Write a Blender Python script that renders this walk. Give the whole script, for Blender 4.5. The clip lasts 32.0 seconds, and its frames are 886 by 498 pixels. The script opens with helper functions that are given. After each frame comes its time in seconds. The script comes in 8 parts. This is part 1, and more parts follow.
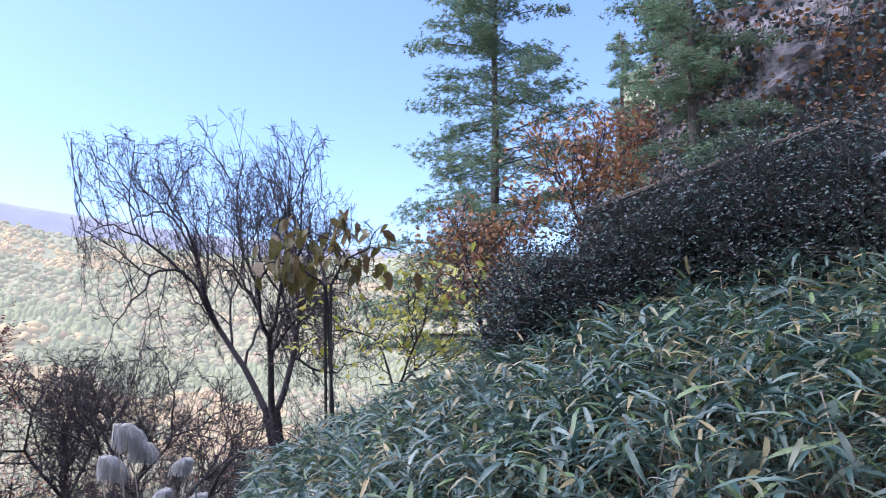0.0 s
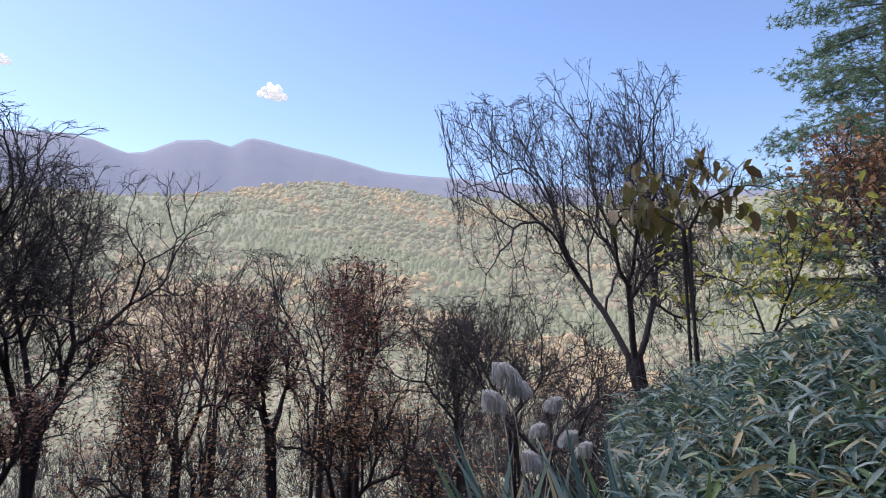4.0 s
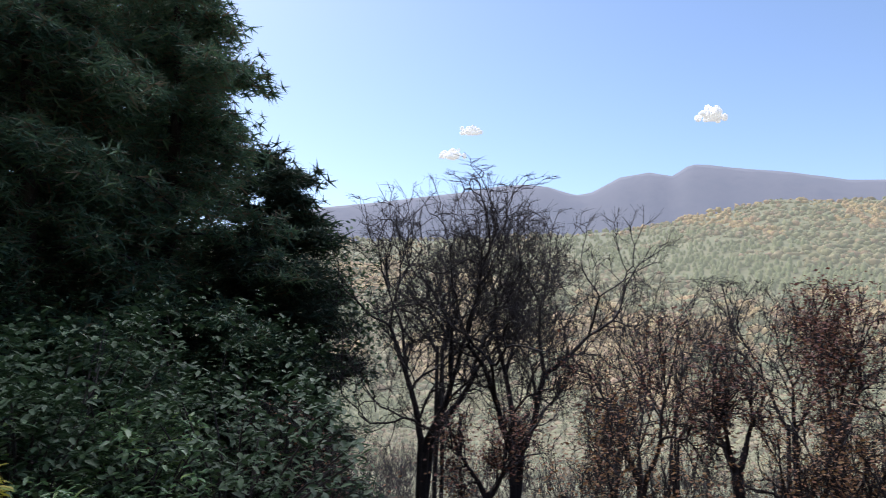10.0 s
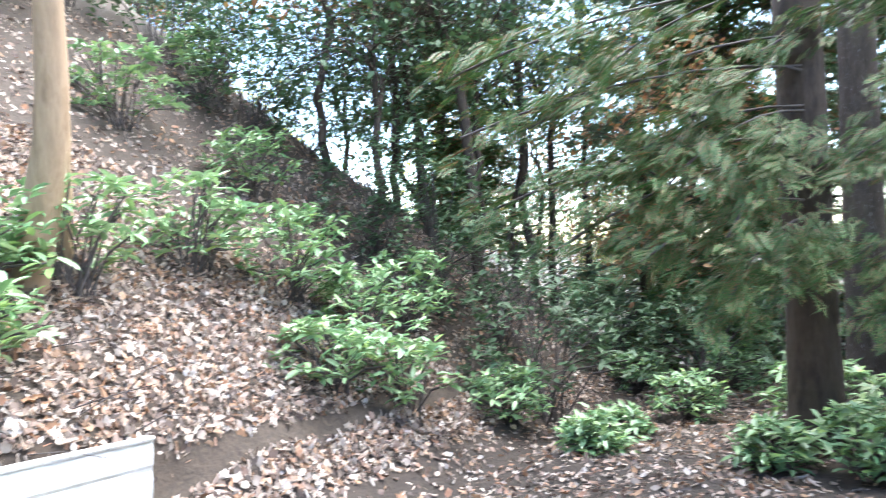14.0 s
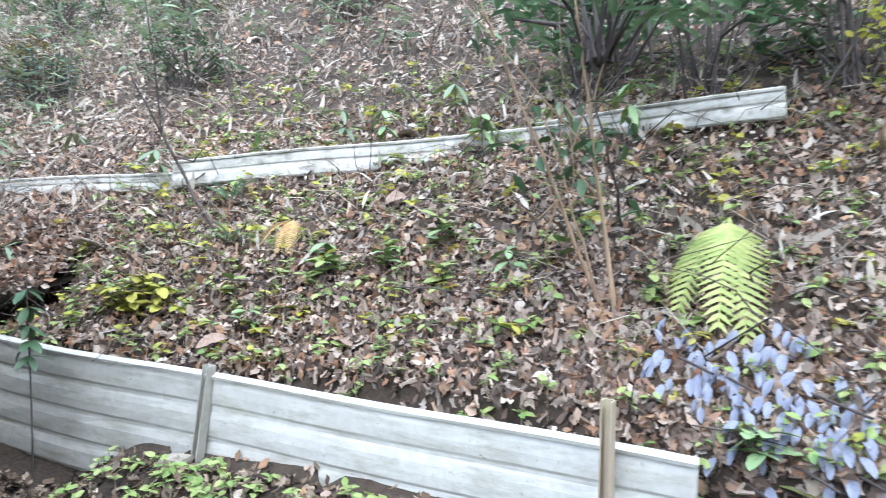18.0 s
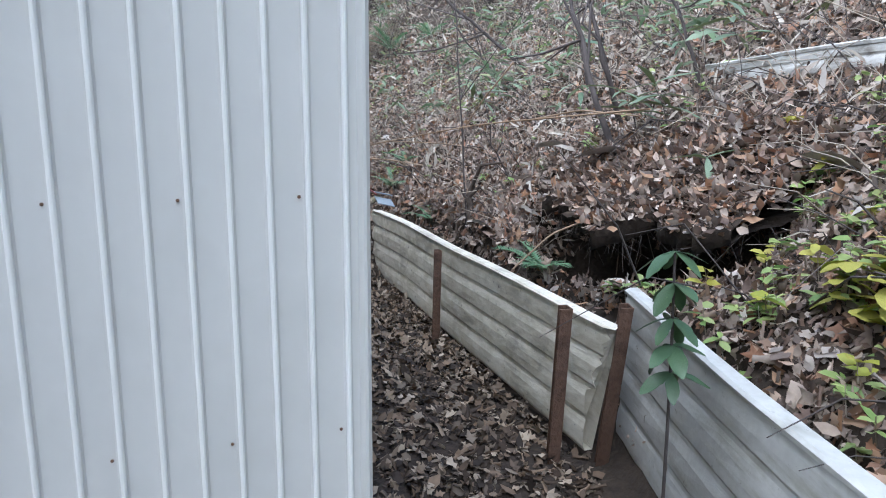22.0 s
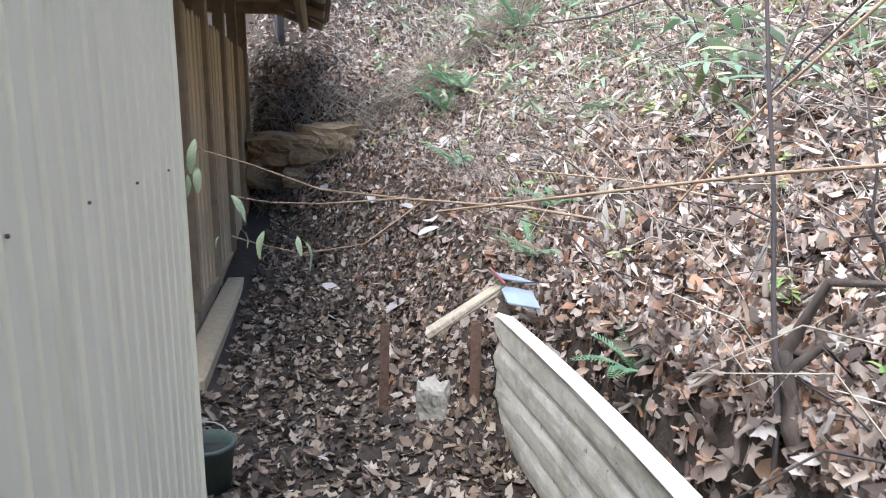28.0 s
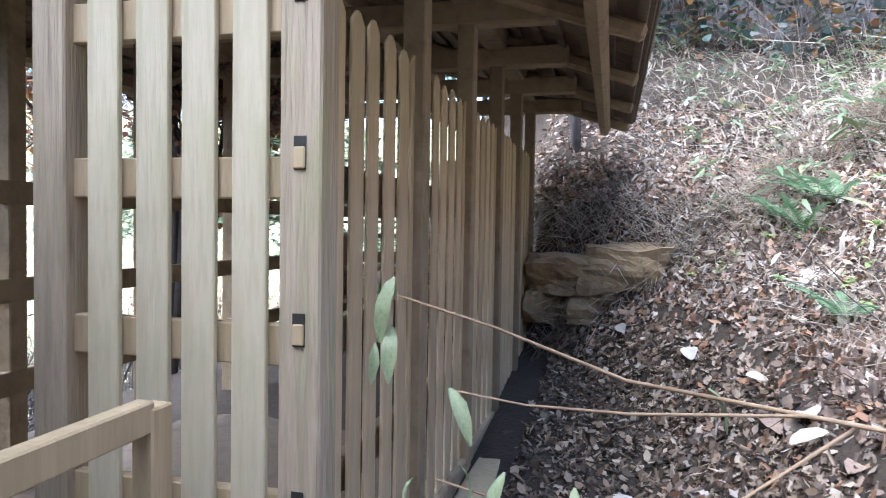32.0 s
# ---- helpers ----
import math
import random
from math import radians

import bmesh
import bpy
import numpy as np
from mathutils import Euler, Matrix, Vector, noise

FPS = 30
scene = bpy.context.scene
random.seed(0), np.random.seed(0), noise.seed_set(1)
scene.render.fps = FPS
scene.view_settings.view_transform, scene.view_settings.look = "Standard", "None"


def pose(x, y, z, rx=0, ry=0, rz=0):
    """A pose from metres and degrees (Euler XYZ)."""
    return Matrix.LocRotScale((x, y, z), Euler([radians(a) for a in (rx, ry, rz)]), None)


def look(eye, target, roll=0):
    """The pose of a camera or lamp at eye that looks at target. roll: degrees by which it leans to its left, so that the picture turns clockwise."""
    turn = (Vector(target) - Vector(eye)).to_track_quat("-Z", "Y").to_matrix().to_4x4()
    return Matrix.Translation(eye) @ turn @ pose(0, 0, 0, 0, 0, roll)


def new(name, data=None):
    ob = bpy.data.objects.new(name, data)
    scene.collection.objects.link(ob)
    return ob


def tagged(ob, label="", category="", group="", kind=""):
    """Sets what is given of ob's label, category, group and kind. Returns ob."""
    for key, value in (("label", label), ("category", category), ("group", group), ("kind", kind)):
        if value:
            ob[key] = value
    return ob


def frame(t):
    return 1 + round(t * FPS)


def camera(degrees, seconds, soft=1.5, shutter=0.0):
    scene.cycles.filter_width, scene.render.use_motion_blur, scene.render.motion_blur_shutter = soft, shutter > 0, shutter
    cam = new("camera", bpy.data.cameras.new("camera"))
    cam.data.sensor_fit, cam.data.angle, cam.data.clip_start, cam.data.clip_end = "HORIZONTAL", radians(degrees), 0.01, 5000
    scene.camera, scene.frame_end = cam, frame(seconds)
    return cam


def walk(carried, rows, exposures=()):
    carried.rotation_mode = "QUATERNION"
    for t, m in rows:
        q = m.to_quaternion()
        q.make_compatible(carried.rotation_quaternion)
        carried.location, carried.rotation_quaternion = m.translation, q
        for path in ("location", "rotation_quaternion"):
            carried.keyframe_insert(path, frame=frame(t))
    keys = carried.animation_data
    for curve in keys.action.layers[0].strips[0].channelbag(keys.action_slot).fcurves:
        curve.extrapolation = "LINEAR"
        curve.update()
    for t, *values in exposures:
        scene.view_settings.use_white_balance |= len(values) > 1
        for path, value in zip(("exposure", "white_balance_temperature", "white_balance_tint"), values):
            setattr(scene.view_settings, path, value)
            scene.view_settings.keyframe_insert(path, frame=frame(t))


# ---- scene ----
# ---------------- camera and walk ----------------
# rows: seconds, eye x, y, z, then heading to the left of +y, pitch up, lean (degrees)
PATH = [
    (0.0, -0.079, 0.056, 1.323, -28.64, 8.60, 0.68),
    (0.5, -0.079, 0.056, 1.323, -24.24, 7.74, 0.55),
    (1.0, -0.079, 0.056, 1.323, -19.57, 6.18, 0.42),
    (1.5, -0.079, 0.056, 1.323, -14.83, 4.90, -0.08),
    (2.0, -0.079, 0.059, 1.322, -10.58, 4.16, -0.11),
    (2.5, -0.078, 0.060, 1.323, -7.23, 3.62, 0.26),
    (3.0, -0.078, 0.061, 1.323, -4.77, 3.46, 0.55),
    (3.5, -0.079, 0.062, 1.323, -2.39, 3.61, 0.59),
    (5.5, -0.079, 0.062, 1.322, 8.46, 4.96, 0.69),
    (6.0, -0.080, 0.061, 1.322, 10.70, 5.28, 0.65),
    (6.5, -0.080, 0.060, 1.322, 13.43, 5.59, 0.57),
    (7.0, -0.081, 0.058, 1.322, 16.76, 5.85, 0.44),
    (7.5, -0.081, 0.056, 1.322, 20.07, 5.97, 0.39),
    (8.0, -0.081, 0.059, 1.322, 22.91, 5.94, 0.48),
    (8.5, -0.081, 0.055, 1.322, 25.19, 5.80, 0.62),
    (9.0, -0.081, 0.044, 1.322, 27.32, 5.78, 0.50),
    (9.5, -0.087, 0.060, 1.323, 30.53, 6.08, 0.07),
    (10.0, -0.083, 0.068, 1.325, 36.37, 6.32, -0.31),
    (10.5, -0.051, 0.081, 1.341, 44.93, 5.89, -0.53),
    (11.0, -0.043, 0.054, 1.354, 55.00, 5.05, -1.09),
    (11.5, -0.089, -0.043, 1.362, 66.03, 4.38, -1.67),
    (12.0, -0.231, -0.285, 1.345, 77.92, 4.10, -2.29),
    (12.5, -0.326, -0.656, 1.365, 89.95, 3.70, -2.67),
    (13.0, -0.400, -0.944, 1.390, 102.03, 2.75, -2.71),
    (13.5, -0.594, -1.040, 1.378, 114.52, 1.66, -2.39),
    (14.0, -0.711, -1.155, 1.362, 129.70, -0.19, -2.79),
    (14.5, -0.843, -1.377, 1.335, 144.81, -1.64, -3.42),
    (16.5, -0.851, -1.360, 1.328, 202.42, 1.27, 0.52),
    (17.0, -0.660, -1.552, 1.346, 216.65, -0.06, 1.22),
    (17.5, -0.454, -1.725, 1.393, 229.54, -0.76, 1.50),
    (18.0, -0.129, -1.847, 1.438, 240.98, -2.31, 0.77),
    (18.5, 0.178, -2.043, 1.434, 250.56, -3.33, 0.71),
    (19.0, 0.482, -2.126, 1.437, 254.92, -4.43, 1.44),
    (19.5, 0.858, -2.239, 1.442, 259.54, -5.32, 1.42),
    (20.0, 1.185, -2.341, 1.438, 267.12, -5.89, 1.29),
    (20.5, 1.440, -2.305, 1.439, 278.27, -7.02, 0.77),
    (21.0, 1.654, -2.227, 1.456, 290.43, -8.43, -0.55),
    (21.5, 1.942, -2.174, 1.448, 298.81, -10.40, -0.43),
    (22.0, 2.128, -2.058, 1.424, 299.84, -11.44, 0.70),
    (22.5, 2.352, -1.891, 1.452, 296.26, -10.97, 0.61),
    (23.0, 2.641, -1.821, 1.443, 295.44, -10.14, -0.12),
    (23.5, 2.890, -1.751, 1.480, 296.80, -9.14, -0.36),
    (24.0, 3.121, -1.607, 1.464, 299.05, -7.52, -0.36),
    (24.5, 3.361, -1.481, 1.439, 303.66, -7.18, -0.50),
    (25.0, 3.592, -1.337, 1.461, 309.05, -7.35, -0.06),
    (25.5, 3.767, -1.078, 1.427, 312.34, -8.61, 0.68),
    (27.5, 4.289, -0.413, 1.425, 310.57, -11.91, 1.76),
    (28.0, 4.505, -0.268, 1.442, 309.10, -11.40, 0.28),
    (28.5, 4.677, -0.096, 1.415, 309.99, -10.06, -0.47),
    (29.0, 4.818, 0.117, 1.409, 314.45, -7.55, -0.79),
    (29.5, 5.019, 0.318, 1.422, 319.33, -5.12, -0.82),
    (30.0, 5.159, 0.455, 1.442, 320.42, -3.55, 0.06),
    (30.5, 5.293, 0.633, 1.442, 321.08, -2.67, 0.28),
    (31.0, 5.346, 0.771, 1.445, 323.23, -2.16, 0.44),
    (31.5, 5.475, 0.930, 1.423, 327.79, -2.35, 0.64),
    (32.0, 5.611, 1.084, 1.435, 332.93, -2.04, 0.90),
]


def eye_pose(x, y, z, yaw, pitch, roll):
    a, p = radians(yaw), radians(pitch)
    ahead = Vector((-math.sin(a) * math.cos(p), math.cos(a) * math.cos(p), math.sin(p)))
    eye = Vector((x, y, z))
    return look(eye, eye + ahead, roll)


cam = camera(65.4, 32.0, soft=1.0, shutter=0.2)
walk(cam, [(t, eye_pose(*r)) for t, *r in PATH],
     exposures=[(0, 2.0, 5750, 24), (3.5, 1.35, 6000, 22), (6, 1.2, 6450, 17), (8, 1.1, 6400, 16), (10.4, 1.15, 6250, 15), (11.0, 1.8, 5800, 12), (11.6, 3.3, 5050, 15),
                (12.2, 4.1, 4850, 18), (13, 4.3, 6050, 12), (14.2, 3.9, 6500, 6), (16.5, 2.9, 5950, 4), (18, 2.5, 5900, 4), (20.3, 2.1, 5900, 4), (22, 1.95, 5800, 6), (23, 2.1, 5950, 8), (24, 2.75, 6150, 8), (25, 3.0, 6150, 8), (28, 2.9, 6100, 8),
                (30, 3.1, 5950, 9), (31, 3.2, 5900, 9), (32, 3.3, 5850, 9)])

# ---------------- world, sun ----------------
SUN_EL, SUN_AZ = 50.0, 286.0   # a veiled sun over the open valley side
world = bpy.data.worlds.new("World")
scene.world = world
world.use_nodes = True
wn = world.node_tree.nodes
wl = world.node_tree.links
wn.clear()
sky = wn.new("ShaderNodeTexSky")
sky.sky_type = 'NISHITA'
sky.sun_disc = False
sky.sun_elevation = radians(SUN_EL)
sky.sun_rotation = radians(SUN_AZ)
sky.altitude = 600
sky.dust_density = 1.2
sky.ozone_density = 3.0
bg = wn.new("ShaderNodeBackground")
bg.inputs["Strength"].default_value = 0.09
wo = wn.new("ShaderNodeOutputWorld")
wl.new(sky.outputs[0], bg.inputs[0])
wl.new(bg.outputs[0], wo.inputs[0])
sun_data = bpy.data.lights.new("sun", 'SUN')
sun_data.energy = 2.2
sun_data.angle = radians(105)
sun_data.color = (1.0, 0.96, 0.91)
sun = new("sun", sun_data)
sa, se = radians(SUN_AZ), radians(SUN_EL)
sun_dir = Vector((math.sin(sa) * math.cos(se), math.cos(sa) * math.cos(se), math.sin(se)))
sun.matrix_world = look(sun_dir * 50, (0, 0, 0))


# ---------------- mesh helpers ----------------
rng = np.random.default_rng(7)


def obj(name, me, mat, parent=None, label="", category="", group="", kind=""):
    if mat is not None:
        me.materials.append(mat)
    ob = new(name, me)
    if parent is not None:
        ob.parent = parent
    tagged(ob, label, category, group, kind)
    return ob


def np_mesh(name, verts, faces, smooth=False):
    """A mesh from an array of points and an array of faces that all have the same corner count."""
    verts = np.asarray(verts, np.float32).reshape(-1, 3)
    faces = np.asarray(faces, np.int32)
    me = bpy.data.meshes.new(name)
    k = faces.shape[1]
    me.vertices.add(len(verts))
    me.vertices.foreach_set("co", verts.ravel())
    me.loops.add(faces.size)
    me.loops.foreach_set("vertex_index", faces.ravel())
    me.polygons.add(len(faces))
    me.polygons.foreach_set("loop_start", np.arange(0, faces.size, k, dtype=np.int32))
    me.polygons.foreach_set("loop_total", np.full(len(faces), k, np.int32))
    if smooth:
        me.polygons.foreach_set("use_smooth", np.ones(len(faces), bool))
    me.update(calc_edges=True)
    return me


def bm_mesh(name, bm, smooth=False):
    me = bpy.data.meshes.new(name)
    bm.normal_update()
    bm.to_mesh(me)
    bm.free()
    if smooth:
        for p in me.polygons:
            p.use_smooth = True
    return me


def part(name, bm, material, parent, label="", smooth=False):
    me = bm_mesh(name, bm, smooth) if isinstance(bm, bmesh.types.BMesh) else bm
    return obj(name, me, material, parent, label)


def empty(name, m, label="", category="", group="", kind=""):
    ob = new(name)
    ob.empty_display_size = 0.1
    ob.matrix_world = m
    return tagged(ob, label, category, group, kind)


def add_box(bm, c, s, m=None, bevel=0.0):
    """A box of size s round c, bevelled, into bm."""
    r = bmesh.ops.create_cube(bm, size=1.0)
    vs = r["verts"]
    for v in vs:
        v.co = Vector((v.co.x * s[0] + c[0], v.co.y * s[1] + c[1], v.co.z * s[2] + c[2]))
    if bevel > 0:
        es = list({e for v in vs for e in v.link_edges})
        r2 = bmesh.ops.bevel(bm, geom=es, offset=bevel, segments=1, affect='EDGES')
        vs = list({v for f in r2["faces"] for v in f.verts} | {v for v in vs if v.is_valid})
    if m is not None:
        for v in vs:
            v.co = m @ v.co
    return vs


def box(c, s, m=None, bevel=0.004):
    bm = bmesh.new()
    add_box(bm, c, s, m, bevel)
    return bm


def tube(points, radii, sides=8, wob=0.0, cap=True, seed=0):
    """A tapered tube along points, with a slightly uneven skin."""
    pts = np.asarray(points, float)
    n = len(pts)
    tang = np.gradient(pts, axis=0)
    tang /= np.linalg.norm(tang, axis=1)[:, None] + 1e-9
    ref = np.array([0.31, 0.95, 0.05])
    a = np.cross(tang, ref)
    a /= np.linalg.norm(a, axis=1)[:, None] + 1e-9
    b = np.cross(tang, a)
    th = np.linspace(0, 2 * np.pi, sides, endpoint=False)
    rad = np.asarray(radii, float)[:, None] * np.ones(sides)
    if wob:
        r = np.random.default_rng(seed)
        rad = rad * (1 + wob * r.normal(size=(n, sides)))
    ring = pts[:, None] + rad[..., None] * (np.cos(th)[None, :, None] * a[:, None] + np.sin(th)[None, :, None] * b[:, None])
    verts = ring.reshape(-1, 3)
    i, j = np.meshgrid(np.arange(n - 1), np.arange(sides), indexing="ij")
    q = np.stack([i * sides + j, i * sides + (j + 1) % sides, (i + 1) * sides + (j + 1) % sides, (i + 1) * sides + j], -1).reshape(-1, 4)
    if cap:
        verts = np.concatenate([verts, pts[-1:] + tang[-1:] * rad[-1, 0] * 0.4])
        top = (n - 1) * sides
        k = np.arange(sides)
        q = np.concatenate([q, np.stack([top + k, top + (k + 1) % sides, np.full(sides, len(verts) - 1), np.full(sides, len(verts) - 1)], -1)])
    return verts, q


def tube_mesh(name, points, radii, sides=8, wob=0.0, seed=0):
    v, q = tube(points, radii, sides, wob, True, seed)
    bm = bmesh.new()
    vs = [bm.verts.new(c) for c in v]
    for f in q:
        ids = list(dict.fromkeys(f.tolist()))
        bm.faces.new([vs[k] for k in ids])
    return bm_mesh(name, bm, True)


def sticks(p0, p1, r0, r1, sides=4):
    """Many tapered prisms at once: arrays of starts, ends and radii."""
    p0, p1 = np.asarray(p0, float), np.asarray(p1, float)
    t = p1 - p0
    t /= np.linalg.norm(t, axis=1)[:, None] + 1e-9
    ref = np.where(np.abs(t[:, 2:3]) > 0.9, np.array([[1.0, 0, 0]]), np.array([[0, 0, 1.0]]))
    a = np.cross(t, ref)
    a /= np.linalg.norm(a, axis=1)[:, None] + 1e-9
    b = np.cross(t, a)
    th = np.linspace(0, 2 * np.pi, sides, endpoint=False)
    c = np.cos(th)[None, :, None] * a[:, None] + np.sin(th)[None, :, None] * b[:, None]
    lo = p0[:, None] + c * np.asarray(r0)[:, None, None]
    hi = p1[:, None] + c * np.asarray(r1)[:, None, None]
    n = len(p0)
    verts = np.concatenate([lo, hi], 1).reshape(-1, 3)
    k = np.arange(sides)
    f = np.stack([k, (k + 1) % sides, (k + 1) % sides + sides, k + sides], -1)
    faces = (np.arange(n)[:, None, None] * 2 * sides + f[None]).reshape(-1, 4)
    return verts, faces


def basis(yaw, tilt, spin):
    """Turns, one for each row: a leaf lies along its x axis."""
    cy, sy, ct, st, cs, ss = np.cos(yaw), np.sin(yaw), np.cos(tilt), np.sin(tilt), np.cos(spin), np.sin(spin)
    x = np.stack([cy * ct, sy * ct, st], -1)
    y0 = np.stack([-sy, cy, 0 * cy], -1)
    z0 = np.cross(x, y0)
    y = cs[:, None] * y0 + ss[:, None] * z0
    z = np.cross(x, y)
    return np.stack([x, y, z], -1)


def scatter(tv, tf, pos, rot, scale):
    """Copies of a small template (points, faces) as one array."""
    tv, tf = np.asarray(tv, float), np.asarray(tf, int)
    s = np.asarray(scale, float)
    s = s[:, None, None] if s.ndim == 1 else s[:, None, :]
    v = np.einsum("nij,nkj->nki", rot, tv[None] * s) + np.asarray(pos)[:, None]
    f = tf[None] + (np.arange(len(pos)) * len(tv))[:, None, None]
    return v.reshape(-1, 3), f.reshape(-1, tf.shape[1])


# leaf templates: along x, length 1
LEAF_V = np.array([(0, 0, 0), (.3, .5, .06), (.3, 0, -.02), (.3, -.5, .06), (.72, .4, .02), (.72, 0, -.06), (.72, -.4, .02), (1, 0, -.12)])
LEAF_F = np.array([(0, 2, 1), (0, 3, 2), (1, 2, 5), (1, 5, 4), (2, 3, 6), (2, 6, 5), (4, 5, 7), (5, 6, 7)])
TINY_V = np.array([(0, 0, 0), (.5, .32, .04), (1, 0, 0), (.5, -.32, .04)])
TINY_F = np.array([(0, 2, 1), (0, 3, 2)])
BLADE_V = np.array([(0, 0, 0), (.25, .07, .04), (.25, -.07, .04), (.65, .055, .02), (.65, -.055, .02), (1, 0, -.14)])
BLADE_F = np.array([(0, 2, 1), (1, 2, 4), (1, 4, 3), (3, 4, 5)])


# ---------------- materials ----------------
def material(name, cols, rough=0.75, scale=6.0, bump=0.15, detail=5, island=None, stretch=(1, 1, 1), rand=0.0,
             metallic=0.0, translucent=0.0, coat=0.0, bump_scale=None):
    """Noise between colours at two scales; island: colours dealt out piece by piece; rand: brightness by object."""
    m = bpy.data.materials.new(name)
    m.use_nodes = True
    nt = m.node_tree
    N, L = nt.nodes, nt.links
    b = N["Principled BSDF"]
    tc = N.new("ShaderNodeTexCoord")
    mp = N.new("ShaderNodeMapping")
    mp.inputs["Scale"].default_value = stretch
    L.new(tc.outputs["Object"], mp.inputs["Vector"])
    no = N.new("ShaderNodeTexNoise")
    no.inputs["Scale"].default_value = scale
    no.inputs["Detail"].default_value = detail
    no.inputs["Roughness"].default_value = 0.62
    L.new(mp.outputs[0], no.inputs["Vector"])
    ra = N.new("ShaderNodeValToRGB")
    L.new(no.outputs["Fac"], ra.inputs["Fac"])
    els = ra.color_ramp.elements
    while len(els) < len(cols):
        els.new(0.5)
    for i, c in enumerate(cols):
        els[i].position = 0.3 + 0.4 * i / max(1, len(cols) - 1)
        els[i].color = (*c, 1)
    col = ra.outputs["Color"]
    if island:
        ge = N.new("ShaderNodeNewGeometry")
        ri = N.new("ShaderNodeValToRGB")
        ri.color_ramp.interpolation = 'LINEAR'
        e2 = ri.color_ramp.elements
        while len(e2) < len(island):
            e2.new(0.5)
        for i, c in enumerate(island):
            e2[i].position = i / max(1, len(island) - 1)
            e2[i].color = (*c, 1)
        L.new(ge.outputs["Random Per Island"], ri.inputs["Fac"])
        mx = N.new("ShaderNodeMix")
        mx.data_type = 'RGBA'
        mx.blend_type = 'MULTIPLY'
        mx.inputs["Factor"].default_value = 1.0
        L.new(ri.outputs["Color"], mx.inputs["A"])
        L.new(col, mx.inputs["B"])
        col = mx.outputs["Result"]
    if rand:
        oi = N.new("ShaderNodeObjectInfo")
        mr = N.new("ShaderNodeMapRange")
        mr.inputs["To Min"].default_value = 1 - rand
        mr.inputs["To Max"].default_value = 1 + rand
        L.new(oi.outputs["Random"], mr.inputs["Value"])
        mx = N.new("ShaderNodeMix")
        mx.data_type = 'RGBA'
        mx.blend_type = 'MULTIPLY'
        mx.inputs["Factor"].default_value = 1.0
        L.new(col, mx.inputs["A"])
        L.new(mr.outputs[0], mx.inputs["B"])
        col = mx.outputs["Result"]
    L.new(col, b.inputs["Base Color"])
    b.inputs["Roughness"].default_value = rough
    b.inputs["Metallic"].default_value = metallic
    b.inputs["Coat Weight"].default_value = coat
    if bump:
        n2 = N.new("ShaderNodeTexNoise")
        n2.inputs["Scale"].default_value = bump_scale or scale * 4
        n2.inputs["Detail"].default_value = 4
        L.new(mp.outputs[0], n2.inputs["Vector"])
        bu = N.new("ShaderNodeBump")
        bu.inputs["Strength"].default_value = bump
        bu.inputs["Distance"].default_value = 0.02
        L.new(n2.outputs["Fac"], bu.inputs["Height"])
        L.new(bu.outputs[0], b.inputs["Normal"])
    if translucent:
        tr = N.new("ShaderNodeBsdfTranslucent")
        L.new(col, tr.inputs["Color"])
        ms = N.new("ShaderNodeMixShader")
        ms.inputs[0].default_value = translucent
        L.new(b.outputs[0], ms.inputs[1])
        L.new(tr.outputs[0], ms.inputs[2])
        L.new(ms.outputs[0], N["Material Output"].inputs["Surface"])
    return m


def weather(m, tint, scale, lo, hi, stretch=(1, 1, 1), amount=1.0, detail=6, rough=.65):
    """A second layer of noise-shaped stains, lichen or dirt over a material's colour."""
    N, L = m.node_tree.nodes, m.node_tree.links
    b = N["Principled BSDF"]
    src = b.inputs["Base Color"].links[0].from_socket
    tc = N.new("ShaderNodeTexCoord")
    mp = N.new("ShaderNodeMapping")
    mp.inputs["Scale"].default_value = stretch
    mp.inputs["Location"].default_value = (scale * .37, 1.3, 2.1)
    L.new(tc.outputs["Object"], mp.inputs["Vector"])
    no = N.new("ShaderNodeTexNoise")
    no.inputs["Scale"].default_value = scale
    no.inputs["Detail"].default_value = detail
    no.inputs["Roughness"].default_value = rough
    L.new(mp.outputs[0], no.inputs["Vector"])
    mr = N.new("ShaderNodeMapRange")
    mr.inputs["From Min"].default_value = lo
    mr.inputs["From Max"].default_value = hi
    mr.inputs["To Max"].default_value = amount
    L.new(no.outputs["Fac"], mr.inputs["Value"])
    mx = N.new("ShaderNodeMix")
    mx.data_type = 'RGBA'
    L.new(mr.outputs[0], mx.inputs["Factor"])
    L.new(src, mx.inputs["A"])
    mx.inputs["B"].default_value = (*tint, 1)
    L.new(mx.outputs["Result"], b.inputs["Base Color"])
    return m


G = (0.85, 0.85, 0.85)
H = (1.1, 1.1, 1.1)
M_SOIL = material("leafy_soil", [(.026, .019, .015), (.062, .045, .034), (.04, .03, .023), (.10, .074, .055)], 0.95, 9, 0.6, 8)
# leaf mould, darkened so the shade of passage and hollow is in the colour
M_PATH = material("shaded_leaf_mould", [(.018, .013, .011), (.045, .032, .025), (.03, .022, .017), (.07, .052, .04)], 0.95, 9, 0.6, 8)
M_FAR = material("valley_ground", [(.11, .12, .05), (.17, .16, .07), (.13, .14, .06), (.2, .165, .08)], 0.95, 0.03, 0, 6)
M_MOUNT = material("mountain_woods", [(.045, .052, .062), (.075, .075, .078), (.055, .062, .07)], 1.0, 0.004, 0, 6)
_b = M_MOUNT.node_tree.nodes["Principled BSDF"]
_b.inputs["Emission Color"].default_value = (.37, .41, .54, 1)   # distance haze painted onto the backdrop as a bluish glow
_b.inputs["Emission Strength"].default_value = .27
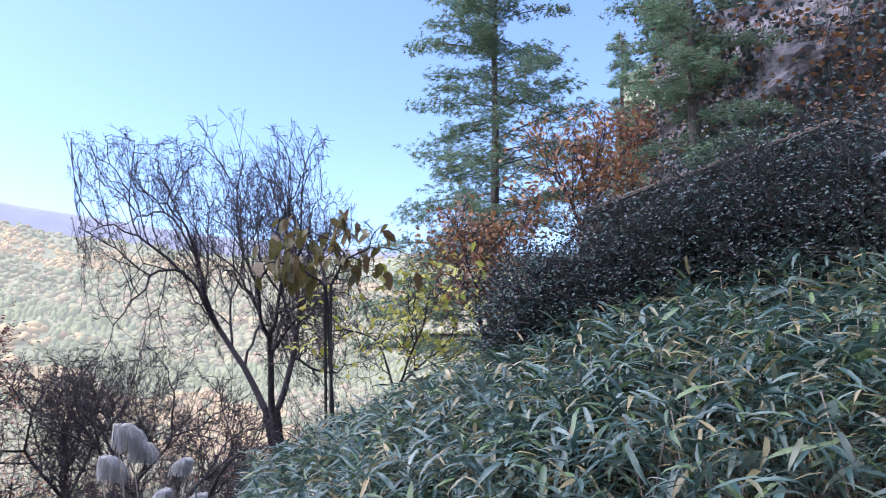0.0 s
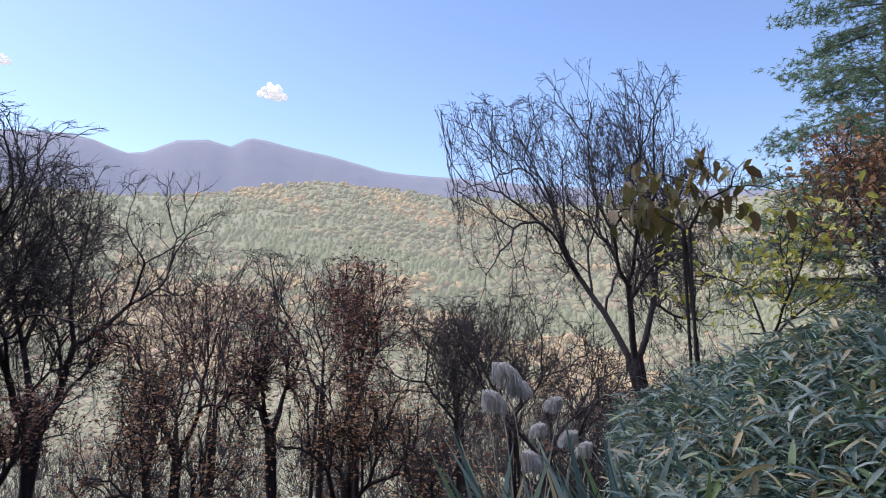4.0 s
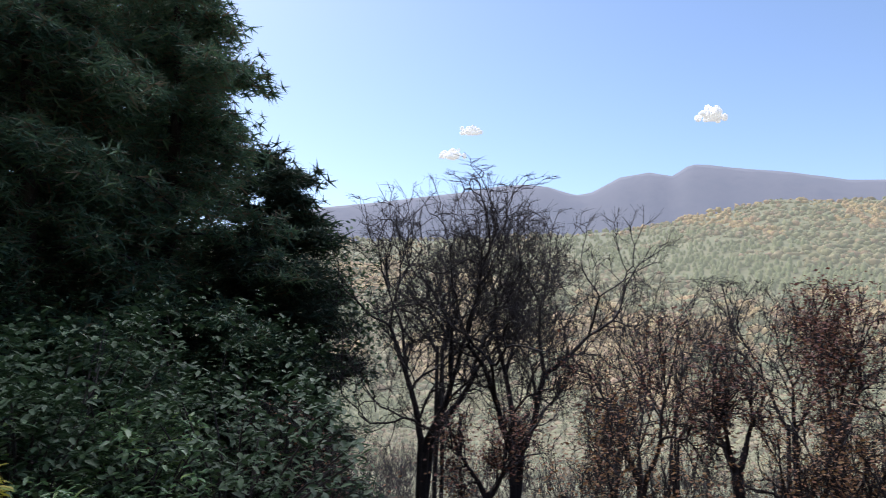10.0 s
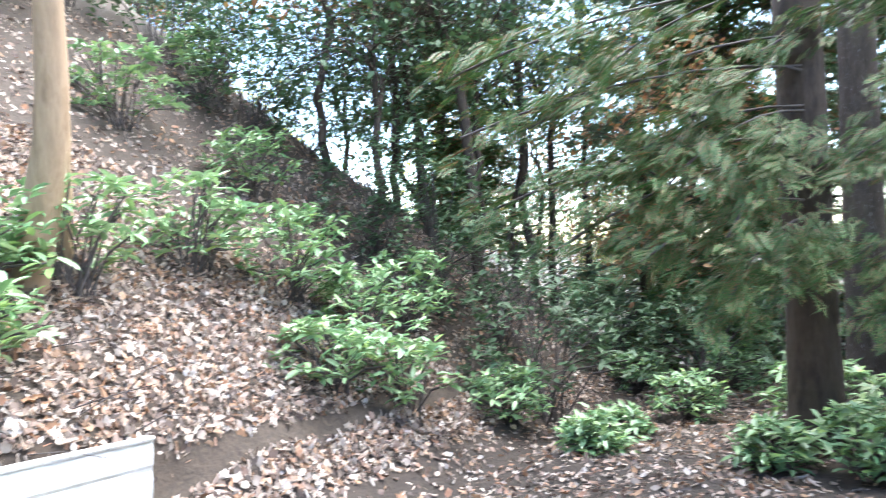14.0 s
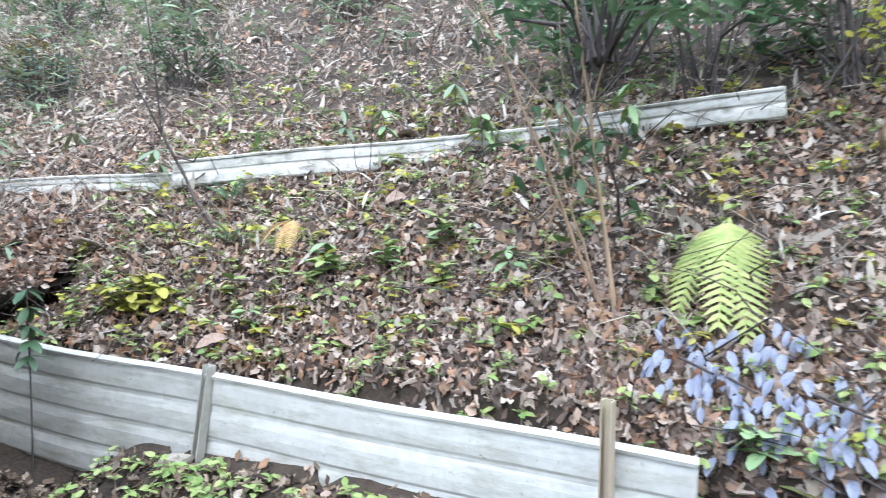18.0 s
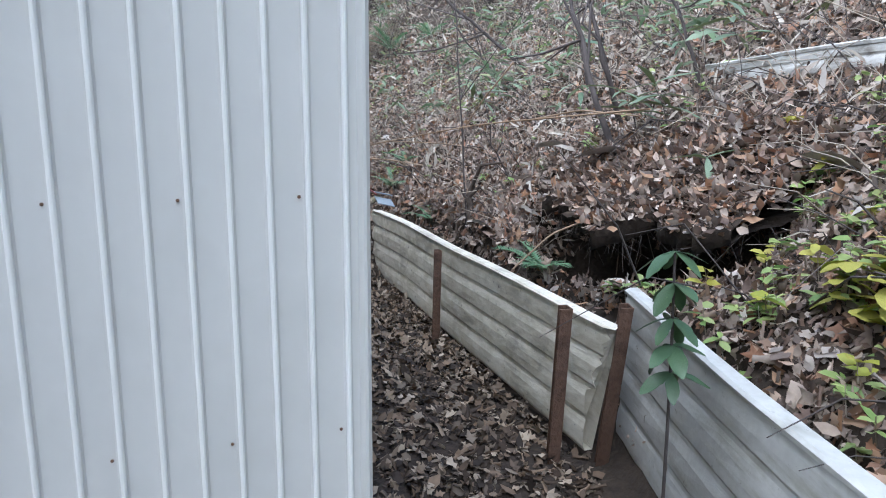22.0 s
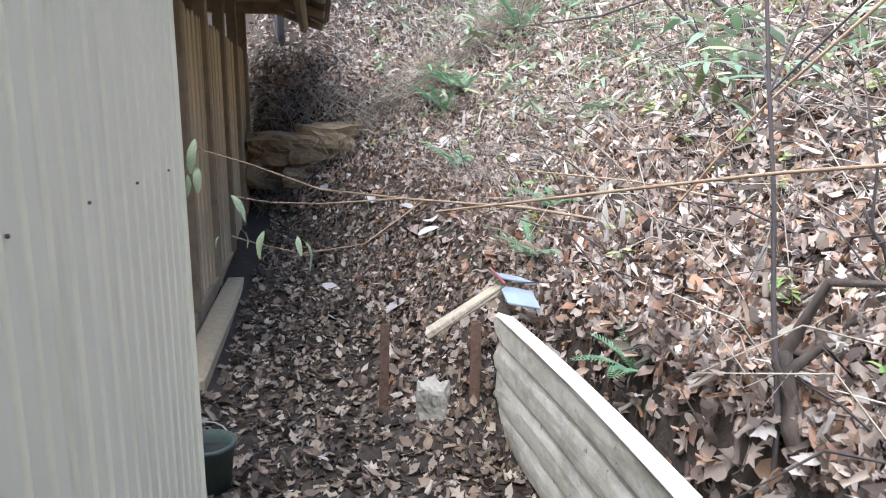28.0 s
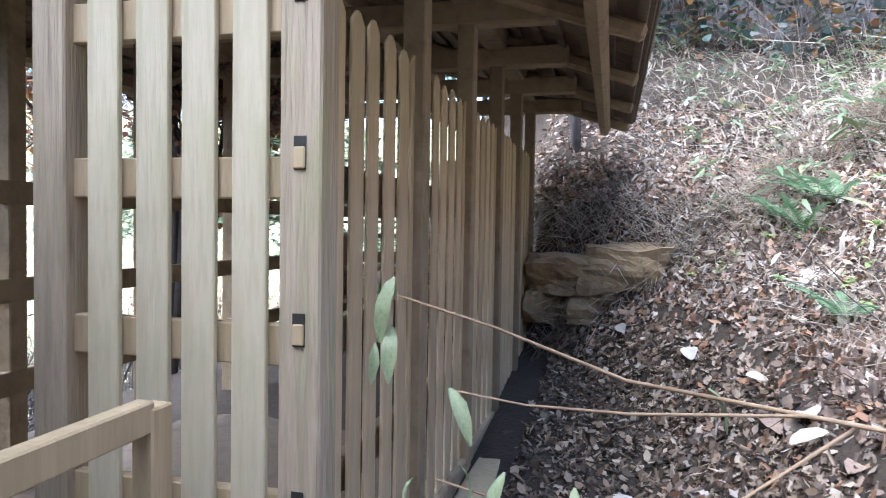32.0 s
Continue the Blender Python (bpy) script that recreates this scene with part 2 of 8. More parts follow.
M_LITTER = material("leaf_litter", [G, H], 0.75, 30, 0.1, 3, translucent=0.15,
                    island=[(.045, .031, .027), (.22, .15, .12), (.46, .36, .30), (.06, .042, .036), (.54, .44, .37), (.10, .07, .06), (.60, .52, .46), (.38, .21, .12), (.05, .035, .03), (.50, .41, .34), (.16, .11, .09), (.42, .26, .16), (.66, .59, .54), (.08, .055, .048), (.30, .21, .17), (.34, .17, .10)])
M_PALELEAF = material("pale_leaf", [(.36, .33, .31), (.5, .46, .43), (.42, .39, .38)], 0.75, 14, 0.2, rand=0.15)
M_BROWNLEAF = material("big_brown_leaf", [(.22, .15, .12), (.36, .27, .22)], 0.8, 12, 0.2, rand=0.2)
M_SASA = material("sasa_leaf", [G, H], 0.32, 30, 0.05, 3, translucent=0.25,
                  island=[(.028, .066, .056), (.06, .125, .105), (.022, .05, .044), (.12, .20, .17), (.045, .095, .08), (.15, .23, .075), (.05, .105, .09), (.24, .31, .26), (.085, .155, .13), (.44, .36, .18), (.035, .075, .065)])
M_SHRUB = material("evergreen_leaf", [G, H], 0.55, 30, 0.05, 3, translucent=0.2,
                   island=[(0.045, 0.090, 0.045), (0.072, 0.135, 0.063), (0.054, 0.108, 0.054), (0.090, 0.162, 0.072), (0.063, 0.117, 0.050)])
M_LUSH = material("glossy_leaf", [G, H], 0.35, 30, 0.05, 3, translucent=0.25, island=[(.09, .17, .09), (.15, .25, .13), (.07, .14, .075), (.20, .31, .17), (.12, .21, .10)])
M_SHRUBDEEP = material("shaded_evergreen_leaf", [G, H], 0.75, 30, 0.05, 3, translucent=0.1, island=[(.05, .085, .085), (.075, .115, .11), (.06, .10, .095), (.095, .14, .125), (.12, .09, .10)])
M_AUCUBA = material("laurel_leaf", [G, H], 0.27, 30, 0.05, 3, translucent=0.2,
                    island=[(.15, .28, .13), (.25, .41, .21), (.12, .23, .10), (.38, .52, .28), (.21, .34, .17), (.30, .44, .14)])
M_YELLOW = material("yellow_leaf", [G, H], 0.55, 30, 0.05, 3, translucent=0.35,
                    island=[(.52, .46, .07), (.38, .42, .07), (.56, .50, .12), (.30, .38, .07)])
M_ORANGE = material("orange_leaf", [G, H], 0.6, 30, 0.05, 3, translucent=0.3,
                    island=[(.34, .17, .07), (.25, .12, .07), (.4, .24, .09), (.21, .11, .07)])
M_MAPLE = material("maple_leaf", [G, H], 0.65, 30, 0.05, 3, translucent=0.3,
                   island=[(0.169, 0.065, 0.058), (0.234, 0.104, 0.065), (0.143, 0.072, 0.065), (0.286, 0.156, 0.065), (0.195, 0.078, 0.065)])
M_OLIVE = material("olive_leaf", [G, H], 0.55, 30, 0.05, 3, translucent=0.3, island=[(.17, .16, .05), (.12, .11, .04), (.22, .18, .06), (.14, .09, .045)])
M_CEDAR = material("cedar_needles", [G, H], 0.6, 20, 0.1, 3, translucent=0.3,
                   island=[(.10, .19, .125), (.15, .26, .16), (.12, .225, .14), (.19, .31, .18), (.25, .17, .11), (.135, .25, .155), (.21, .33, .15)])
# dark copy of the cedar needles, back-lit shade put into the colour
M_CEDARDEEP = material("shaded_cedar_needles", [G, H], 0.65, 20, 0.1, 3,
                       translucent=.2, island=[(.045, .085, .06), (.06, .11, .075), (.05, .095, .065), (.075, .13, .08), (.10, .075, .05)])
M_CYPRESS = material("cypress_spray", [G, H], 0.55, 20, 0.1, 3, translucent=0.25,
                     island=[(0.039, 0.109, 0.027), (0.070, 0.164, 0.043), (0.031, 0.086, 0.027), (0.109, 0.211, 0.055), (0.250, 0.125, 0.066), (0.051, 0.125, 0.035), (0.078, 0.172, 0.047), (0.203, 0.109, 0.062)])
M_FERN = material("fern_frond", [G, H], 0.5, 20, 0.05, 3, translucent=0.3, island=[(.2, .33, .10), (.32, .42, .14), (.42, .48, .2), (.16, .28, .10)])
M_DRYGRASS = material("dry_stems", [G, H], 0.8, 20, 0.05, 3, island=[(.34, .28, .22), (.50, .43, .35), (.20, .15, .12), (.60, .54, .46), (.14, .11, .095), (.46, .41, .36)])
M_BARK = material("bark", [(.025, .019, .016), (.075, .056, .045), (.04, .03, .025)], 0.9, 7, 0.8, 6, stretch=(1, 1, .25))
M_DARKTWIG = material("dark_twig", [(.03, .026, .028), (.06, .052, .054), (.042, .036, .038)], 0.9, 7, 0.2, 4)
M_TWIG = material("twig_bark", [(.05, .042, .042), (.09, .075, .072), (.065, .054, .052)], 0.9, 7, 0.2, 4)
M_CEDARBARK = material("cedar_bark", [(.03, .024, .02), (.10, .078, .065), (.05, .04, .033), (.20, .165, .14)], 0.92, 14, 1.0, 8, stretch=(2.2, 2.2, .16), bump_scale=22)
weather(M_CEDARBARK, (.42, .41, .40), 34, .60, .70, (2, 2, .5), .8)
weather(M_CEDARBARK, (.22, .22, .13), 2.2, .58, .72, (1, 1, .3), .5)
M_TANBARK = material("tan_bark", [(.2, .13, .08), (.34, .24, .16), (.26, .18, .12)], 0.85, 8, 0.5, 5, stretch=(1, 1, .3))
M_PLUME = material("pampas_plume", [G, H], 0.8, 20, 0.05, 3, translucent=0.3, island=[(.68, .67, .66), (.78, .77, .76), (.56, .56, .56)])
M_METAL = material("painted_siding", [(.60, .605, .59), (.66, .665, .65), (.63, .635, .62)], 0.42, 2.5, 0.04, 4, bump_scale=30)
# tone for the ribs, paler than the siding to paint in their highlight
M_RIB = material("rib_highlight", [(.80, .81, .80), (.86, .87, .86), (.83, .84, .83)], 0.35, 3, 0.03, 4)
M_CREAM = material("cream_siding", [(.66, .62, .47), (.82, .78, .62), (.79, .75, .59), (.85, .81, .66)], 0.45, 2.2, 0.05, 7, stretch=(3, 3, .35), bump_scale=24)
M_FENCE = weather(weather(material("white_sheet", [(.44, .44, .425), (.58, .58, .565), (.51, .51, .495), (.62, .62, .605)], 0.5, 5, 0.12, 6),
                          (.30, .29, .23), 7, .50, .70, (.5, 1, 2.5), .7), (.16, .14, .11), 38, .64, .72, (1, 1, 1), .8)
M_FENCED = weather(weather(material("weathered_sheet", [(.64, .60, .50), (.78, .74, .65), (.60, .56, .46), (.84, .82, .76)], 0.6, 4, 0.15, 6, stretch=(1, 1, 2)),
                           (.16, .14, .12), 3.2, .54, .72, (.6, 1, 1.6), .75), (.10, .085, .07), 30, .62, .72, (1, 1, 1), .8)
M_BOARD = weather(material("dirty_board", [(.36, .34, .31), (.58, .57, .55), (.44, .43, .4), (.64, .64, .62)], 0.65, 5, 0.2, 7), (.17, .15, .12), 6, .5, .66, (1, 1, 2), .8)
M_RUST = material("rusty_stake", [(.07, .04, .03), (.14, .08, .055), (.1, .06, .045)], 0.8, 14, 0.4, 5)
M_GREYSTAKE = material("grey_stake", [(.34, .33, .3), (.46, .45, .41)], 0.6, 12, 0.2, 4)
M_WOOD = material("pale_timber", [(.45, .34, .22), (.58, .46, .31), (.50, .39, .25), (.55, .45, .29)], 0.75, 5, 0.25, 7, stretch=(3, 3, .25), rand=0.14)
M_SLAT = weather(material("pale_slat", [(.58, .50, .37), (.70, .63, .49), (.62, .55, .41), (.66, .61, .45)], 0.75, 5, 0.25, 7, stretch=(3, 3, .25), rand=0.1), (.42, .46, .26), 2.4, .52, .72, (1, 1, .5), .55)
M_WOODOLD = material("weathered_post", [(.3, .24, .18), (.5, .42, .33), (.4, .33, .25), (.46, .45, .3)], 0.85, 6, 0.5, 7, stretch=(3, 3, .2), rand=0.1)
M_BEAM = material("beam_timber", [(.2, .15, .1), (.32, .25, .17), (.26, .2, .13)], 0.85, 6, 0.4, 6, rand=0.15)
M_ROOF = material("roof_boards", [(.10, .075, .055), (.17, .13, .1), (.13, .1, .08)], 0.85, 6, 0.4, 6, rand=0.2)
M_CONC = material("old_concrete", [(.26, .25, .21), (.38, .37, .32), (.3, .3, .24)], 0.9, 8, 0.4, 7)
M_STONE = material("stone", [(.22, .2, .17), (.36, .33, .28), (.29, .26, .22)], 0.9, 7, 0.6, 7)
M_MOSS = material("mossy_block", [(.06, .05, .025), (.14, .11, .045), (.09, .075, .03)], 0.95, 16, 0.8, 6)
M_CLIFF = material("ochre_rock", [(.2, .14, .08), (.34, .25, .15), (.26, .19, .12)], 0.9, 5, 0.8, 8)
M_TIN = material("grey_tin", [(.24, .29, .34), (.34, .39, .44)], 0.45, 8, 0.1, 4)
M_RED = material("red_paint", [(.2, .06, .055), (.28, .09, .08)], 0.55, 8, 0.1, 4)
weather(M_WOOD, (.40, .42, .22), 2.0, .56, .74, (1, 1, .5), .5)
weather(M_WOODOLD, (.40, .43, .22), 2.6, .56, .72, (1, 1, .4), .5)
M_CLIFF2 = weather(material("grey_cliff", [(.10, .09, .095), (.26, .24, .25), (.16, .145, .15), (.40, .37, .38)], .9, 1.6, .9, 9), (.08, .075, .05), 1.1, .5, .66, (1, 1, 1), .8)
M_CLOUD = material("cloud", [(.8, .8, .8), (.86, .86, .86)], 1.0, 0.01, 0, 3)
_b = M_CLOUD.node_tree.nodes["Principled BSDF"]
_b.inputs["Emission Color"].default_value = (1, .97, .95, 1)   # own glow in place of daylight scattered through the cloud
_b.inputs["Emission Strength"].default_value = .16
M_BUCKET = material("mossy_bucket", [(.04, .06, .055), (.08, .11, .095), (.05, .07, .05)], .6, 9, .2, 5)
M_BLUELEAF = material("bluish_leaf", [G, H], 0.5, 20, 0.05, 3, translucent=0.15, island=[(.2, .22, .31), (.28, .3, .4), (.15, .17, .25)])
M_DARKCLOTH = material("dark_sheet", [(.02, .02, .02), (.05, .05, .05)], 0.5, 9, 0.3, 4)
M_BLUEPOT = material("blue_plastic", [(.1, .16, .4), (.15, .22, .5)], 0.4, 8, 0.05, 3)

# ---------------- plan ----------------
U = np.array([.653, .757])       # along the path, past the hut and the shed
NR = np.array([.757, -.653])     # to the uphill side
VL = -NR
Q = np.array([4.70, -1.30])      # bend of the low fence
HUT_W = np.array([3.14, -1.31])
SHED_O = np.array([6.12, 2.85])
FX_S = [-16, -11, -7.5, -4.97, -3.95, 0, 6.6, 8.0, 9.0, 40]
FX_D = [-10, -5.8, -3.2, -1.31, -.90, 0, 0, -.5, -1.2, -1.2]


def sd(x, y):
    dx, dy = np.asarray(x) - Q[0], np.asarray(y) - Q[1]
    return dx * U[0] + dy * U[1], dx * NR[0] + dy * NR[1]


def smooth01(t):
    t = np.clip(t, 0, 1)
    return t * t * (3 - 2 * t)


def bumps(x, y, f, seed):
    r = np.random.default_rng(seed)
    z = 0
    for k in range(5):
        a, p = r.uniform(0, 6.28), r.uniform(0, 6.28)
        g = f * 1.7 ** k
        z = z + np.sin(g * (x * np.cos(a) + y * np.sin(a)) + p) / 1.6 ** k
    return z / 2.2


def ground(x, y):
    x, y = np.asarray(x, float), np.asarray(y, float)
    s, d = sd(x, y)
    e = d - np.interp(s, FX_S, FX_D)
    base = np.interp(s, [-30, -14, -9, -5.5, -3, 3, 5, 9], [-3.5, -1.2, -.5, -.06, .04, .04, .06, .35])
    up_s = np.interp(e, [0, 2, 6, 30, 70, 90], [0, 1.34, 4.2, 25, 54, 62])
    step = np.where((s > -8.0) & (s < 3.55), smooth01((e - .10) / .10), 0)
    bank = smooth01((e + .75) / .95)
    blend = np.clip((s - 3.2) / .8, 0, 1)
    west = np.clip((-7.0 - s) / 1.0, 0, 1)
    st = step * (1 - blend) * (1 - west) + bank * blend + smooth01((e + 1.2) / 1.5) * west
    z = base + .52 * st + np.where(e > 0, up_s, 0)
    # earth cut that closes the passage beside the shed, and the bank behind it
    cs = s - (8.45 + .8 * smooth01((-1.5 - d) / .3))
    cut = 1.25 * smooth01(cs / .55) + .62 * np.clip(cs - .25, 0, 24)
    cut = cut * np.clip((d + 4.2) / 1.6, 0, 1)
    z = np.maximum(z, np.where(cs > 0, .25 + cut, -99))
    # low berm along the white sheet
    z = z + .27 * smooth01((e + .62) / .55) * np.where(e < .1, 1, 0) * smooth01((s + 8) / 1.5) * smooth01((-.9 - s) / .6)
    # hollow behind the bend of the fence
    z = z - 1.0 * smooth01(1.55 - np.hypot((s - .65) / .72, (e - .60) / .30))
    # drop to the valley
    w = np.minimum(y - 1.25, -d - 3.6)
    w = np.where(x < -3, np.minimum(w, y - 1.25 + (-3 - x) * .12), w)
    rr = np.hypot(x, y)
    fb = np.clip((rr - 60) / 90, 0, 1) * np.clip((y + 20) / 60, 0, 1)
    w = w * (1 - fb) + rr * fb
    drop = np.interp(w, [0, 1.2, 4, 12, 30, 60, 130, 200, 420, 700, 1200, 4500], [0, .25, 1.6, 5.2, 9.5, 14, 20, 18, -35, -113, -60, 0])
    z = z - np.where(w > 0, drop, 0)
    near = np.exp(-((x - 1) ** 2 + (y + 1) ** 2) / 600)
    z = z + (.05 * bumps(x, y, 1.6, 3) + .03 * bumps(x, y, 5, 4)) * near * np.where((e > .1) | (w > .3) | (s < -4), 1, .35)
    far = np.clip((w - 40) / 200, 0, 1)
    az = np.degrees(np.arctan2(-x, np.maximum(y, 1e-6)))
    z = z + np.interp(az, [-40, -8, -.8, 3, 5, 10.7, 14.7, 19.4, 25, 47], [-18, -18, -14, -5, -2, 0, -5, -13, -19, -27]) * np.clip((rr - 200) / 450, 0, 1) * np.clip(y / 60, 0, 1)
    z = z + far * (4 * bumps(x, y, .008, 5) + 3 * bumps(x, y, .03, 6))
    return z


def gz(x, y):
    return float(ground(x, y))


# ---------------- ground, one sheet to the horizon ----------------
def axis_steps(lo, hi, fine_lo, fine_hi, fine, grow):
    a = [fine_lo]
    st = fine
    while a[-1] > lo:
        a.append(a[-1] - st)
        st *= grow
    b = list(np.arange(fine_lo, fine_hi, fine))
    c = [fine_hi]
    st = fine
    while c[-1] < hi:
        c.append(c[-1] + st)
        st *= grow
    return np.array(a[:0:-1] + b + c)


gx = axis_steps(-4300, 4300, -7, 12, .10, 1.09)
gy = axis_steps(-400, 4400, -7, 8, .10, 1.085)
X, Y = np.meshgrid(gx, gy, indexing="ij")
Zg = ground(X, Y)
nx, ny = X.shape
ii, jj = np.meshgrid(np.arange(nx - 1), np.arange(ny - 1), indexing="ij")
gf = np.stack([ii * ny + jj, (ii + 1) * ny + jj, (ii + 1) * ny + jj + 1, ii * ny + jj + 1], -1).reshape(-1, 4)
gme = np_mesh("ground", np.stack([X, Y, Zg], -1), gf, True)
gme.materials.append(M_SOIL)
gme.materials.append(M_FAR)
gme.materials.append(M_PATH)
yc = Y[:-1, :-1].ravel()
xc = X[:-1, :-1].ravel()
s_c, d_c = sd(xc, yc)
e_c = d_c - np.interp(s_c, FX_S, FX_D)
# slot 2, the mould with shade in its colour: terrace, passage and hollow
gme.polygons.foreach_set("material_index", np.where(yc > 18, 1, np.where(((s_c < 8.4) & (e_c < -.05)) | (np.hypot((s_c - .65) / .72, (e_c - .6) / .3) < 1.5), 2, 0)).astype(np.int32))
ground_ob = new("ground", gme)
tagged(ground_ob, "brown leaf-covered hillside falling to a wooded valley", "ground", kind="structure")


# ---------------- mountains ----------------
def az_pt(az, dist, el=0.0, eye=(-.08, .06, 1.32)):
    a = radians(az)
    return np.array([eye[0] - math.sin(a) * dist, eye[1] + math.cos(a) * dist, eye[2] + dist * math.tan(radians(el))])


def ridge(name, dist, azs, els, label, seed):
    aa = np.linspace(azs[0], azs[-1], 260)
    ee = np.interp(aa, azs, els)
    r = np.random.default_rng(seed)
    ee = ee + np.convolve(r.normal(size=len(aa) + 8) * .07, np.ones(9) / 9, "valid")
    rowsv = []
    for k in range(9):
        f = k / 8
        d = dist - 900 * (1 - f)
        h = np.tan(np.radians(ee)) * dist * (1 - (1 - f) ** 1.6) - 60 * (1 - f)
        h = h + (1 - f) * f * 30 * np.interp(aa * 3 % 7, np.arange(8), r.normal(size=8))
        a = np.radians(aa)
        rowsv.append(np.stack([-np.sin(a) * d, np.cos(a) * d, 1.3 + h], -1))
    a = np.radians(aa)
    rowsv.append(np.stack([-np.sin(a) * (dist + 300), np.cos(a) * (dist + 300), 0 * aa - 60], -1))
    v = np.stack(rowsv)
    m, n = v.shape[:2]
    i, j = np.meshgrid(np.arange(m - 1), np.arange(n - 1), indexing="ij")
    f = np.stack([i * n + j, i * n + j + 1, (i + 1) * n + j + 1, (i + 1) * n + j], -1).reshape(-1, 4)
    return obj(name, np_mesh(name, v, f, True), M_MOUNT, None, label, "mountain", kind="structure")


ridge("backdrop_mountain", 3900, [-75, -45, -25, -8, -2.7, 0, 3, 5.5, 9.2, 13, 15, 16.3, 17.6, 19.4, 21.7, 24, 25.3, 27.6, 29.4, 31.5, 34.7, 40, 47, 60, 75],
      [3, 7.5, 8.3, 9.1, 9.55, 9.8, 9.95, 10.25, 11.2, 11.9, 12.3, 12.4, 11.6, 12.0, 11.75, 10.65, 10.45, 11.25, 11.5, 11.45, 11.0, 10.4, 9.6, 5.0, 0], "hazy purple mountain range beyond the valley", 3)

# ---------------- forest over the valley ----------------
ico = bmesh.new()
bmesh.ops.create_icosphere(ico, subdivisions=1, radius=1.0)
ICO_V = np.array([v.co[:] for v in ico.verts])
ICO_F = np.array([[v.index for v in f.verts] for f in ico.faces])
ico.free()
ic2 = bmesh.new()
bmesh.ops.create_icosphere(ic2, subdivisions=3, radius=1.0)
IC2_V = np.array([v.co[:] for v in ic2.verts])
IC2_F = np.array([[v.index for v in f.verts] for f in ic2.faces])
ic2.free()
CONE_V = np.array([(0, 0, 1.0)] + [(math.cos(a) * .34, math.sin(a) * .34, .72) for a in np.arange(6) * 1.047] + [(math.cos(a) * .5, math.sin(a) * .5, .15) for a in np.arange(6) * 1.047 + .5])
CONE_F = np.array([(0, 1 + k, 1 + (k + 1) % 6) for k in range(6)] + [(1 + k, 7 + k, 1 + (k + 1) % 6) for k in range(6)] + [(1 + (k + 1) % 6, 7 + k, 7 + (k + 1) % 6) for k in range(6)])
M_FOR1 = material("far_conifers", [G, H], 0.9, 0.02, 0, 3, island=[(.13, .15, .055), (.165, .175, .065), (.14, .155, .058), (.185, .185, .075)])
M_FOR2 = material("far_broadleaf", [G, H], 0.9, 0.02, 0, 3, island=[(.19, .185, .075), (.225, .19, .085), (.15, .165, .07), (.25, .18, .09), (.17, .175, .07), (.24, .15, .08), (.20, .195, .08), (.14, .15, .07)])
M_FOR3 = material("far_gold", [G, H], 0.9, 0.02, 0, 3, island=[(.33, .20, .085), (.36, .26, .10), (.29, .17, .085), (.38, .29, .11)])
for hm in (M_FOR1, M_FOR2, M_FOR3, M_FAR):   # aerial haze over the far valley side, put into the materials as emission
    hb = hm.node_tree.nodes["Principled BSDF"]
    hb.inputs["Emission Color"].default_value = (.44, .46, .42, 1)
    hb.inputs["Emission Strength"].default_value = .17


def forest(name, n, seed, conifer, label):
    r = np.random.default_rng(seed)
    d = 70 * (720 / 70) ** r.uniform(size=n * 4)
    az = np.radians(r.uniform(-50, 62, n * 4))
    x, y = -np.sin(az) * d, np.cos(az) * d
    patch = bumps(x, y, .02, 11) + .5 * bumps(x, y, .06, 12)
    keep = np.where((patch > 0.35) == conifer)[0][:n]
    x, y, d = x[keep], y[keep], d[keep]
    z = ground(x, y)
    k = len(x)
    size = r.uniform(.4, 1.05, k) ** 1.2 * np.clip(d / 360, .22, .9)
    yaw = r.uniform(0, 6.28, k)
    rot = basis(yaw, np.zeros(k), np.zeros(k))
    if conifer:
        sc = np.stack([3.6 * size, 3.6 * size, 5.2 * size], -1)
        v, f = scatter(CONE_V, CONE_F, np.stack([x, y, z - .3], -1), rot, sc)
    else:
        sc = np.stack([3.0 * size, 2.8 * size * r.uniform(.8, 1.2, k), 2.7 * size * r.uniform(.7, 1.2, k)], -1)
        tf_ = ICO_F
        v, f = scatter(ICO_V, ICO_F, np.stack([x, y, z + 1.1 * size], -1), rot, sc)
        v = v + r.normal(size=v.shape) * np.repeat(size, len(ICO_V))[:, None] * .6
    if conifer:
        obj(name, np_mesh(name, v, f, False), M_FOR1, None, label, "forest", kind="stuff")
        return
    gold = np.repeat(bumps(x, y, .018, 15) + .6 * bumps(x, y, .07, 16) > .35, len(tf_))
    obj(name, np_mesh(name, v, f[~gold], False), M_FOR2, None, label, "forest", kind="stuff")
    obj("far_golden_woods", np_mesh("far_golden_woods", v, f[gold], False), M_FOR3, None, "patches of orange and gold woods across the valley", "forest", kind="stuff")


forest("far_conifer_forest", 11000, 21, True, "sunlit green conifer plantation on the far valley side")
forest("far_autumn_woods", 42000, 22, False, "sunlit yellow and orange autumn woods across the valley")


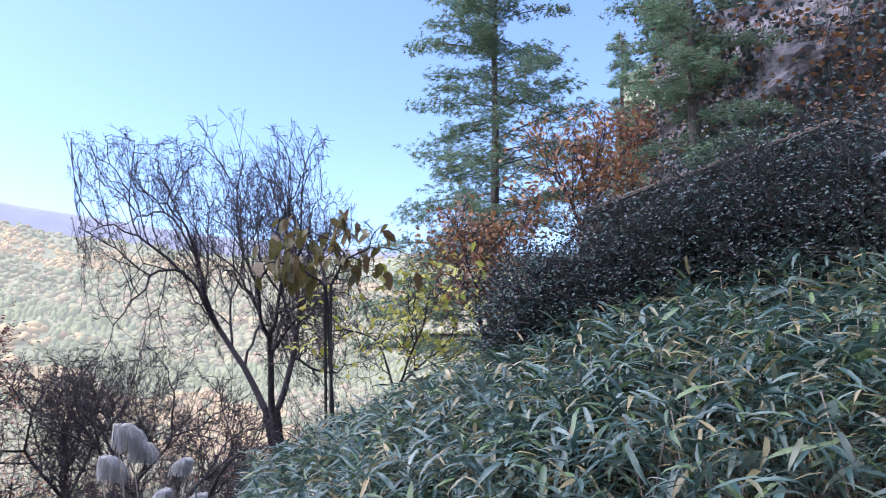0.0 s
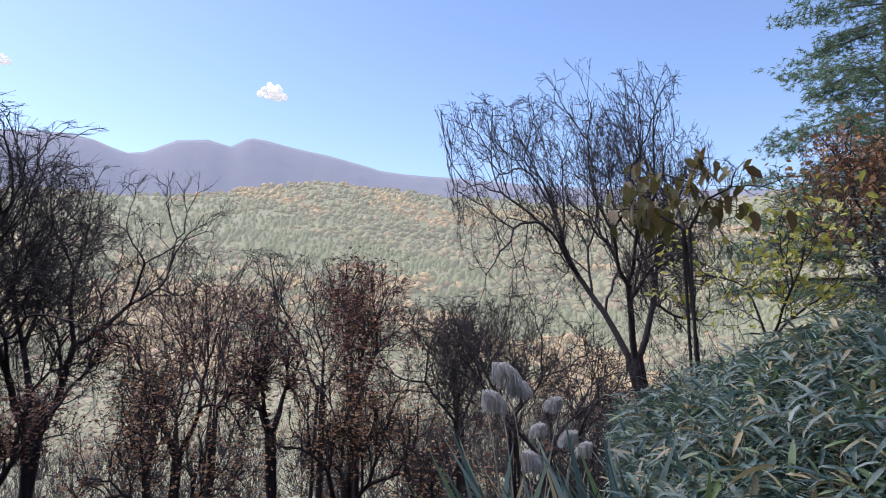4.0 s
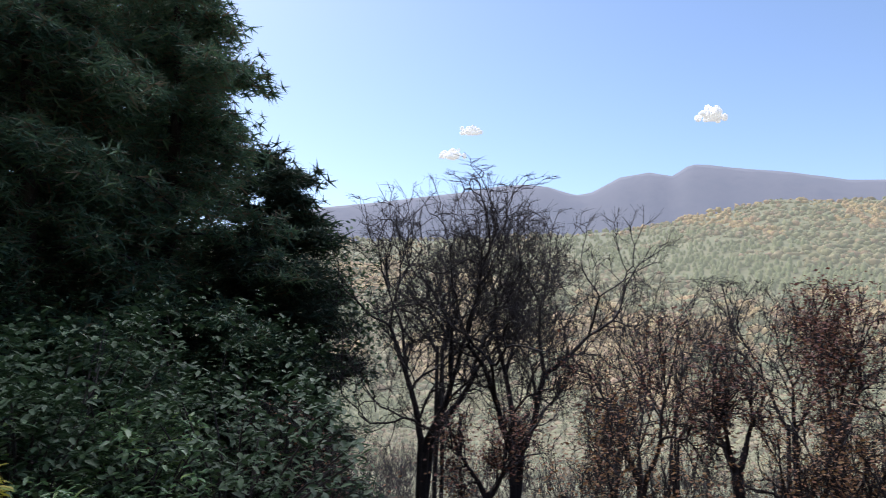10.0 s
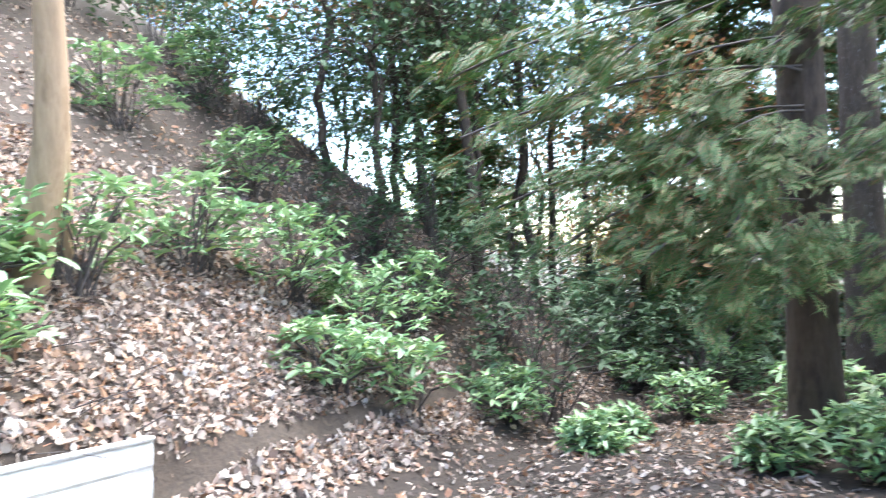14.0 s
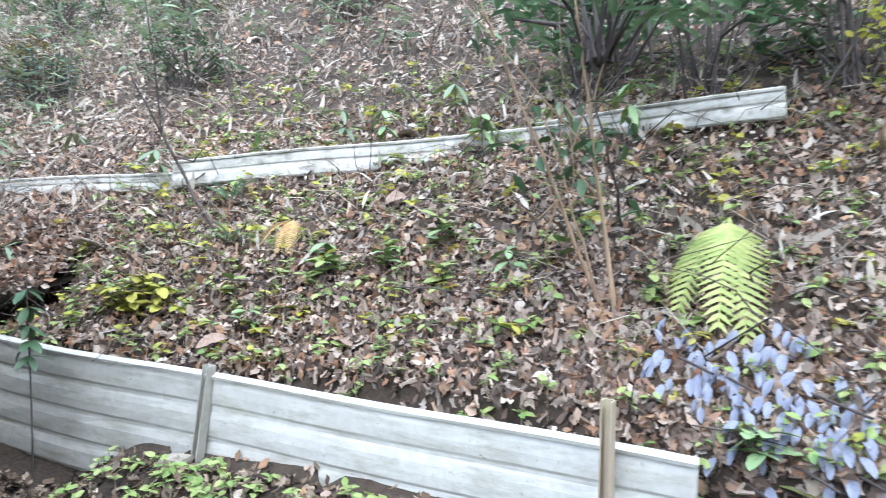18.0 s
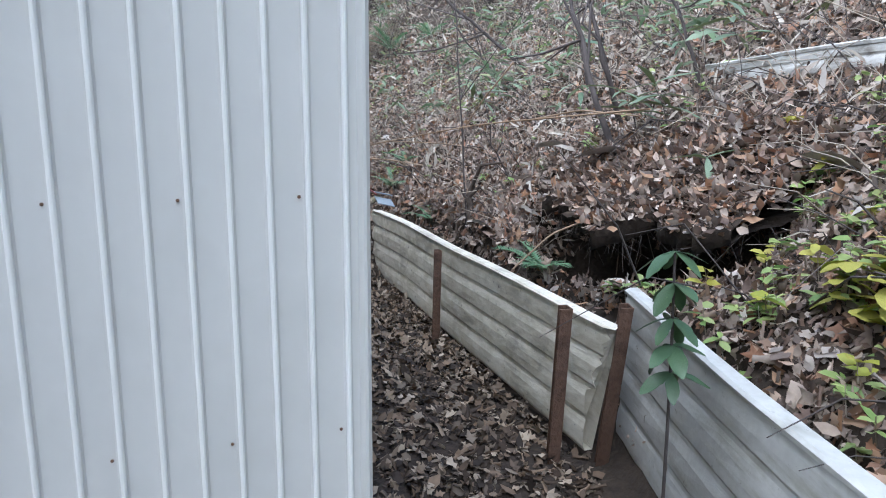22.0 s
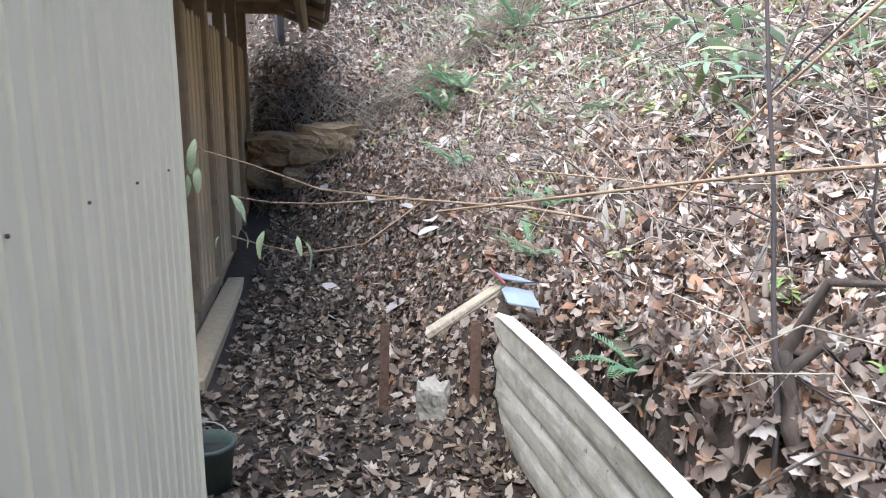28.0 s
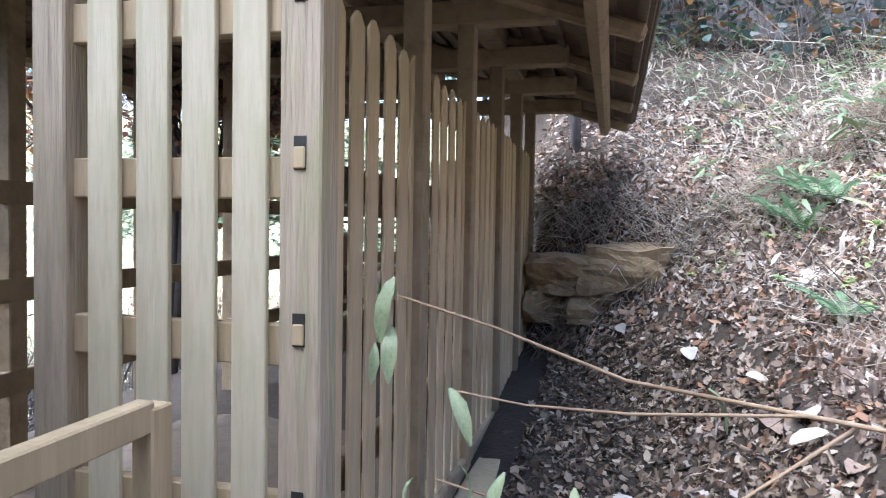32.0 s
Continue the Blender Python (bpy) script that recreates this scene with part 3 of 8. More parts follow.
# ---------------- clouds ----------------
def cloud(name, az, el, w, h, seed):
    r = np.random.default_rng(seed)
    n = 70
    p = np.stack([r.normal(size=n) * .24, r.normal(size=n) * .2, np.abs(r.normal(size=n)) * .26 - .12], -1)
    rot = basis(r.uniform(0, 6.28, n), r.uniform(-.4, .4, n), np.zeros(n))
    v, f = scatter(IC2_V, IC2_F, p * [w, w, h], rot, np.stack([w * r.uniform(.07, .2, n)] * 2 + [h * r.uniform(.09, .24, n)], -1))
    ob = obj(name, np_mesh(name, v, f, True), M_CLOUD, None, "small white fair-weather cloud in a clear sky", "cloud", "clouds", "structure")
    ob.matrix_world = Matrix.Translation(az_pt(az, 3000, el)) @ pose(0, 0, 0, 0, 0, az)


cloud("backdrop_cloud", 14.4, 15.9, 90, 70, 1)
cloud("backdrop_cloud", 33.9, 15.9, 70, 45, 2)
cloud("backdrop_cloud", 35.6, 14.0, 70, 60, 3)


# ---------------- the metal hut ----------------
def frame_m(o, z):
    """Axes: x along the path, y to the valley side, z up."""
    return Matrix(((U[0], VL[0], 0, o[0]), (U[1], VL[1], 0, o[1]), (0, 0, 1, z), (0, 0, 0, 1)))


def siding(length, z0, z1, pitch, depth, rib, phase=.5):
    """Ribbed sheet in the x-z plane that faces -y."""
    xs, ys = [0.0], [0.0]
    k = pitch * phase
    while k < length - .02:
        for dx, dy in ((-rib * .5, 0), (-rib * .22, -depth), (rib * .22, -depth), (rib * .5, 0)):
            xs.append(k + dx)
            ys.append(dy)
        k += pitch
    xs.append(length)
    ys.append(0.0)
    zs = np.linspace(z0, z1, 9)
    v, n = [], len(xs)
    for z in zs:
        v += [(x, y, z) for x, y in zip(xs, ys)]
    f = [(i * n + j, i * n + j + 1, (i + 1) * n + j + 1, (i + 1) * n + j) for i in range(len(zs) - 1) for j in range(n - 1)]
    bm = bmesh.new()
    vs = [bm.verts.new(p) for p in v]
    for q in f:
        bm.faces.new([vs[t] for t in q])
    return bm


HUT_L, HUT_D, HUT_H = 3.54, 1.42, 2.5
hut = empty("metal_hut", frame_m(HUT_W, .02), "pale ribbed metal hut beside the leaf-strewn path", "hut")
part("side_wall", siding(HUT_L - .008, .06, HUT_H, .0741, -.012, .024, .78), M_CREAM, hut, "cream ribbed metal siding, dusty")
front = siding(HUT_D - .008, .06, HUT_H, .0668, .003, .018, .7485)
bmesh.ops.transform(front, matrix=Matrix.Rotation(radians(-90), 4, 'Z') @ Matrix.Translation((-HUT_D, 0, 0)), verts=front.verts)
part("front_wall", front, M_METAL, hut, "white ribbed metal siding")
# ribs brighter than the wall: the light they catch is in the colour
for k in range(21):
    part("rib", box((-.006, .034 + .0668 * k, (HUT_H + .06) / 2), (.014, .0095, HUT_H - .06), None, .003), M_RIB, hut, "standing rib, the light on it painted in as white")
back = siding(HUT_D, .06, HUT_H, .068, .011, .022)
bmesh.ops.transform(back, matrix=Matrix.Translation((HUT_L, 0, 0)) @ Matrix.Rotation(radians(90), 4, 'Z'), verts=back.verts)
part("end_wall", back, M_CREAM, hut)
far_side = siding(HUT_L, .06, HUT_H, .068, .011, .022)
bmesh.ops.transform(far_side, matrix=Matrix.Translation((HUT_L, HUT_D, 0)) @ Matrix.Rotation(radians(180), 4, 'Z'), verts=far_side.verts)
part("valley_wall", far_side, M_CREAM, hut)
for cx, cy in ((0, 0), (HUT_L, 0), (0, HUT_D), (HUT_L, HUT_D)):
    part("corner_trim", box((cx, cy, (HUT_H + .06) / 2), (.022, .022, HUT_H - .06), None, .008), M_METAL if cx == 0 else M_CREAM, hut)
part("base_plinth", box((HUT_L / 2, HUT_D / 2, .02), (HUT_L - .06, HUT_D - .06, .14)), M_CONC, hut)
part("roof_sheet", box((HUT_L / 2, HUT_D / 2, HUT_H + .03), (HUT_L + .3, HUT_D + .3, .05), None, .01), M_TIN, hut)
part("inner_shell", box((HUT_L / 2, HUT_D / 2, HUT_H / 2), (HUT_L - .06, HUT_D - .06, HUT_H - .1)), M_DARKCLOTH, hut)
screw = bmesh.new()
bmesh.ops.create_uvsphere(screw, u_segments=8, v_segments=5, radius=.0032)
screw_me = bm_mesh("screw", screw)
screw_me.materials.append(M_RUST)
for zi, z in enumerate((.8, 1.25, 1.7)):
    for k in range(7):
        s = new("screw", screw_me)
        s.parent = hut
        s.location = (-.004, .05 + .2 * k + .067 * (zi % 2), z)
    for k in range(12 if zi == 1 else 0):
        s = new("screw", screw_me)
        s.parent = hut
        s.location = (.2 + .29 * k, -.004, z + .03)

# ---------------- the slatted timber shed ----------------
SHED_D, SHED_L = 1.95, 4.85
shed = empty("timber_shed", frame_m(SHED_O, .0), "open timber shed of pale slats under a batten roof", "shed")


def slat_mesh(h, w=.1, t=.02):
    bm = bmesh.new()
    pts = [(-w / 2, 0), (w / 2, 0), (w / 2, h - .035), (.012, h), (-.012, h), (-w / 2, h - .035)]
    fr = [bm.verts.new((x, -t / 2, z)) for x, z in pts]
    bk = [bm.verts.new((x, t / 2, z)) for x, z in pts]
    bm.faces.new(fr)
    bm.faces.new(bk[::-1])
    for i in range(len(pts)):
        j = (i + 1) % len(pts)
        bm.faces.new((fr[j], fr[i], bk[i], bk[j]))
    bmesh.ops.bevel(bm, geom=bm.edges[:], offset=.003, segments=1, affect='EDGES')
    return bm_mesh("slat", bm)


slat_me = slat_mesh(1.88)
slat_me.materials.append(M_SLAT)
slat_s = slat_mesh(1.88, .104, .012)
slat_s.materials.append(M_WOOD)


def place(me, name, parent, x, y, z, rz=0, label=""):
    o = new(name, me)
    o.parent = parent
    o.matrix_basis = pose(x, y, z, 0, 0, rz)
    if label:
        tagged(o, label)
    return o


srng = random.Random(4)
post_xs = [0, .97, 1.93, 2.9, 3.86, 4.8]
for k, px in enumerate(post_xs):
    pm = box((px, .0 if k == 0 else -.008, 1.34), (.115 if k == 0 else .1, .115 if k == 0 else .09, 2.6 if k else 2.62), None, .006)
    part("post", pm, M_WOODOLD if k == 0 else M_BEAM, shed, "weathered grey corner post with through tenons" if k == 0 else "")
for a, b in zip(post_xs[:-1], post_xs[1:]):
    w = b - a
    n = 6
    for i in range(n):
        x = a + (i + .75) * (w - .02) / n + .02
        place(slat_s, "slat", shed, x, -.012 + srng.uniform(-.004, .004), .2 + srng.uniform(-.012, .012), srng.uniform(-1, 1))
    for z in (1.98, 1.55, 1.10, .67):
        part("rail", box((a + w / 2, .03, z), (w - .1, .045, .11)), M_BEAM, shed)
part("sill", box((SHED_L / 2, .02, .13), (SHED_L + .1, .13, .13), None, .008), M_BEAM, shed, "long timber sill")
part("footing", box((SHED_L / 2 + .05, -.14, .05), (SHED_L + .2, .16, .18), None, .02), M_WOOD, shed, "mossy weathered footing beam")
# through tenons on the corner post: dark mortise and pale end grain
for z in (2.03, 1.61, 1.16, .70):
    part("mortise", box((-.056, 0, z), (.008, .034, .085), None, .0), M_DARKCLOTH, shed)
    part("tenon", box((-.060, 0, z - .012), (.014, .03, .055), None, .003), M_WOOD, shed)
# front: four slats, second post, rails
for i, y in enumerate((.15, .30, .44, .595)):
    place(slat_me, "slat", shed, -.035, y, .2 + .02 * (i % 2), 90)
for z in (1.98, 1.55, 1.11, .66):
    part("rail", box((0, .42, z), (.04, .7, .11)), M_WOOD, shed)
part("post", box((0, .765, 1.34), (.11, .11, 2.6), None, .006), M_WOODOLD, shed)
part("post", box((0, SHED_D, 1.34), (.11, .11, 2.6), None, .006), M_BEAM, shed)
part("threshold", box((0, SHED_D / 2, .2), (.12, SHED_D, .12), None, .006), M_BEAM, shed)
# valley-side wall and end wall
for z in (1.55, 1.10, .67):
    part("rail", box((SHED_L / 2, SHED_D - .03, z), (SHED_L, .045, .11)), M_BEAM, shed)
    part("rail", box((SHED_L, SHED_D / 2, z), (.045, SHED_D, .11)), M_BEAM, shed)
for k in range(6):
    place(slat_s, "slat", shed, SHED_L + .03, .1 + k * .33, .2, 90)
for x in post_xs[1:]:
    part("post", box((x, SHED_D, 1.34), (.1, .1, 2.6), None, .006), M_BEAM, shed)
# plates and cross beams
part("wall_plate", box((SHED_L / 2 + .1, .0, 2.66), (SHED_L + .9, .13, .16), None, .008), M_BEAM, shed)
part("wall_plate", box((SHED_L / 2 + .1, SHED_D, 2.66), (SHED_L + .9, .13, .16), None, .008), M_BEAM, shed)
for x in post_xs:
    part("tie_beam", box((x, SHED_D / 2 - .05, 2.54), (.11, SHED_D + .85, .13), None, .01), M_BEAM, shed, "squared tie beam with a projecting end")
# roof: pitched slopes; rafters of round poles, battens, boards
EAVE, RIDGE_Y, SLOPE = .93, SHED_D / 2, .34


def roof_z(y):
    return 2.44 + (min(y, 2 * RIDGE_Y - y) + EAVE) * SLOPE


ang_r = math.atan(SLOPE)
half = (EAVE + RIDGE_Y) / math.cos(ang_r)
for side in (0, 1):
    m0 = Matrix.Translation((0, RIDGE_Y, roof_z(RIDGE_Y))) @ Matrix.Rotation((ang_r if side == 0 else -ang_r), 4, 'X')
    sy = -1 if side == 0 else 1
    for k in range(6):
        x = -.35 + k * 1.1
        bm = bmesh.new()
        add_box(bm, (x, sy * half / 2, -.07), (.085, half, .085), m0, .02)
        part("rafter", bm, M_BEAM, shed)
    for k in range(13):
        bm = bmesh.new()
        add_box(bm, (SHED_L / 2, sy * (.06 + (half - .1) * k / 12), -.012), (SHED_L + 1.0, .05, .028), m0, .003)
        part("batten", bm, M_ROOF, shed)
    for k in range(11):
        bm = bmesh.new()
        w = (SHED_L + 1.06) / 11
        add_box(bm, (-.53 + w * (k + .5), sy * half / 2, .016), (w - .006, half + .02, .018), m0, .002)
        part("roof_board", bm, M_ROOF, shed)
    bm = bmesh.new()
    add_box(bm, (SHED_L / 2, sy * half / 2, .05), (SHED_L + 1.1, half + .05, .035), m0, .006)
    part("roof_sheet", bm, M_ROOF, shed)
    bm = bmesh.new()
    add_box(bm, (SHED_L / 2 + .1, sy * (half - .22), -.13), (SHED_L + .9, .09, .1), m0, .02)
    part("eave_purlin", bm, M_BEAM, shed, "round-edged eave purlin")
part("ridge_beam", box((SHED_L / 2, RIDGE_Y, roof_z(RIDGE_Y) - .16), (SHED_L + .8, .11, .14), None, .01), M_BEAM, shed)
# inside: floor, shelves
part("floor_deck", box((SHED_L / 2, SHED_D / 2, .14), (SHED_L - .1, SHED_D - .14, .05)), M_ROOF, shed)
for z, dpt in ((.72, .5), (1.02, .42), (1.32, .3)):
    part("shelf", box((SHED_L - .35, SHED_D / 2, z), (dpt, SHED_D - .3, .04)), M_BEAM, shed)
for yy in (.2, SHED_D - .2):
    part("shelf_upright", box((SHED_L - .35, yy, .74), (.4, .05, 1.2)), M_BEAM, shed)

ra_, rb_ = Vector((5.74, 2.83, 0.98)), Vector((5.36, 2.41, 0.97))
rail_ob = empty("handrail", Matrix.Translation((ra_.x, ra_.y, 0)), "plain squared timber handrail at the shed front", "handrail")
dv_ = rb_ - ra_
rail_rot = math.degrees(math.atan2(dv_.y, dv_.x))
part("rail_post", box((0, 0, ra_.z / 2 - .03), (.075, .06, ra_.z + .10), Matrix.Rotation(radians(rail_rot), 4, 'Z'), .005), M_WOOD, rail_ob)
bm = bmesh.new()
add_box(bm, (dv_.length / 2 + .02, 0, 0), (dv_.length, .05, .075), Matrix.Translation((0, 0, ra_.z)) @ Matrix.Rotation(radians(rail_rot), 4, 'Z') @ Matrix.Rotation(-math.asin(dv_.z / dv_.length), 4, 'Y'), .005)
part("top_rail", bm, M_WOOD, rail_ob)
part("rail_post", box((dv_.x, dv_.y, rb_.z / 2 - .04), (.06, .075, rb_.z), None, .005), M_WOOD, rail_ob)


# ---------------- low fence of old siding sheets ----------------
def panel_mesh(length, h, grooves, thick=.045, torn=0.0, seed=1):
    """A thick siding sheet along x, standing on z = 0, its grooved face towards -y."""
    prof = [(.012, 0)]
    gh = h / grooves
    for k in range(grooves):
        z = gh * k
        prof += [(.009, z + .05 * gh), (.002, z + .14 * gh), (0, z + .42 * gh), (.001, z + .68 * gh), (.006, z + .86 * gh), (.009, z + .95 * gh)]
    prof += [(-.006, h - .022), (-.010, h - .008), (.0, h), (thick, h), (thick, 0)]
    n = len(prof)
    r = random.Random(seed)
    xs = np.linspace(0, length, 26)
    bm = bmesh.new()
    rings = []
    for i, x in enumerate(xs):
        ring = []
        for (y, z) in prof:
            xx = x
            if torn and i == len(xs) - 1:
                xx = x - torn * (1 - z / h) + r.uniform(-.035, .035)
            if torn and i == 0:
                xx = x + torn * (.5 + .5 * math.sin(z * 37 + seed)) * r.uniform(.3, 1)
            ring.append(bm.verts.new((xx, y + .010 * math.sin(x * 2.1 + seed) + r.uniform(-.0015, .0015), z + .006 * math.sin(x * 3.3 + seed))))
        rings.append(ring)
    for a, b in zip(rings[:-1], rings[1:]):
        for j in range(n):
            bm.faces.new((a[j], b[j], b[(j + 1) % n], a[(j + 1) % n]))
    bm.faces.new(rings[0])
    bm.faces.new(rings[-1][::-1])
    return bm


def stand_between(a, b, z0a, z0b, lean=0):
    a3, b3 = Vector((*a, z0a)), Vector((*b, z0b))
    x = (b3 - a3).normalized()
    y = Vector((x.y, -x.x, 0)).normalized()
    z = x.cross(-y).normalized()
    y2 = z.cross(x)
    m = Matrix((x, -y, z)).transposed().to_4x4()
    return Matrix.Translation(a3) @ m @ Matrix.Rotation(radians(lean), 4, 'X'), (b3 - a3).length


def fence_sheet(a, b, za, zb, h, mat, label, grooves=3, torn=0.0, seed=1, lean=0):
    m, ln = stand_between(a, b, za, zb, lean)
    # the grooved face looks to the path; the y axis points uphill
    ob = obj("fence_sheet", bm_mesh("fence_sheet", panel_mesh(ln, h, grooves, .045, torn, seed)), mat, None, label, "fence panel", "low fence panels")
    x = m.to_3x3().col[0]
    up = Vector((0, 0, 1))
    yv = up.cross(x).normalized()
    if yv.dot(Vector((NR[0], NR[1], 0))) < 0:
        yv = -yv
    zv = x.cross(yv)
    if zv.z < 0:
        ob.matrix_world = Matrix.Translation(Vector((*b, zb))) @ Matrix((-x, yv, -zv)).transposed().to_4x4() @ Matrix.Rotation(radians(lean), 4, 'X')
    else:
        ob.matrix_world = Matrix.Translation(Vector((*a, za))) @ Matrix((x, yv, zv)).transposed().to_4x4() @ Matrix.Rotation(radians(lean), 4, 'X')
    return ob


fence_sheet((4.74, -1.37), (1.45, -3.69), .12, .02, .63, M_FENCE, "long white grooved siding sheet holding back the leafy bank", 4, 0, 2)
fence_sheet((6.93, 1.40), (4.54, -1.39), .03, .09, .56, M_FENCED, "stained grooved siding sheet with a torn end", 4, .24, 5)
fence_sheet((.50, -4.22), (-2.56, -4.85), .09, -.14, .54, M_FENCE, "white siding sheet with reddish stains, low at the bank foot", 3, 0, 7)


def stake(x, y, top, bottom, mat, label, lean=(0, 0), w=.042, rz=0):
    bm = bmesh.new()
    h = top - bottom
    add_box(bm, (0, 0, h / 2), (w, .006, h), None, .001)
    add_box(bm, (-w / 2 + .003, w / 2, h / 2), (.006, w, h), None, .001)
    add_box(bm, (w / 2 - .003, w * .35, h / 2), (.006, w * .7, h), None, .001)
    ob = obj("stake", bm_mesh("stake", bm), mat, None, label, "stake", "fence stakes")
    ob.matrix_world = pose(x, y, bottom, lean[0], lean[1], rz)
    return ob


RUSTY = "rusty brown steel stake driven in at the low fence"
stake(4.60, -1.17, .70, -.3, M_RUST, RUSTY, (0, -4), .05, 48)
stake(4.68, -1.33, .73, -.3, M_RUST, RUSTY, (2, -7), .05, 40)
stake(5.62, -.02, .61, -.3, M_RUST, RUSTY, (0, -3), .045, 48)
stake(6.84, 1.43, .53, -.3, M_RUST, RUSTY, (1, 2), .045, 50)
stake(6.66, 1.83, .49, -.3, M_RUST, RUSTY + ", snapped short", (2, 1), .04, 50)
stake(3.25, -2.34, .76, -.3, M_GREYSTAKE, "pale grey split stake leaning on the white sheet", (4, -6), .05, 35)
stake(1.63, -3.48, .84, -.3, M_WOODOLD, "weathered timber stake driven in at the white sheet", (0, 0), .045, 30)

# mossy block between the sheets
bm = bmesh.new()
add_box(bm, (0, 0, .2), (.34, .22, .75), None, .03)
bmesh.ops.subdivide_edges(bm, edges=bm.edges[:], cuts=3, use_grid_fill=True)
for v in bm.verts:
    v.co += Vector((noise.noise(v.co * 6), noise.noise(v.co * 6 + Vector((9, 0, 0))), noise.noise(v.co * 6 + Vector((0, 9, 0))))) * .025
block = obj("mossy_block", bm_mesh("mossy_block", bm, True), M_MOSS, None, "squat moss-covered stone block at the bank foot", "stone block")
block.matrix_world = pose(.72, -4.08, .0, 0, 0, 25)

# white boards higher on the bank
for a, b, za, zb, h in (((2.36, -5.42), (3.75, -4.72), 2.12, 2.02, .2), ((3.4, -4.98), (5.42, -2.60), 1.98, 1.74, .22), ((5.4, -2.66), (6.9, -1.25), 1.72, 1.66, .16)):
    o = fence_sheet(a, b, za - .07, zb - .07, h - .02, M_BOARD, "white board lying across the upper bank, half buried", 2, 0, 11)
    o.name = "bank_board"
red = obj("red_marker", bm_mesh("red_marker", box((0, 0, .09), (.05, .04, .2), None, .006)), M_RED, None, "red painted marker on the upper white board", "marker")
red.matrix_world = pose(3.56, -4.90, 2.0, 0, 10, 40)


# ---------------- plants: generators ----------------
def crown_branches(root, fork, tips, r, tip_r=.006, power=.47, bend=.06, trunk_seg=5):
    """Limbs from a fork that split again and again until each reaches one of the tips."""
    S, E, A, B = [], [], [], []
    n = len(tips)
    ra = tip_r * n ** power
    p = np.array(root, float)
    f = np.array(fork, float)
    for i in range(trunk_seg):
        q = root + (f - root) * (i + 1) / trunk_seg + (r.normal(size=3) * [bend, bend, 0] * .8 if i < trunk_seg - 1 else 0)
        S.append(p)
        E.append(q)
        A.append(ra * (1.25 - .25 * i / trunk_seg))
        B.append(ra * (1.25 - .25 * (i + 1) / trunk_seg))
        p = q
    stack = [(p, np.arange(n), f - np.array(root, float))]
    while stack:
        p, idx, h = stack.pop()
        t = tips[idx]
        ra = tip_r * len(idx) ** power
        if len(idx) == 1:
            m = (p + t[0]) / 2 + r.normal(size=3) * bend * np.linalg.norm(t[0] - p)
            S += [p, m]
            E += [m, t[0]]
            A += [ra, ra * .8]
            B += [ra * .8, ra * .5]
            continue
        c = t.mean(0)
        step = (c - p) * r.uniform(.28, .5)
        h = h / (np.linalg.norm(h) + 1e-9)
        ln = np.linalg.norm(step)
        q = p + step * .72 + h * ln * .22 + r.normal(size=3) * bend * ln
        m = (p + q) / 2 + r.normal(size=3) * bend * ln * .8
        S += [p, m]
        E += [m, q]
        A += [ra, ra * .93]
        B += [ra * .93, ra * .86]
        dv = t - c
        w, v = np.linalg.eigh(dv.T @ dv + np.eye(3) * 1e-6)
        ax = v[:, 2] + r.normal(size=3) * .25
        k = dv @ ax
        o = np.argsort(k)
        cut = max(1, min(len(idx) - 1, int(len(idx) * r.uniform(.35, .65))))
        stack.append((q, idx[o[:cut]], q - p))
        stack.append((q, idx[o[cut:]], q - p))
    return np.array(S), np.array(E), np.array(A), np.array(B)


def branch_mesh(name, S, E, A, B, min_r=.005):
    thick = A > .035
    v1, f1 = sticks(S[thick], E[thick] + (E[thick] - S[thick]) * .05, A[thick], B[thick], 8)
    v2, f2 = sticks(S[~thick], E[~thick], np.maximum(A[~thick], min_r), np.maximum(B[~thick], min_r * .8), 3)
    return np_mesh(name, np.concatenate([v1, v2]), np.concatenate([f1, f2 + len(v1)]), False)


def leaves_at(pts, n, size, r, spread, tv=LEAF_V, tf=LEAF_F, width=1.0, tilt=(-.9, .5)):
    idx = r.integers(0, len(pts), n)
    p = pts[idx] + r.normal(size=(n, 3)) * spread
    rot = basis(r.uniform(0, 6.28, n), r.uniform(tilt[0], tilt[1], n), r.normal(size=n) * .5)
    s = size * r.uniform(.6, 1.25, n)
    return scatter(tv, tf, p, rot, np.stack([s, s * width, s], -1))


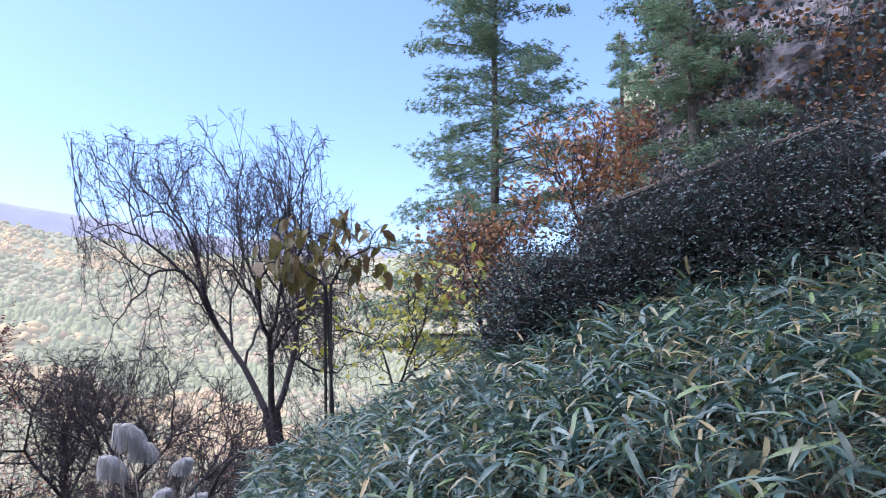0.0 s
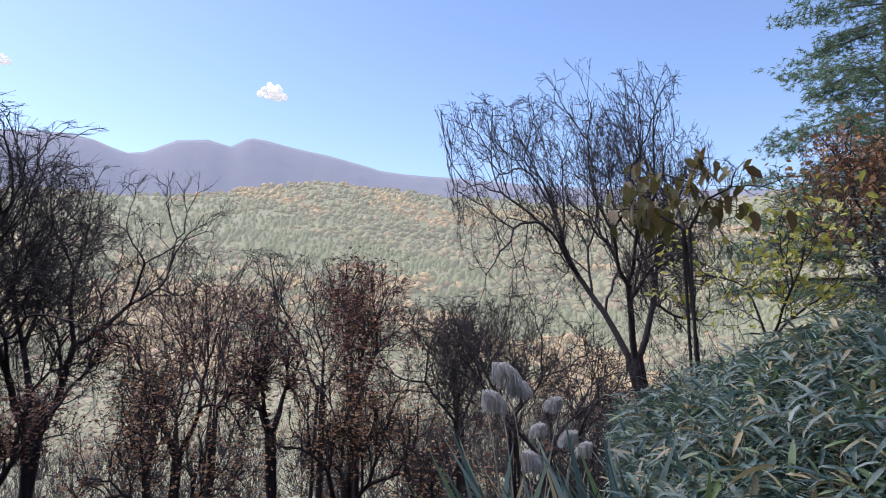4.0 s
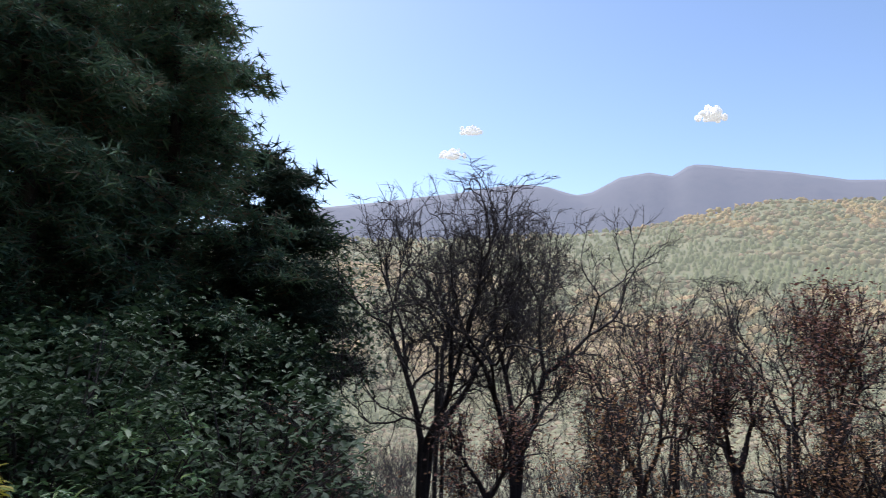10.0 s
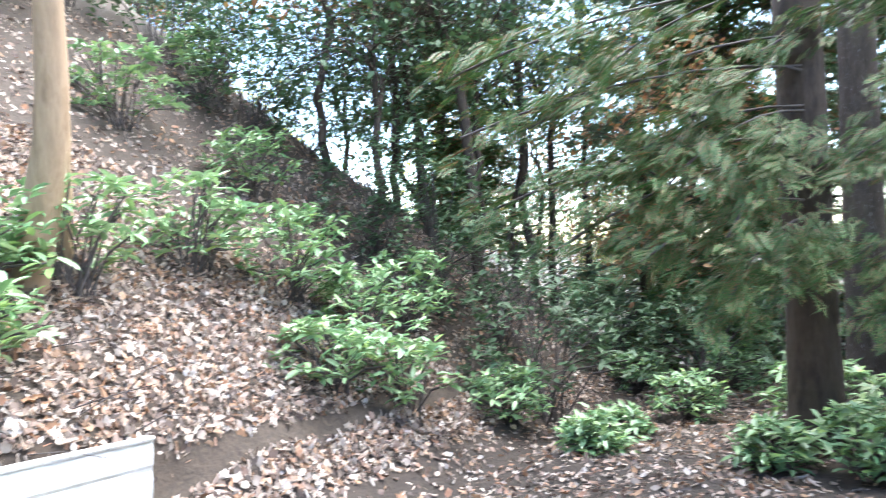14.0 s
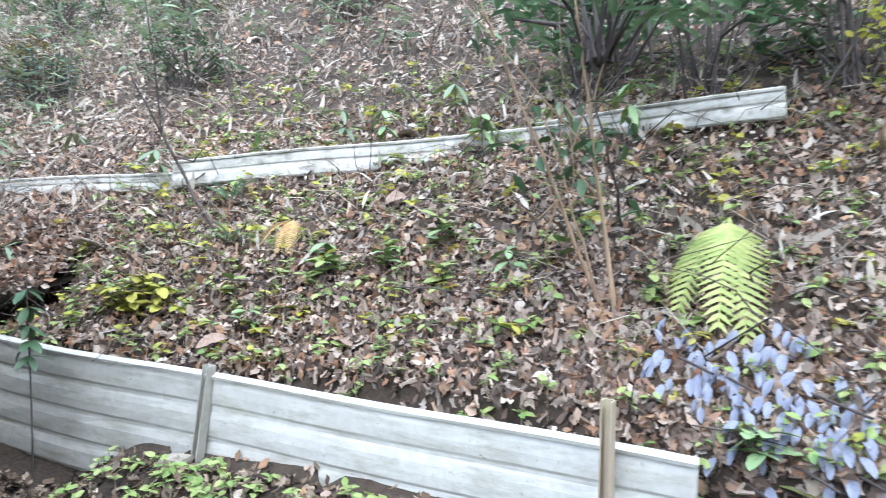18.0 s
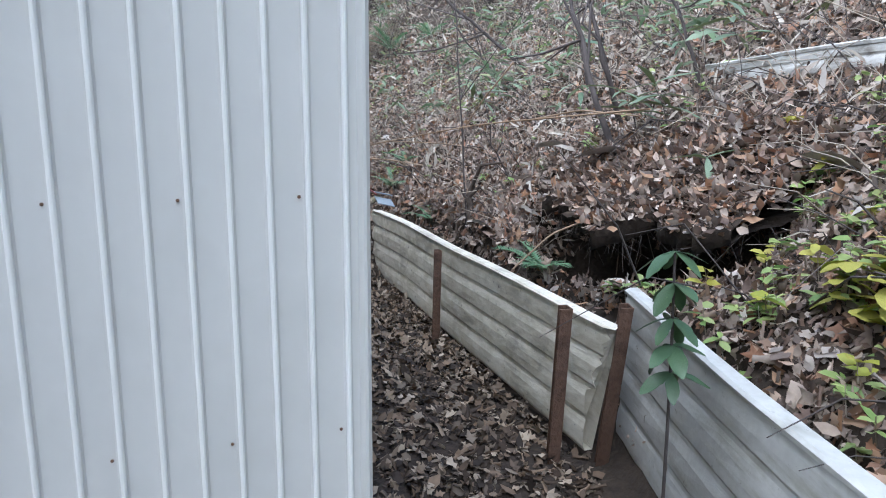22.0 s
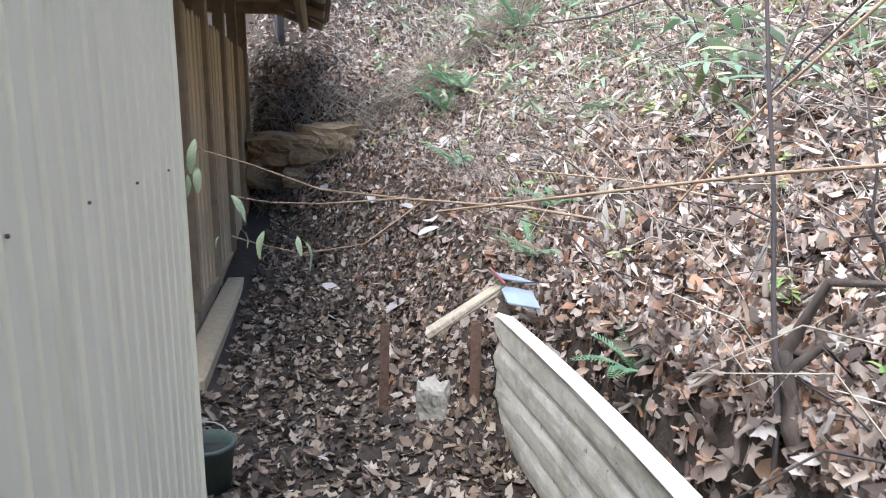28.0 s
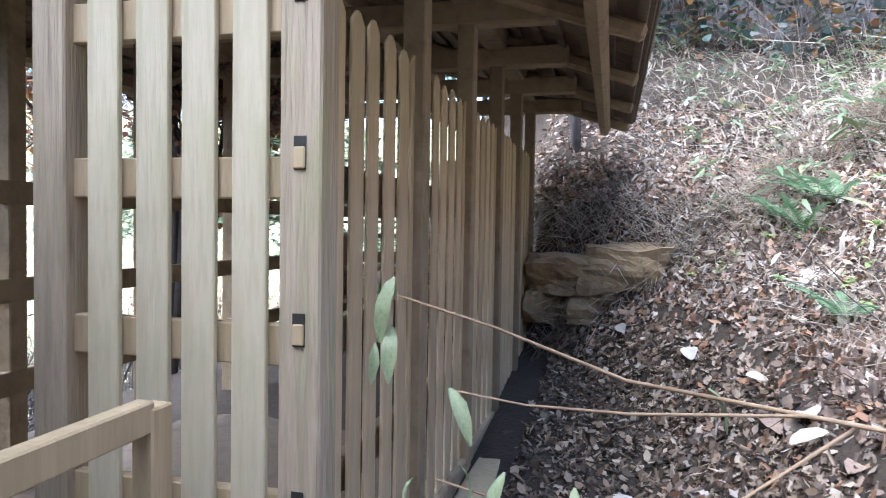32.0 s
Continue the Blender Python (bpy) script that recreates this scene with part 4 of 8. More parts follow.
def crown_tree(name, bx, base, seed, label, n_tip=500, leaf=None, n_leaf=0, leaf_size=.07, twigs=3, tip_r=.006, bark=None, leaf_spread=.12,
               fork=.0, flat=0.0, stems=1, power=.45, shell=.35, tilt=(-.9, .5), deep=1.0, leaf_label="", category="tree", width=.55, bend=.06, twig_len=.35, root_z=None, spread=.2):
    """bx: the crown's centre, half width and half height; base: where the trunk stands."""
    r = np.random.default_rng(seed)
    cx, cy, cz, hw, hh = bx
    zb = gz(*base) - .12 if root_z is None else root_z
    u = r.normal(size=(n_tip, 3))
    u /= np.linalg.norm(u, axis=1)[:, None]
    rad = r.uniform(shell, 1, n_tip) ** .5
    tips = u * rad[:, None] * [hw, hw * deep, hh] * (1 + .12 * r.normal(size=(n_tip, 1))) + [cx, cy, cz]
    low = tips[:, 2] < cz - hh * (.55 - flat)
    tips[low, 2] += hh * .5
    root = np.array([base[0], base[1], zb])
    fk = np.array([base[0] * .6 + cx * .4, base[1] * .6 + cy * .4, cz - hh * (.95 + fork)])
    if fk[2] < zb + .25:
        fk[2] = zb + .25
    if stems > 1:
        th = r.uniform(0, 6.28) + np.arange(stems) * 6.283 / stems
        dx, dy = tips[:, 0] - cx, (tips[:, 1] - cy) / deep
        gsel = np.argmax(np.cos(np.arctan2(dy, dx)[:, None] - th[None]) + .5 * r.uniform(size=(1, stems)), 1)
        got = []
        for k in range(stems):
            tk = tips[gsel == k]
            if len(tk) < 4:
                continue
            rk = root + np.array([math.cos(th[k]), math.sin(th[k]), 0]) * .16
            got.append(crown_branches(rk, rk + (tk.mean(0) - rk) * (spread + .1 * r.uniform()), tk, r, tip_r, power, bend, 3))
        S, E, A, B = [np.concatenate(q) for q in zip(*got)]
    else:
        S, E, A, B = crown_branches(root, fk, tips, r, tip_r, power, bend)
    if twigs:
        k = n_tip * twigs
        out = tips - [cx, cy, cz - hh * .6]
        out /= np.linalg.norm(out, axis=1)[:, None]
        src = np.repeat(np.arange(n_tip), twigs)
        d = out[src] + r.normal(size=(k, 3)) * .55
        d /= np.linalg.norm(d, axis=1)[:, None]
        st = tips[src] - out[src] * r.uniform(0, .25, (k, 1)) * twig_len
        en = st + d * twig_len * r.uniform(.5, 1.2, (k, 1))
        S, E = np.concatenate([S, st]), np.concatenate([E, en])
        A, B = np.concatenate([A, np.full(k, .004)]), np.concatenate([B, np.full(k, .002)])
        tips = np.concatenate([tips, en])
    o = root.copy()
    tree = empty(name, Matrix.Translation(o), label, category)
    big = A > .02
    obj("trunk", branch_mesh("trunk", S[big] - o, E[big] - o, A[big], B[big], .0045), bark or M_DARKTWIG, tree)
    obj("twigwork", branch_mesh("twigwork", S[~big] - o, E[~big] - o, A[~big], B[~big], .0028), bark or M_DARKTWIG, tree, kind="stuff")
    if leaf is not None and n_leaf:
        big = leaf_size > .085
        v, f = leaves_at(tips - o, n_leaf, leaf_size, r, leaf_spread, LEAF_V if big else TINY_V, LEAF_F if big else TINY_F, width if big else 1.0, tilt)
        obj("foliage", np_mesh("foliage", v, f), leaf, tree, leaf_label)
    return tree


def grow_tree(name, base, crown, seed, label, stems=3, levels=6, open_=.5, lift=.10, thick=.075, leaf=None, n_leaf=0, leaf_size=.06, leaf_spread=.08, tilt=(-.5, .3), bark=None,
              category="tree", leaf_label="", root_z=None, first=.30, low=.0, tip=.0026, tallness=1.6, fuzz=3):
    """A tree that forks limb by limb. base: where it stands; crown: centre x, y, top z and half width."""
    r = np.random.default_rng(seed)
    S, E, A, B, lv = [], [], [], [], []
    stack = []
    for k in range(stems):
        a = 6.283 * (k + .5 * r.uniform()) / stems + seed
        d = np.array([math.cos(a) * open_, math.sin(a) * open_, 1.0])
        stack.append((np.array([math.cos(a), math.sin(a), 0]) * .03 * (stems > 1), d / np.linalg.norm(d), first * r.uniform(.8, 1.2), 1.0 / max(1, stems - 1) ** .5, 0))
    while stack:
        p, d, ln, ra, k = stack.pop()
        seg = 4 if k < 3 else 3 if k < levels - 1 else 2
        for i in range(seg):
            d = d + r.normal(size=3) * (.12 + .035 * k) + np.array([0, 0, lift * .22 * (1 if d[2] < .8 else 0)])
            d /= np.linalg.norm(d)
            q = p + d * ln / seg
            S.append(p)
            E.append(q)
            A.append(ra * (1 - .25 * i / seg))
            B.append(ra * (1 - .25 * (i + 1) / seg))
            lv.append(k)
            p = q
            if k < levels and i < seg - 1 and r.uniform() < (.55 if k > 0 else .3 + low):
                c = np.cross(d, r.normal(size=3))
                c = d * .75 + c / np.linalg.norm(c) * r.uniform(.5, .95)
                stack.append((p, c / np.linalg.norm(c), ln * r.uniform(.5, .75), ra * .5, k + 1 + (r.uniform() < .4)))
        if k < levels:
            c = np.cross(d, r.normal(size=3))
            c /= np.linalg.norm(c)
            g = r.uniform(.42, .8)
            for sg in (1, -1):
                e = d + c * sg * g * r.uniform(.6, 1.3)
                stack.append((p, e / np.linalg.norm(e), ln * r.uniform(.68, .86), ra * r.uniform(.6, .74), k + 1))
    S, E, A, B, lv = np.array(S), np.array(E), np.array(A), np.array(B), np.array(lv)
    last = np.where(lv >= levels)[0]
    src = np.repeat(last, fuzz)
    d = E[src] - S[src]
    ln = np.linalg.norm(d, axis=1)[:, None] + 1e-9
    d = d / ln + r.normal(size=d.shape) * .6 + [0, 0, .04]
    st = S[src] + (E[src] - S[src]) * r.uniform(.1, 1, (len(src), 1))
    S, E = np.concatenate([S, st]), np.concatenate([E, st + d * ln * r.uniform(.5, 1.15, (len(src), 1))])
    A, B, lv = np.concatenate([A, np.zeros(len(src))]), np.concatenate([B, np.zeros(len(src))]), np.concatenate([lv, np.full(len(src), levels + 1)])
    zb = gz(*base) - .12 if root_z is None else root_z
    hw = np.percentile(np.hypot(E[:, 0], E[:, 1]), 98.5)
    zt = np.percentile(E[:, 2], 97)
    hgt = crown[2] - zb
    w = crown[3] / hw
    sv = min(w * tallness, hgt / zt)
    stand = hgt - zt * sv

    def fit(P):
        rad = np.hypot(P[:, 0], P[:, 1])
        pull = np.where(rad > hw, (hw + (rad - hw) * .25) / np.maximum(rad, 1e-6), 1.0)
        P = P * np.stack([pull, pull, np.ones(len(P))], -1)
        z = np.where(P[:, 2] > zt, zt + (P[:, 2] - zt) * .2, P[:, 2]) * sv + stand
        k = np.clip(z / hgt, 0, 1) ** .8
        return np.stack([P[:, 0] * w + (crown[0] - base[0]) * k, P[:, 1] * w + (crown[1] - base[1]) * k, z], -1)
    first_seg = (lv == 0) & (S[:, 2] < 1e-6)
    feet = S[first_seg]
    S2, E = fit(S), fit(E)
    if stand > .3:
        mids = fit(feet)
        base_pts = feet * w * .6
        S = np.concatenate([S2, base_pts, (base_pts + mids) / 2 + r.normal(size=mids.shape) * [.05, .05, 0]])
        E = np.concatenate([E, S[-len(feet):], mids])
        t0 = A[first_seg]
        A, B = np.concatenate([A, t0 * 1.25, t0 * 1.1]), np.concatenate([B, t0 * 1.1, t0])
        lv = np.concatenate([lv, np.zeros(2 * len(feet), int)])
    else:
        S = S2
    A, B = np.maximum(A * thick, tip), np.maximum(B * thick, tip * .75)
    tree = empty(name, Matrix.Translation((base[0], base[1], zb)), label, category)
    big = lv < 2
    obj("trunk", branch_mesh("trunk", S[big], E[big], A[big], B[big], .0045), bark or M_DARKTWIG, tree)
    obj("twigwork", branch_mesh("twigwork", S[~big], E[~big], A[~big], B[~big], tip * .8), bark or M_DARKTWIG, tree, kind="stuff")
    if leaf is not None and n_leaf:
        ends = E[lv >= levels - 2]
        wide = leaf_size > .085
        v, f = leaves_at(ends, n_leaf, leaf_size, r, leaf_spread, LEAF_V if wide else TINY_V, LEAF_F if wide else TINY_F, .5 if wide else 1.0, tilt)
        obj("foliage", np_mesh("foliage", v, f), leaf, tree, leaf_label)
    return tree


TUFT_R = np.random.default_rng(2)
_d = TUFT_R.normal(size=(11, 3)) * [1, 1, .6] + [.6, 0, -.2]
_d /= np.linalg.norm(_d, axis=1)[:, None]
_s = np.cross(_d, TUFT_R.normal(size=(11, 3)))
_s /= np.linalg.norm(_s, axis=1)[:, None]
_d *= TUFT_R.uniform(.6, 1.1, (11, 1))
TUFT_V = np.stack([_s * .075, -_s * .075, _d], 1).reshape(-1, 3)
TUFT_F = np.arange(33).reshape(-1, 3)


def conifer(name, x, y, height, crown_from, radius, trunk_r, seed, label, mat=None, n_branch=90, tufts=22, tuft=.42, droop=.25, z=None, shape=.8, bark=None):
    r = np.random.default_rng(seed)
    zb = gz(x, y) - .2 if z is None else z
    tree = empty(name, Matrix.Translation((x, y, zb)), label, "tree")
    pts = [(r.normal() * .04 * (i > 0), r.normal() * .04 * (i > 0), height * i / 7) for i in range(8)]
    obj("trunk", tube_mesh("trunk", pts, np.linspace(trunk_r, .03, 8), 12, .03, seed), bark or M_CEDARBARK, tree)
    S, E, A, B, P, Yw = [], [], [], [], [], []
    for k in range(n_branch):
        f = (k + r.uniform()) / n_branch
        h = crown_from + (height - crown_from) * f
        ln = radius * ((1 - f) ** shape * .95 + .07) * r.uniform(.65, 1.15)
        a = r.uniform(0, 6.28)
        d = np.array([math.cos(a), math.sin(a), r.uniform(-.1, .35) * (1 if f > .2 else .2)])
        p = np.array([0, 0, h])
        for i in range(4):
            q = p + d * ln / 4
            q[2] -= droop * ln * .06 * i * i * .5
            S.append(p)
            E.append(q)
            A.append(.03 * (1 - .2 * i) * ln / radius + .006)
            B.append(.03 * (.8 - .2 * i) * ln / radius + .004)
            m = int(.62 * tufts * (ln / radius + .2) * (.25 + .3 * i))
            if m:
                t = r.uniform(size=(m, 1))
                c = p + (q - p) * t + r.normal(size=(m, 3)) * [.09 * ln + .04, .09 * ln + .04, .07]
                P.append(np.repeat(c, 3, 0) + r.normal(size=(m * 3, 3)) * [.3 * tuft, .3 * tuft, .16 * tuft] + [0, 0, -.05])
                Yw.append(np.repeat(a + r.normal(size=m) * .6, 3))
            p = q
    P, Yw = np.concatenate(P), np.concatenate(Yw)
    v0, f0 = sticks(S, E, A, B, 4)
    obj("bough_frame", np_mesh("bough_frame", v0, f0), M_TWIG, tree, kind="stuff")
    n = len(P)
    rot = basis(Yw, r.uniform(-.5, .1, n), r.uniform(-.5, .5, n))
    v, f = scatter(TUFT_V, TUFT_F, P, rot, .5 * tuft * r.uniform(.5, 1.35, n))
    obj("crown", np_mesh("crown", v, f), mat or M_CEDAR, tree)
    return tree


def bush(name, x, y, rx, ry, h, n, size, mat, seed, label, z=None, width=.5, tv=LEAF_V, tf=LEAF_F, category="shrub", hollow=.35, rosettes=False, group=""):
    """A shrub: bent stems and leaves in whorls at their ends."""
    r = np.random.default_rng(seed)
    zb = gz(x, y) - .04 if z is None else z
    ob = empty(name, Matrix.Translation((x, y, zb)), label, category, group)
    k = max(6, n // 9)
    a = r.uniform(0, 6.28, k)
    rad = np.sqrt(r.uniform(hollow, 1, k))
    el = r.uniform(.1, 1.0, k)
    tips = np.stack([np.cos(a) * rx * rad * np.sqrt(1 - .75 * el ** 2), np.sin(a) * ry * rad * np.sqrt(1 - .75 * el ** 2), h * (.15 + .85 * el)], -1)
    ns = min(k, 26)
    root = np.stack([r.normal(size=ns) * rx * .12, r.normal(size=ns) * ry * .12, np.zeros(ns)], -1)
    mid = root * .5 + tips[:ns] * .5 + [0, 0, .12 * h]
    v0, f0 = sticks(np.concatenate([root, mid]), np.concatenate([mid, tips[:ns]]), np.full(2 * ns, .012), np.full(2 * ns, .006), 4)
    obj("stemwork", np_mesh("stemwork", v0, f0), M_TWIG, ob, kind="stuff")
    per = 9
    p = np.repeat(tips, per, 0)
    m = len(p)
    yaw = np.tile(np.arange(per) * 2.4, k) + np.repeat(r.uniform(0, 6.28, k), per)
    tilt = r.uniform(-.5, .75, m)
    p = p + np.stack([np.cos(yaw), np.sin(yaw), 0 * yaw], -1) * .012 + r.normal(size=(m, 3)) * (.02 if rosettes else .05)
    s = size * r.uniform(.6, 1.2, m)
    v, f = scatter(tv, tf, p, basis(yaw, tilt, r.normal(size=m) * .25), np.stack([s, s * width, s], -1))
    obj("foliage", np_mesh("foliage", v, f), mat, ob)
    return ob


# ---------------- valley side: trees below the terrace ----------------
BARE = "spreading bare tree with a fine fan of twigs"
grow_tree("bare_tree", (3.30, 10.50), (2.2, 10.85, 4.4, 2.45), 31, BARE, 3, 7, .9, .16, .075, low=.5, tallness=1.7, fuzz=2)
grow_tree("bare_tree", (-7.9, 9.75), (-7.45, 9.9, 3.5, 2.8), 32, BARE, 3, 6, .75, .25, .085, low=.4, tallness=1.35, fuzz=4)
grow_tree("bare_tree", (-6.35, 10.35), (-6.05, 10.45, 3.35, 2.7), 33, BARE, 3, 6, .75, .25, .085, low=.4, tallness=1.35, fuzz=4)
grow_tree("bare_tree", (-4.35, 12.6), (-4.2, 12.7, 2.15, 2.0), 34, BARE, 4, 5, .7, .3, .05, low=.5, tallness=1.4, fuzz=3)
grow_tree("bare_tree", (-2.5, 13.2), (-2.4, 13.3, 2.0, 1.8), 30, BARE, 3, 5, .7, .3, .05, low=.5, tallness=1.4, fuzz=3)
grow_tree("bare_tree", (1.26, 12.49), (1.02, 12.51, 1.30, 2.0), 35, BARE, 4, 5, 1.0, .15, .05, low=.5, tallness=1.2, fuzz=3)
grow_tree("bare_tree", (0.22, 11.05), (0.1, 11.05, 1.15, 1.7), 36, BARE, 4, 5, 1.0, .15, .05, low=.5, tallness=1.2, fuzz=3)
grow_tree("bare_tree", (1.48, 9.43), (1.1, 9.46, .95, 1.6), 38, BARE, 3, 5, 1.1, .12, .045, low=.5, tallness=1.2, fuzz=3)
grow_tree("bare_tree", (-9.6, 12.6), (-9.4, 12.7, 3.6, 1.8), 37, BARE, 3, 5, .5, .25, .06, tallness=1.4, fuzz=2)
MAPLE = "dark maple with thinning red-brown leaves"
LOW = "low spreading slope tree with thin brown leaves"
grow_tree("maple_tree", (-3.77, 9.34), (-3.55, 9.45, 1.35, 1.5), 41, MAPLE, 3, 5, .8, .06, .055, M_MAPLE, 3200, .055)
grow_tree("maple_tree", (-1.66, 10.93), (-1.36, 10.97, 1.85, 1.3), 42, MAPLE, 3, 5, .8, .05, .06, M_MAPLE, 5600, .06, .09)
grow_tree("maple_tree", (-4.51, 6.71), (-4.37, 6.80, .35, 1.0), 43, MAPLE, 3, 5, .9, .05, .05, M_MAPLE, 2000, .05)
grow_tree("maple_tree", (-3.11, 7.47), (-2.99, 7.51, .45, 1.15), 44, MAPLE, 3, 5, .9, .05, .055, M_ORANGE, 2400, .05)
grow_tree("maple_tree", (-1.31, 8.47), (-1.26, 8.48, .4, 1.15), 45, MAPLE, 3, 5, .9, .05, .055, M_ORANGE, 3000, .05)
grow_tree("maple_tree", (-2.3, 9.2), (-2.4, 9.3, 1.0, 1.1), 46, MAPLE, 3, 5, .8, .06, .06, M_MAPLE, 2600, .055)
grow_tree("maple_tree", (-6.65, 6.20), (-6.74, 6.10, .3, 1.0), 47, LOW, 3, 5, .8, .06, .05, M_MAPLE, 1400, .05)
grow_tree("maple_tree", (-0.2, 7.6), (-.2, 7.7, .05, 1.0), 48, LOW, 3, 5, .9, .06, .05, M_ORANGE, 1000, .05)
grow_tree("young_tree", (2.72, 6.47), (2.94, 6.37, 2.15, 1.0), 71, "thin young tree with green-yellow autumn leaves", 3, 4, .6, .1, .022, M_YELLOW, 520, .09, .1, (-1.0, .2), fuzz=1, tallness=1.0)
grow_tree("young_tree", (2.15, 5.95), (1.96, 6.02, 2.5, .8), 72, "thin young tree hung with large wilted olive leaves", 3, 3, .8, .0, .022, M_OLIVE, 130, .17, .06, (-1.5, -.5), fuzz=1, tallness=.7)
ORA = "slim tree with sparse orange and rust leaves"
grow_tree("orange_tree", (6.22, 7.82), (6.41, 7.67, 4.7, 1.15), 75, ORA, 2, 5, .35, .12, .05, M_ORANGE, 1900, .1, .1, (-1.2, .2))
grow_tree("orange_tree", (5.67, 8.84), (5.41, 9.00, 3.55, 1.35), 76, ORA, 3, 5, .5, .1, .05, M_ORANGE, 2200, .085, .1, (-1.2, .2))
grow_tree("orange_tree", (6.35, 7.05), (6.49, 6.92, 3.2, .8), 77, ORA, 2, 5, .4, .1, .04, M_MAPLE, 1500, .085, .1, (-1.2, .2))


def conifer_at(p, top, low, ra, tr, seed, label, **kw):
    zb = gz(p[0], p[1]) - .2
    return conifer("cedar_tree", p[0], p[1], top - zb, low - zb, ra, tr, seed, label, **kw)


OPEN = "tall open-crowned dark green conifer"
conifer_at((9.17, 14.32, 5.94), 12.8, 1.0, 3.9, .17, 80, OPEN, n_branch=110, tufts=52, tuft=.24, shape=.7)
conifer_at((17.20, 18.12, 7.96), 13.2, 4.0, 1.9, .14, 81, OPEN, n_branch=44, tufts=40, tuft=.26, shape=.6)
conifer_at((11.0, 9.6, 5.14), 12.5, 3.6, 1.9, .14, 82, OPEN, n_branch=60, tufts=44, tuft=.22, shape=.45)
conifer_at((16.25, 14.80, 7.05), 12.5, 3.0, 2.2, .2, 83, OPEN, n_branch=60, tufts=22, tuft=.45, shape=.6)
conifer_at((16.9, 13.4, 6.21), 18, 5.0, 2.6, .2, 84, OPEN, n_branch=60, tufts=24, tuft=.42, shape=.5)
DENSE = "dense dark green cedar at the terrace edge"
conifer_at((-14.5, 8.4, 4.30), 10.6, -4.5, 4.4, .3, 90, DENSE, n_branch=170, tufts=34, tuft=.55, shape=.62)
conifer_at((-15.21, 5.35, 4.24), 17, -3, 3.6, .3, 91, DENSE, n_branch=170, tufts=34, tuft=.55, shape=.5)
conifer_at((-12.41, 2.55, 3.70), 17, 1.0, 2.4, .25, 92, DENSE, n_branch=120, tufts=30, tuft=.42, shape=.4, droop=.6)
conifer_at((-19.99, 9.39, 5.16), 17, -4, 3.6, .3, 93, DENSE, n_branch=100, tufts=30, tuft=.6, shape=.5)
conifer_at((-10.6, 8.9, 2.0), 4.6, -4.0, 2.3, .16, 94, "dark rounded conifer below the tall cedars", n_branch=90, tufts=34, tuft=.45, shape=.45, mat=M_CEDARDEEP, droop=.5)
DROOP = "drooping green cypress at the terrace edge"
conifer_at((-10.6, 4.3), 12, -.4, 2.1, .2, 96, DROOP, n_branch=110, tufts=26, tuft=.42, shape=.45, droop=.9)
conifer_at((-11.0, 6.9), 8.8, -1.5, 2.5, .2, 97, DROOP, n_branch=110, tufts=26, tuft=.42, shape=.6, droop=.9)
crown_tree("evergreen_tree", (-10.1, 9.6, 1.3, 1.2, 1.9), (-9.9, 9.8, -2.06)[:2], 95, "dark rounded evergreen tree below the cedars", 260, M_SHRUB, 3600, .11, 2, leaf_spread=.16, shell=.2)
EVER = "dense glossy dark evergreen shrub on the slope"
for k, (p, rr, hh, n) in enumerate((((-8.21, 5.75, -0.80), 1.7, 3.6, 2300), ((-7.22, 3.61, -0.41), 1.4, 2.4, 2300), ((-6.98, 2.22, -0.25), 1.4, 2.7, 2400),
                                    ((-7.63, 1.43, -0.32), 1.3, 2.7, 2200), ((-11.11, 6.84, -1.48), 2.0, 4.6, 2200), ((-8.48, 7.00, -0.96), 1.7, 3.2, 2200),
                                    ((-9.80, 2.63, -0.07), 1.8, 4.0, 2200), ((-10.12, 4.53, -0.24), 1.9, 4.2, 2200), ((-5.60, 4.34, -0.19), 1.3, 1.9, 1600), ((-9.71, -0.88, -0.55), 1.4, 2.4, 1600))):
    bush("evergreen_shrub", p[0], p[1], rr, rr, hh * (.52 + .13 * math.sin(k * 2.3)) - min(0, gz(p[0], p[1])), n, .12, M_SHRUB, 100 + k, EVER, width=.42)
TALL = "tall dark evergreen shrub beyond the bamboo grass"
for k, (x, y, hw, zc, hh) in enumerate(((3.1, 4.3, .45, 1.5, .65), (3.45, 3.9, .5, 1.65, .8), (3.85, 3.5, .5, 1.85, .85), (4.15, 3.05, .5, 2.0, .85), (4.45, 2.55, .5, 2.05, .9), (4.65, 2.05, .45, 2.05, .9))):
    crown_tree("evergreen_tree", (x, y, zc, hw, hh), (x, y), 121 + k, TALL, 420, M_SHRUBDEEP, 15000, .03, 3, leaf_spread=.09, shell=.05, bark=M_DARKTWIG, twig_len=.2)


# grey cliff above the shed, hung with bare creepers
def cliff(name, c, size, rz, seed, label):
    bm = bmesh.new()
    bmesh.ops.create_grid(bm, x_segments=64, y_segments=64, size=.5)
    off = Vector((seed, seed * 2.3, 0))
    for v in bm.verts:
        u, w = v.co.x, v.co.y + .5
        q = Vector((u * size[0], 0, w * size[2]))
        ledge = noise.noise(Vector((q.x * .5, 1.7, q.z * 1.3)) + off)
        d = .55 * noise.noise(q * .45 + off) + .28 * ledge + .16 * abs(noise.noise(q * 1.9 + off)) + .07 * noise.noise(q * 5 + off)
        v.co = Vector((q.x, d * size[1] + w * size[1] * .5 + (2 * u) ** 2 * size[1] * .8, q.z * (1 - .5 * max(0, abs(u) - .3)) + .25 * noise.noise(q * .6 - off)))
    ob = obj(name, bm_mesh(name, bm), M_CLIFF2, None, label, "cliff", kind="structure")
    ob.matrix_world = pose(c[0], c[1], c[2], 0, 0, rz)
    return ob


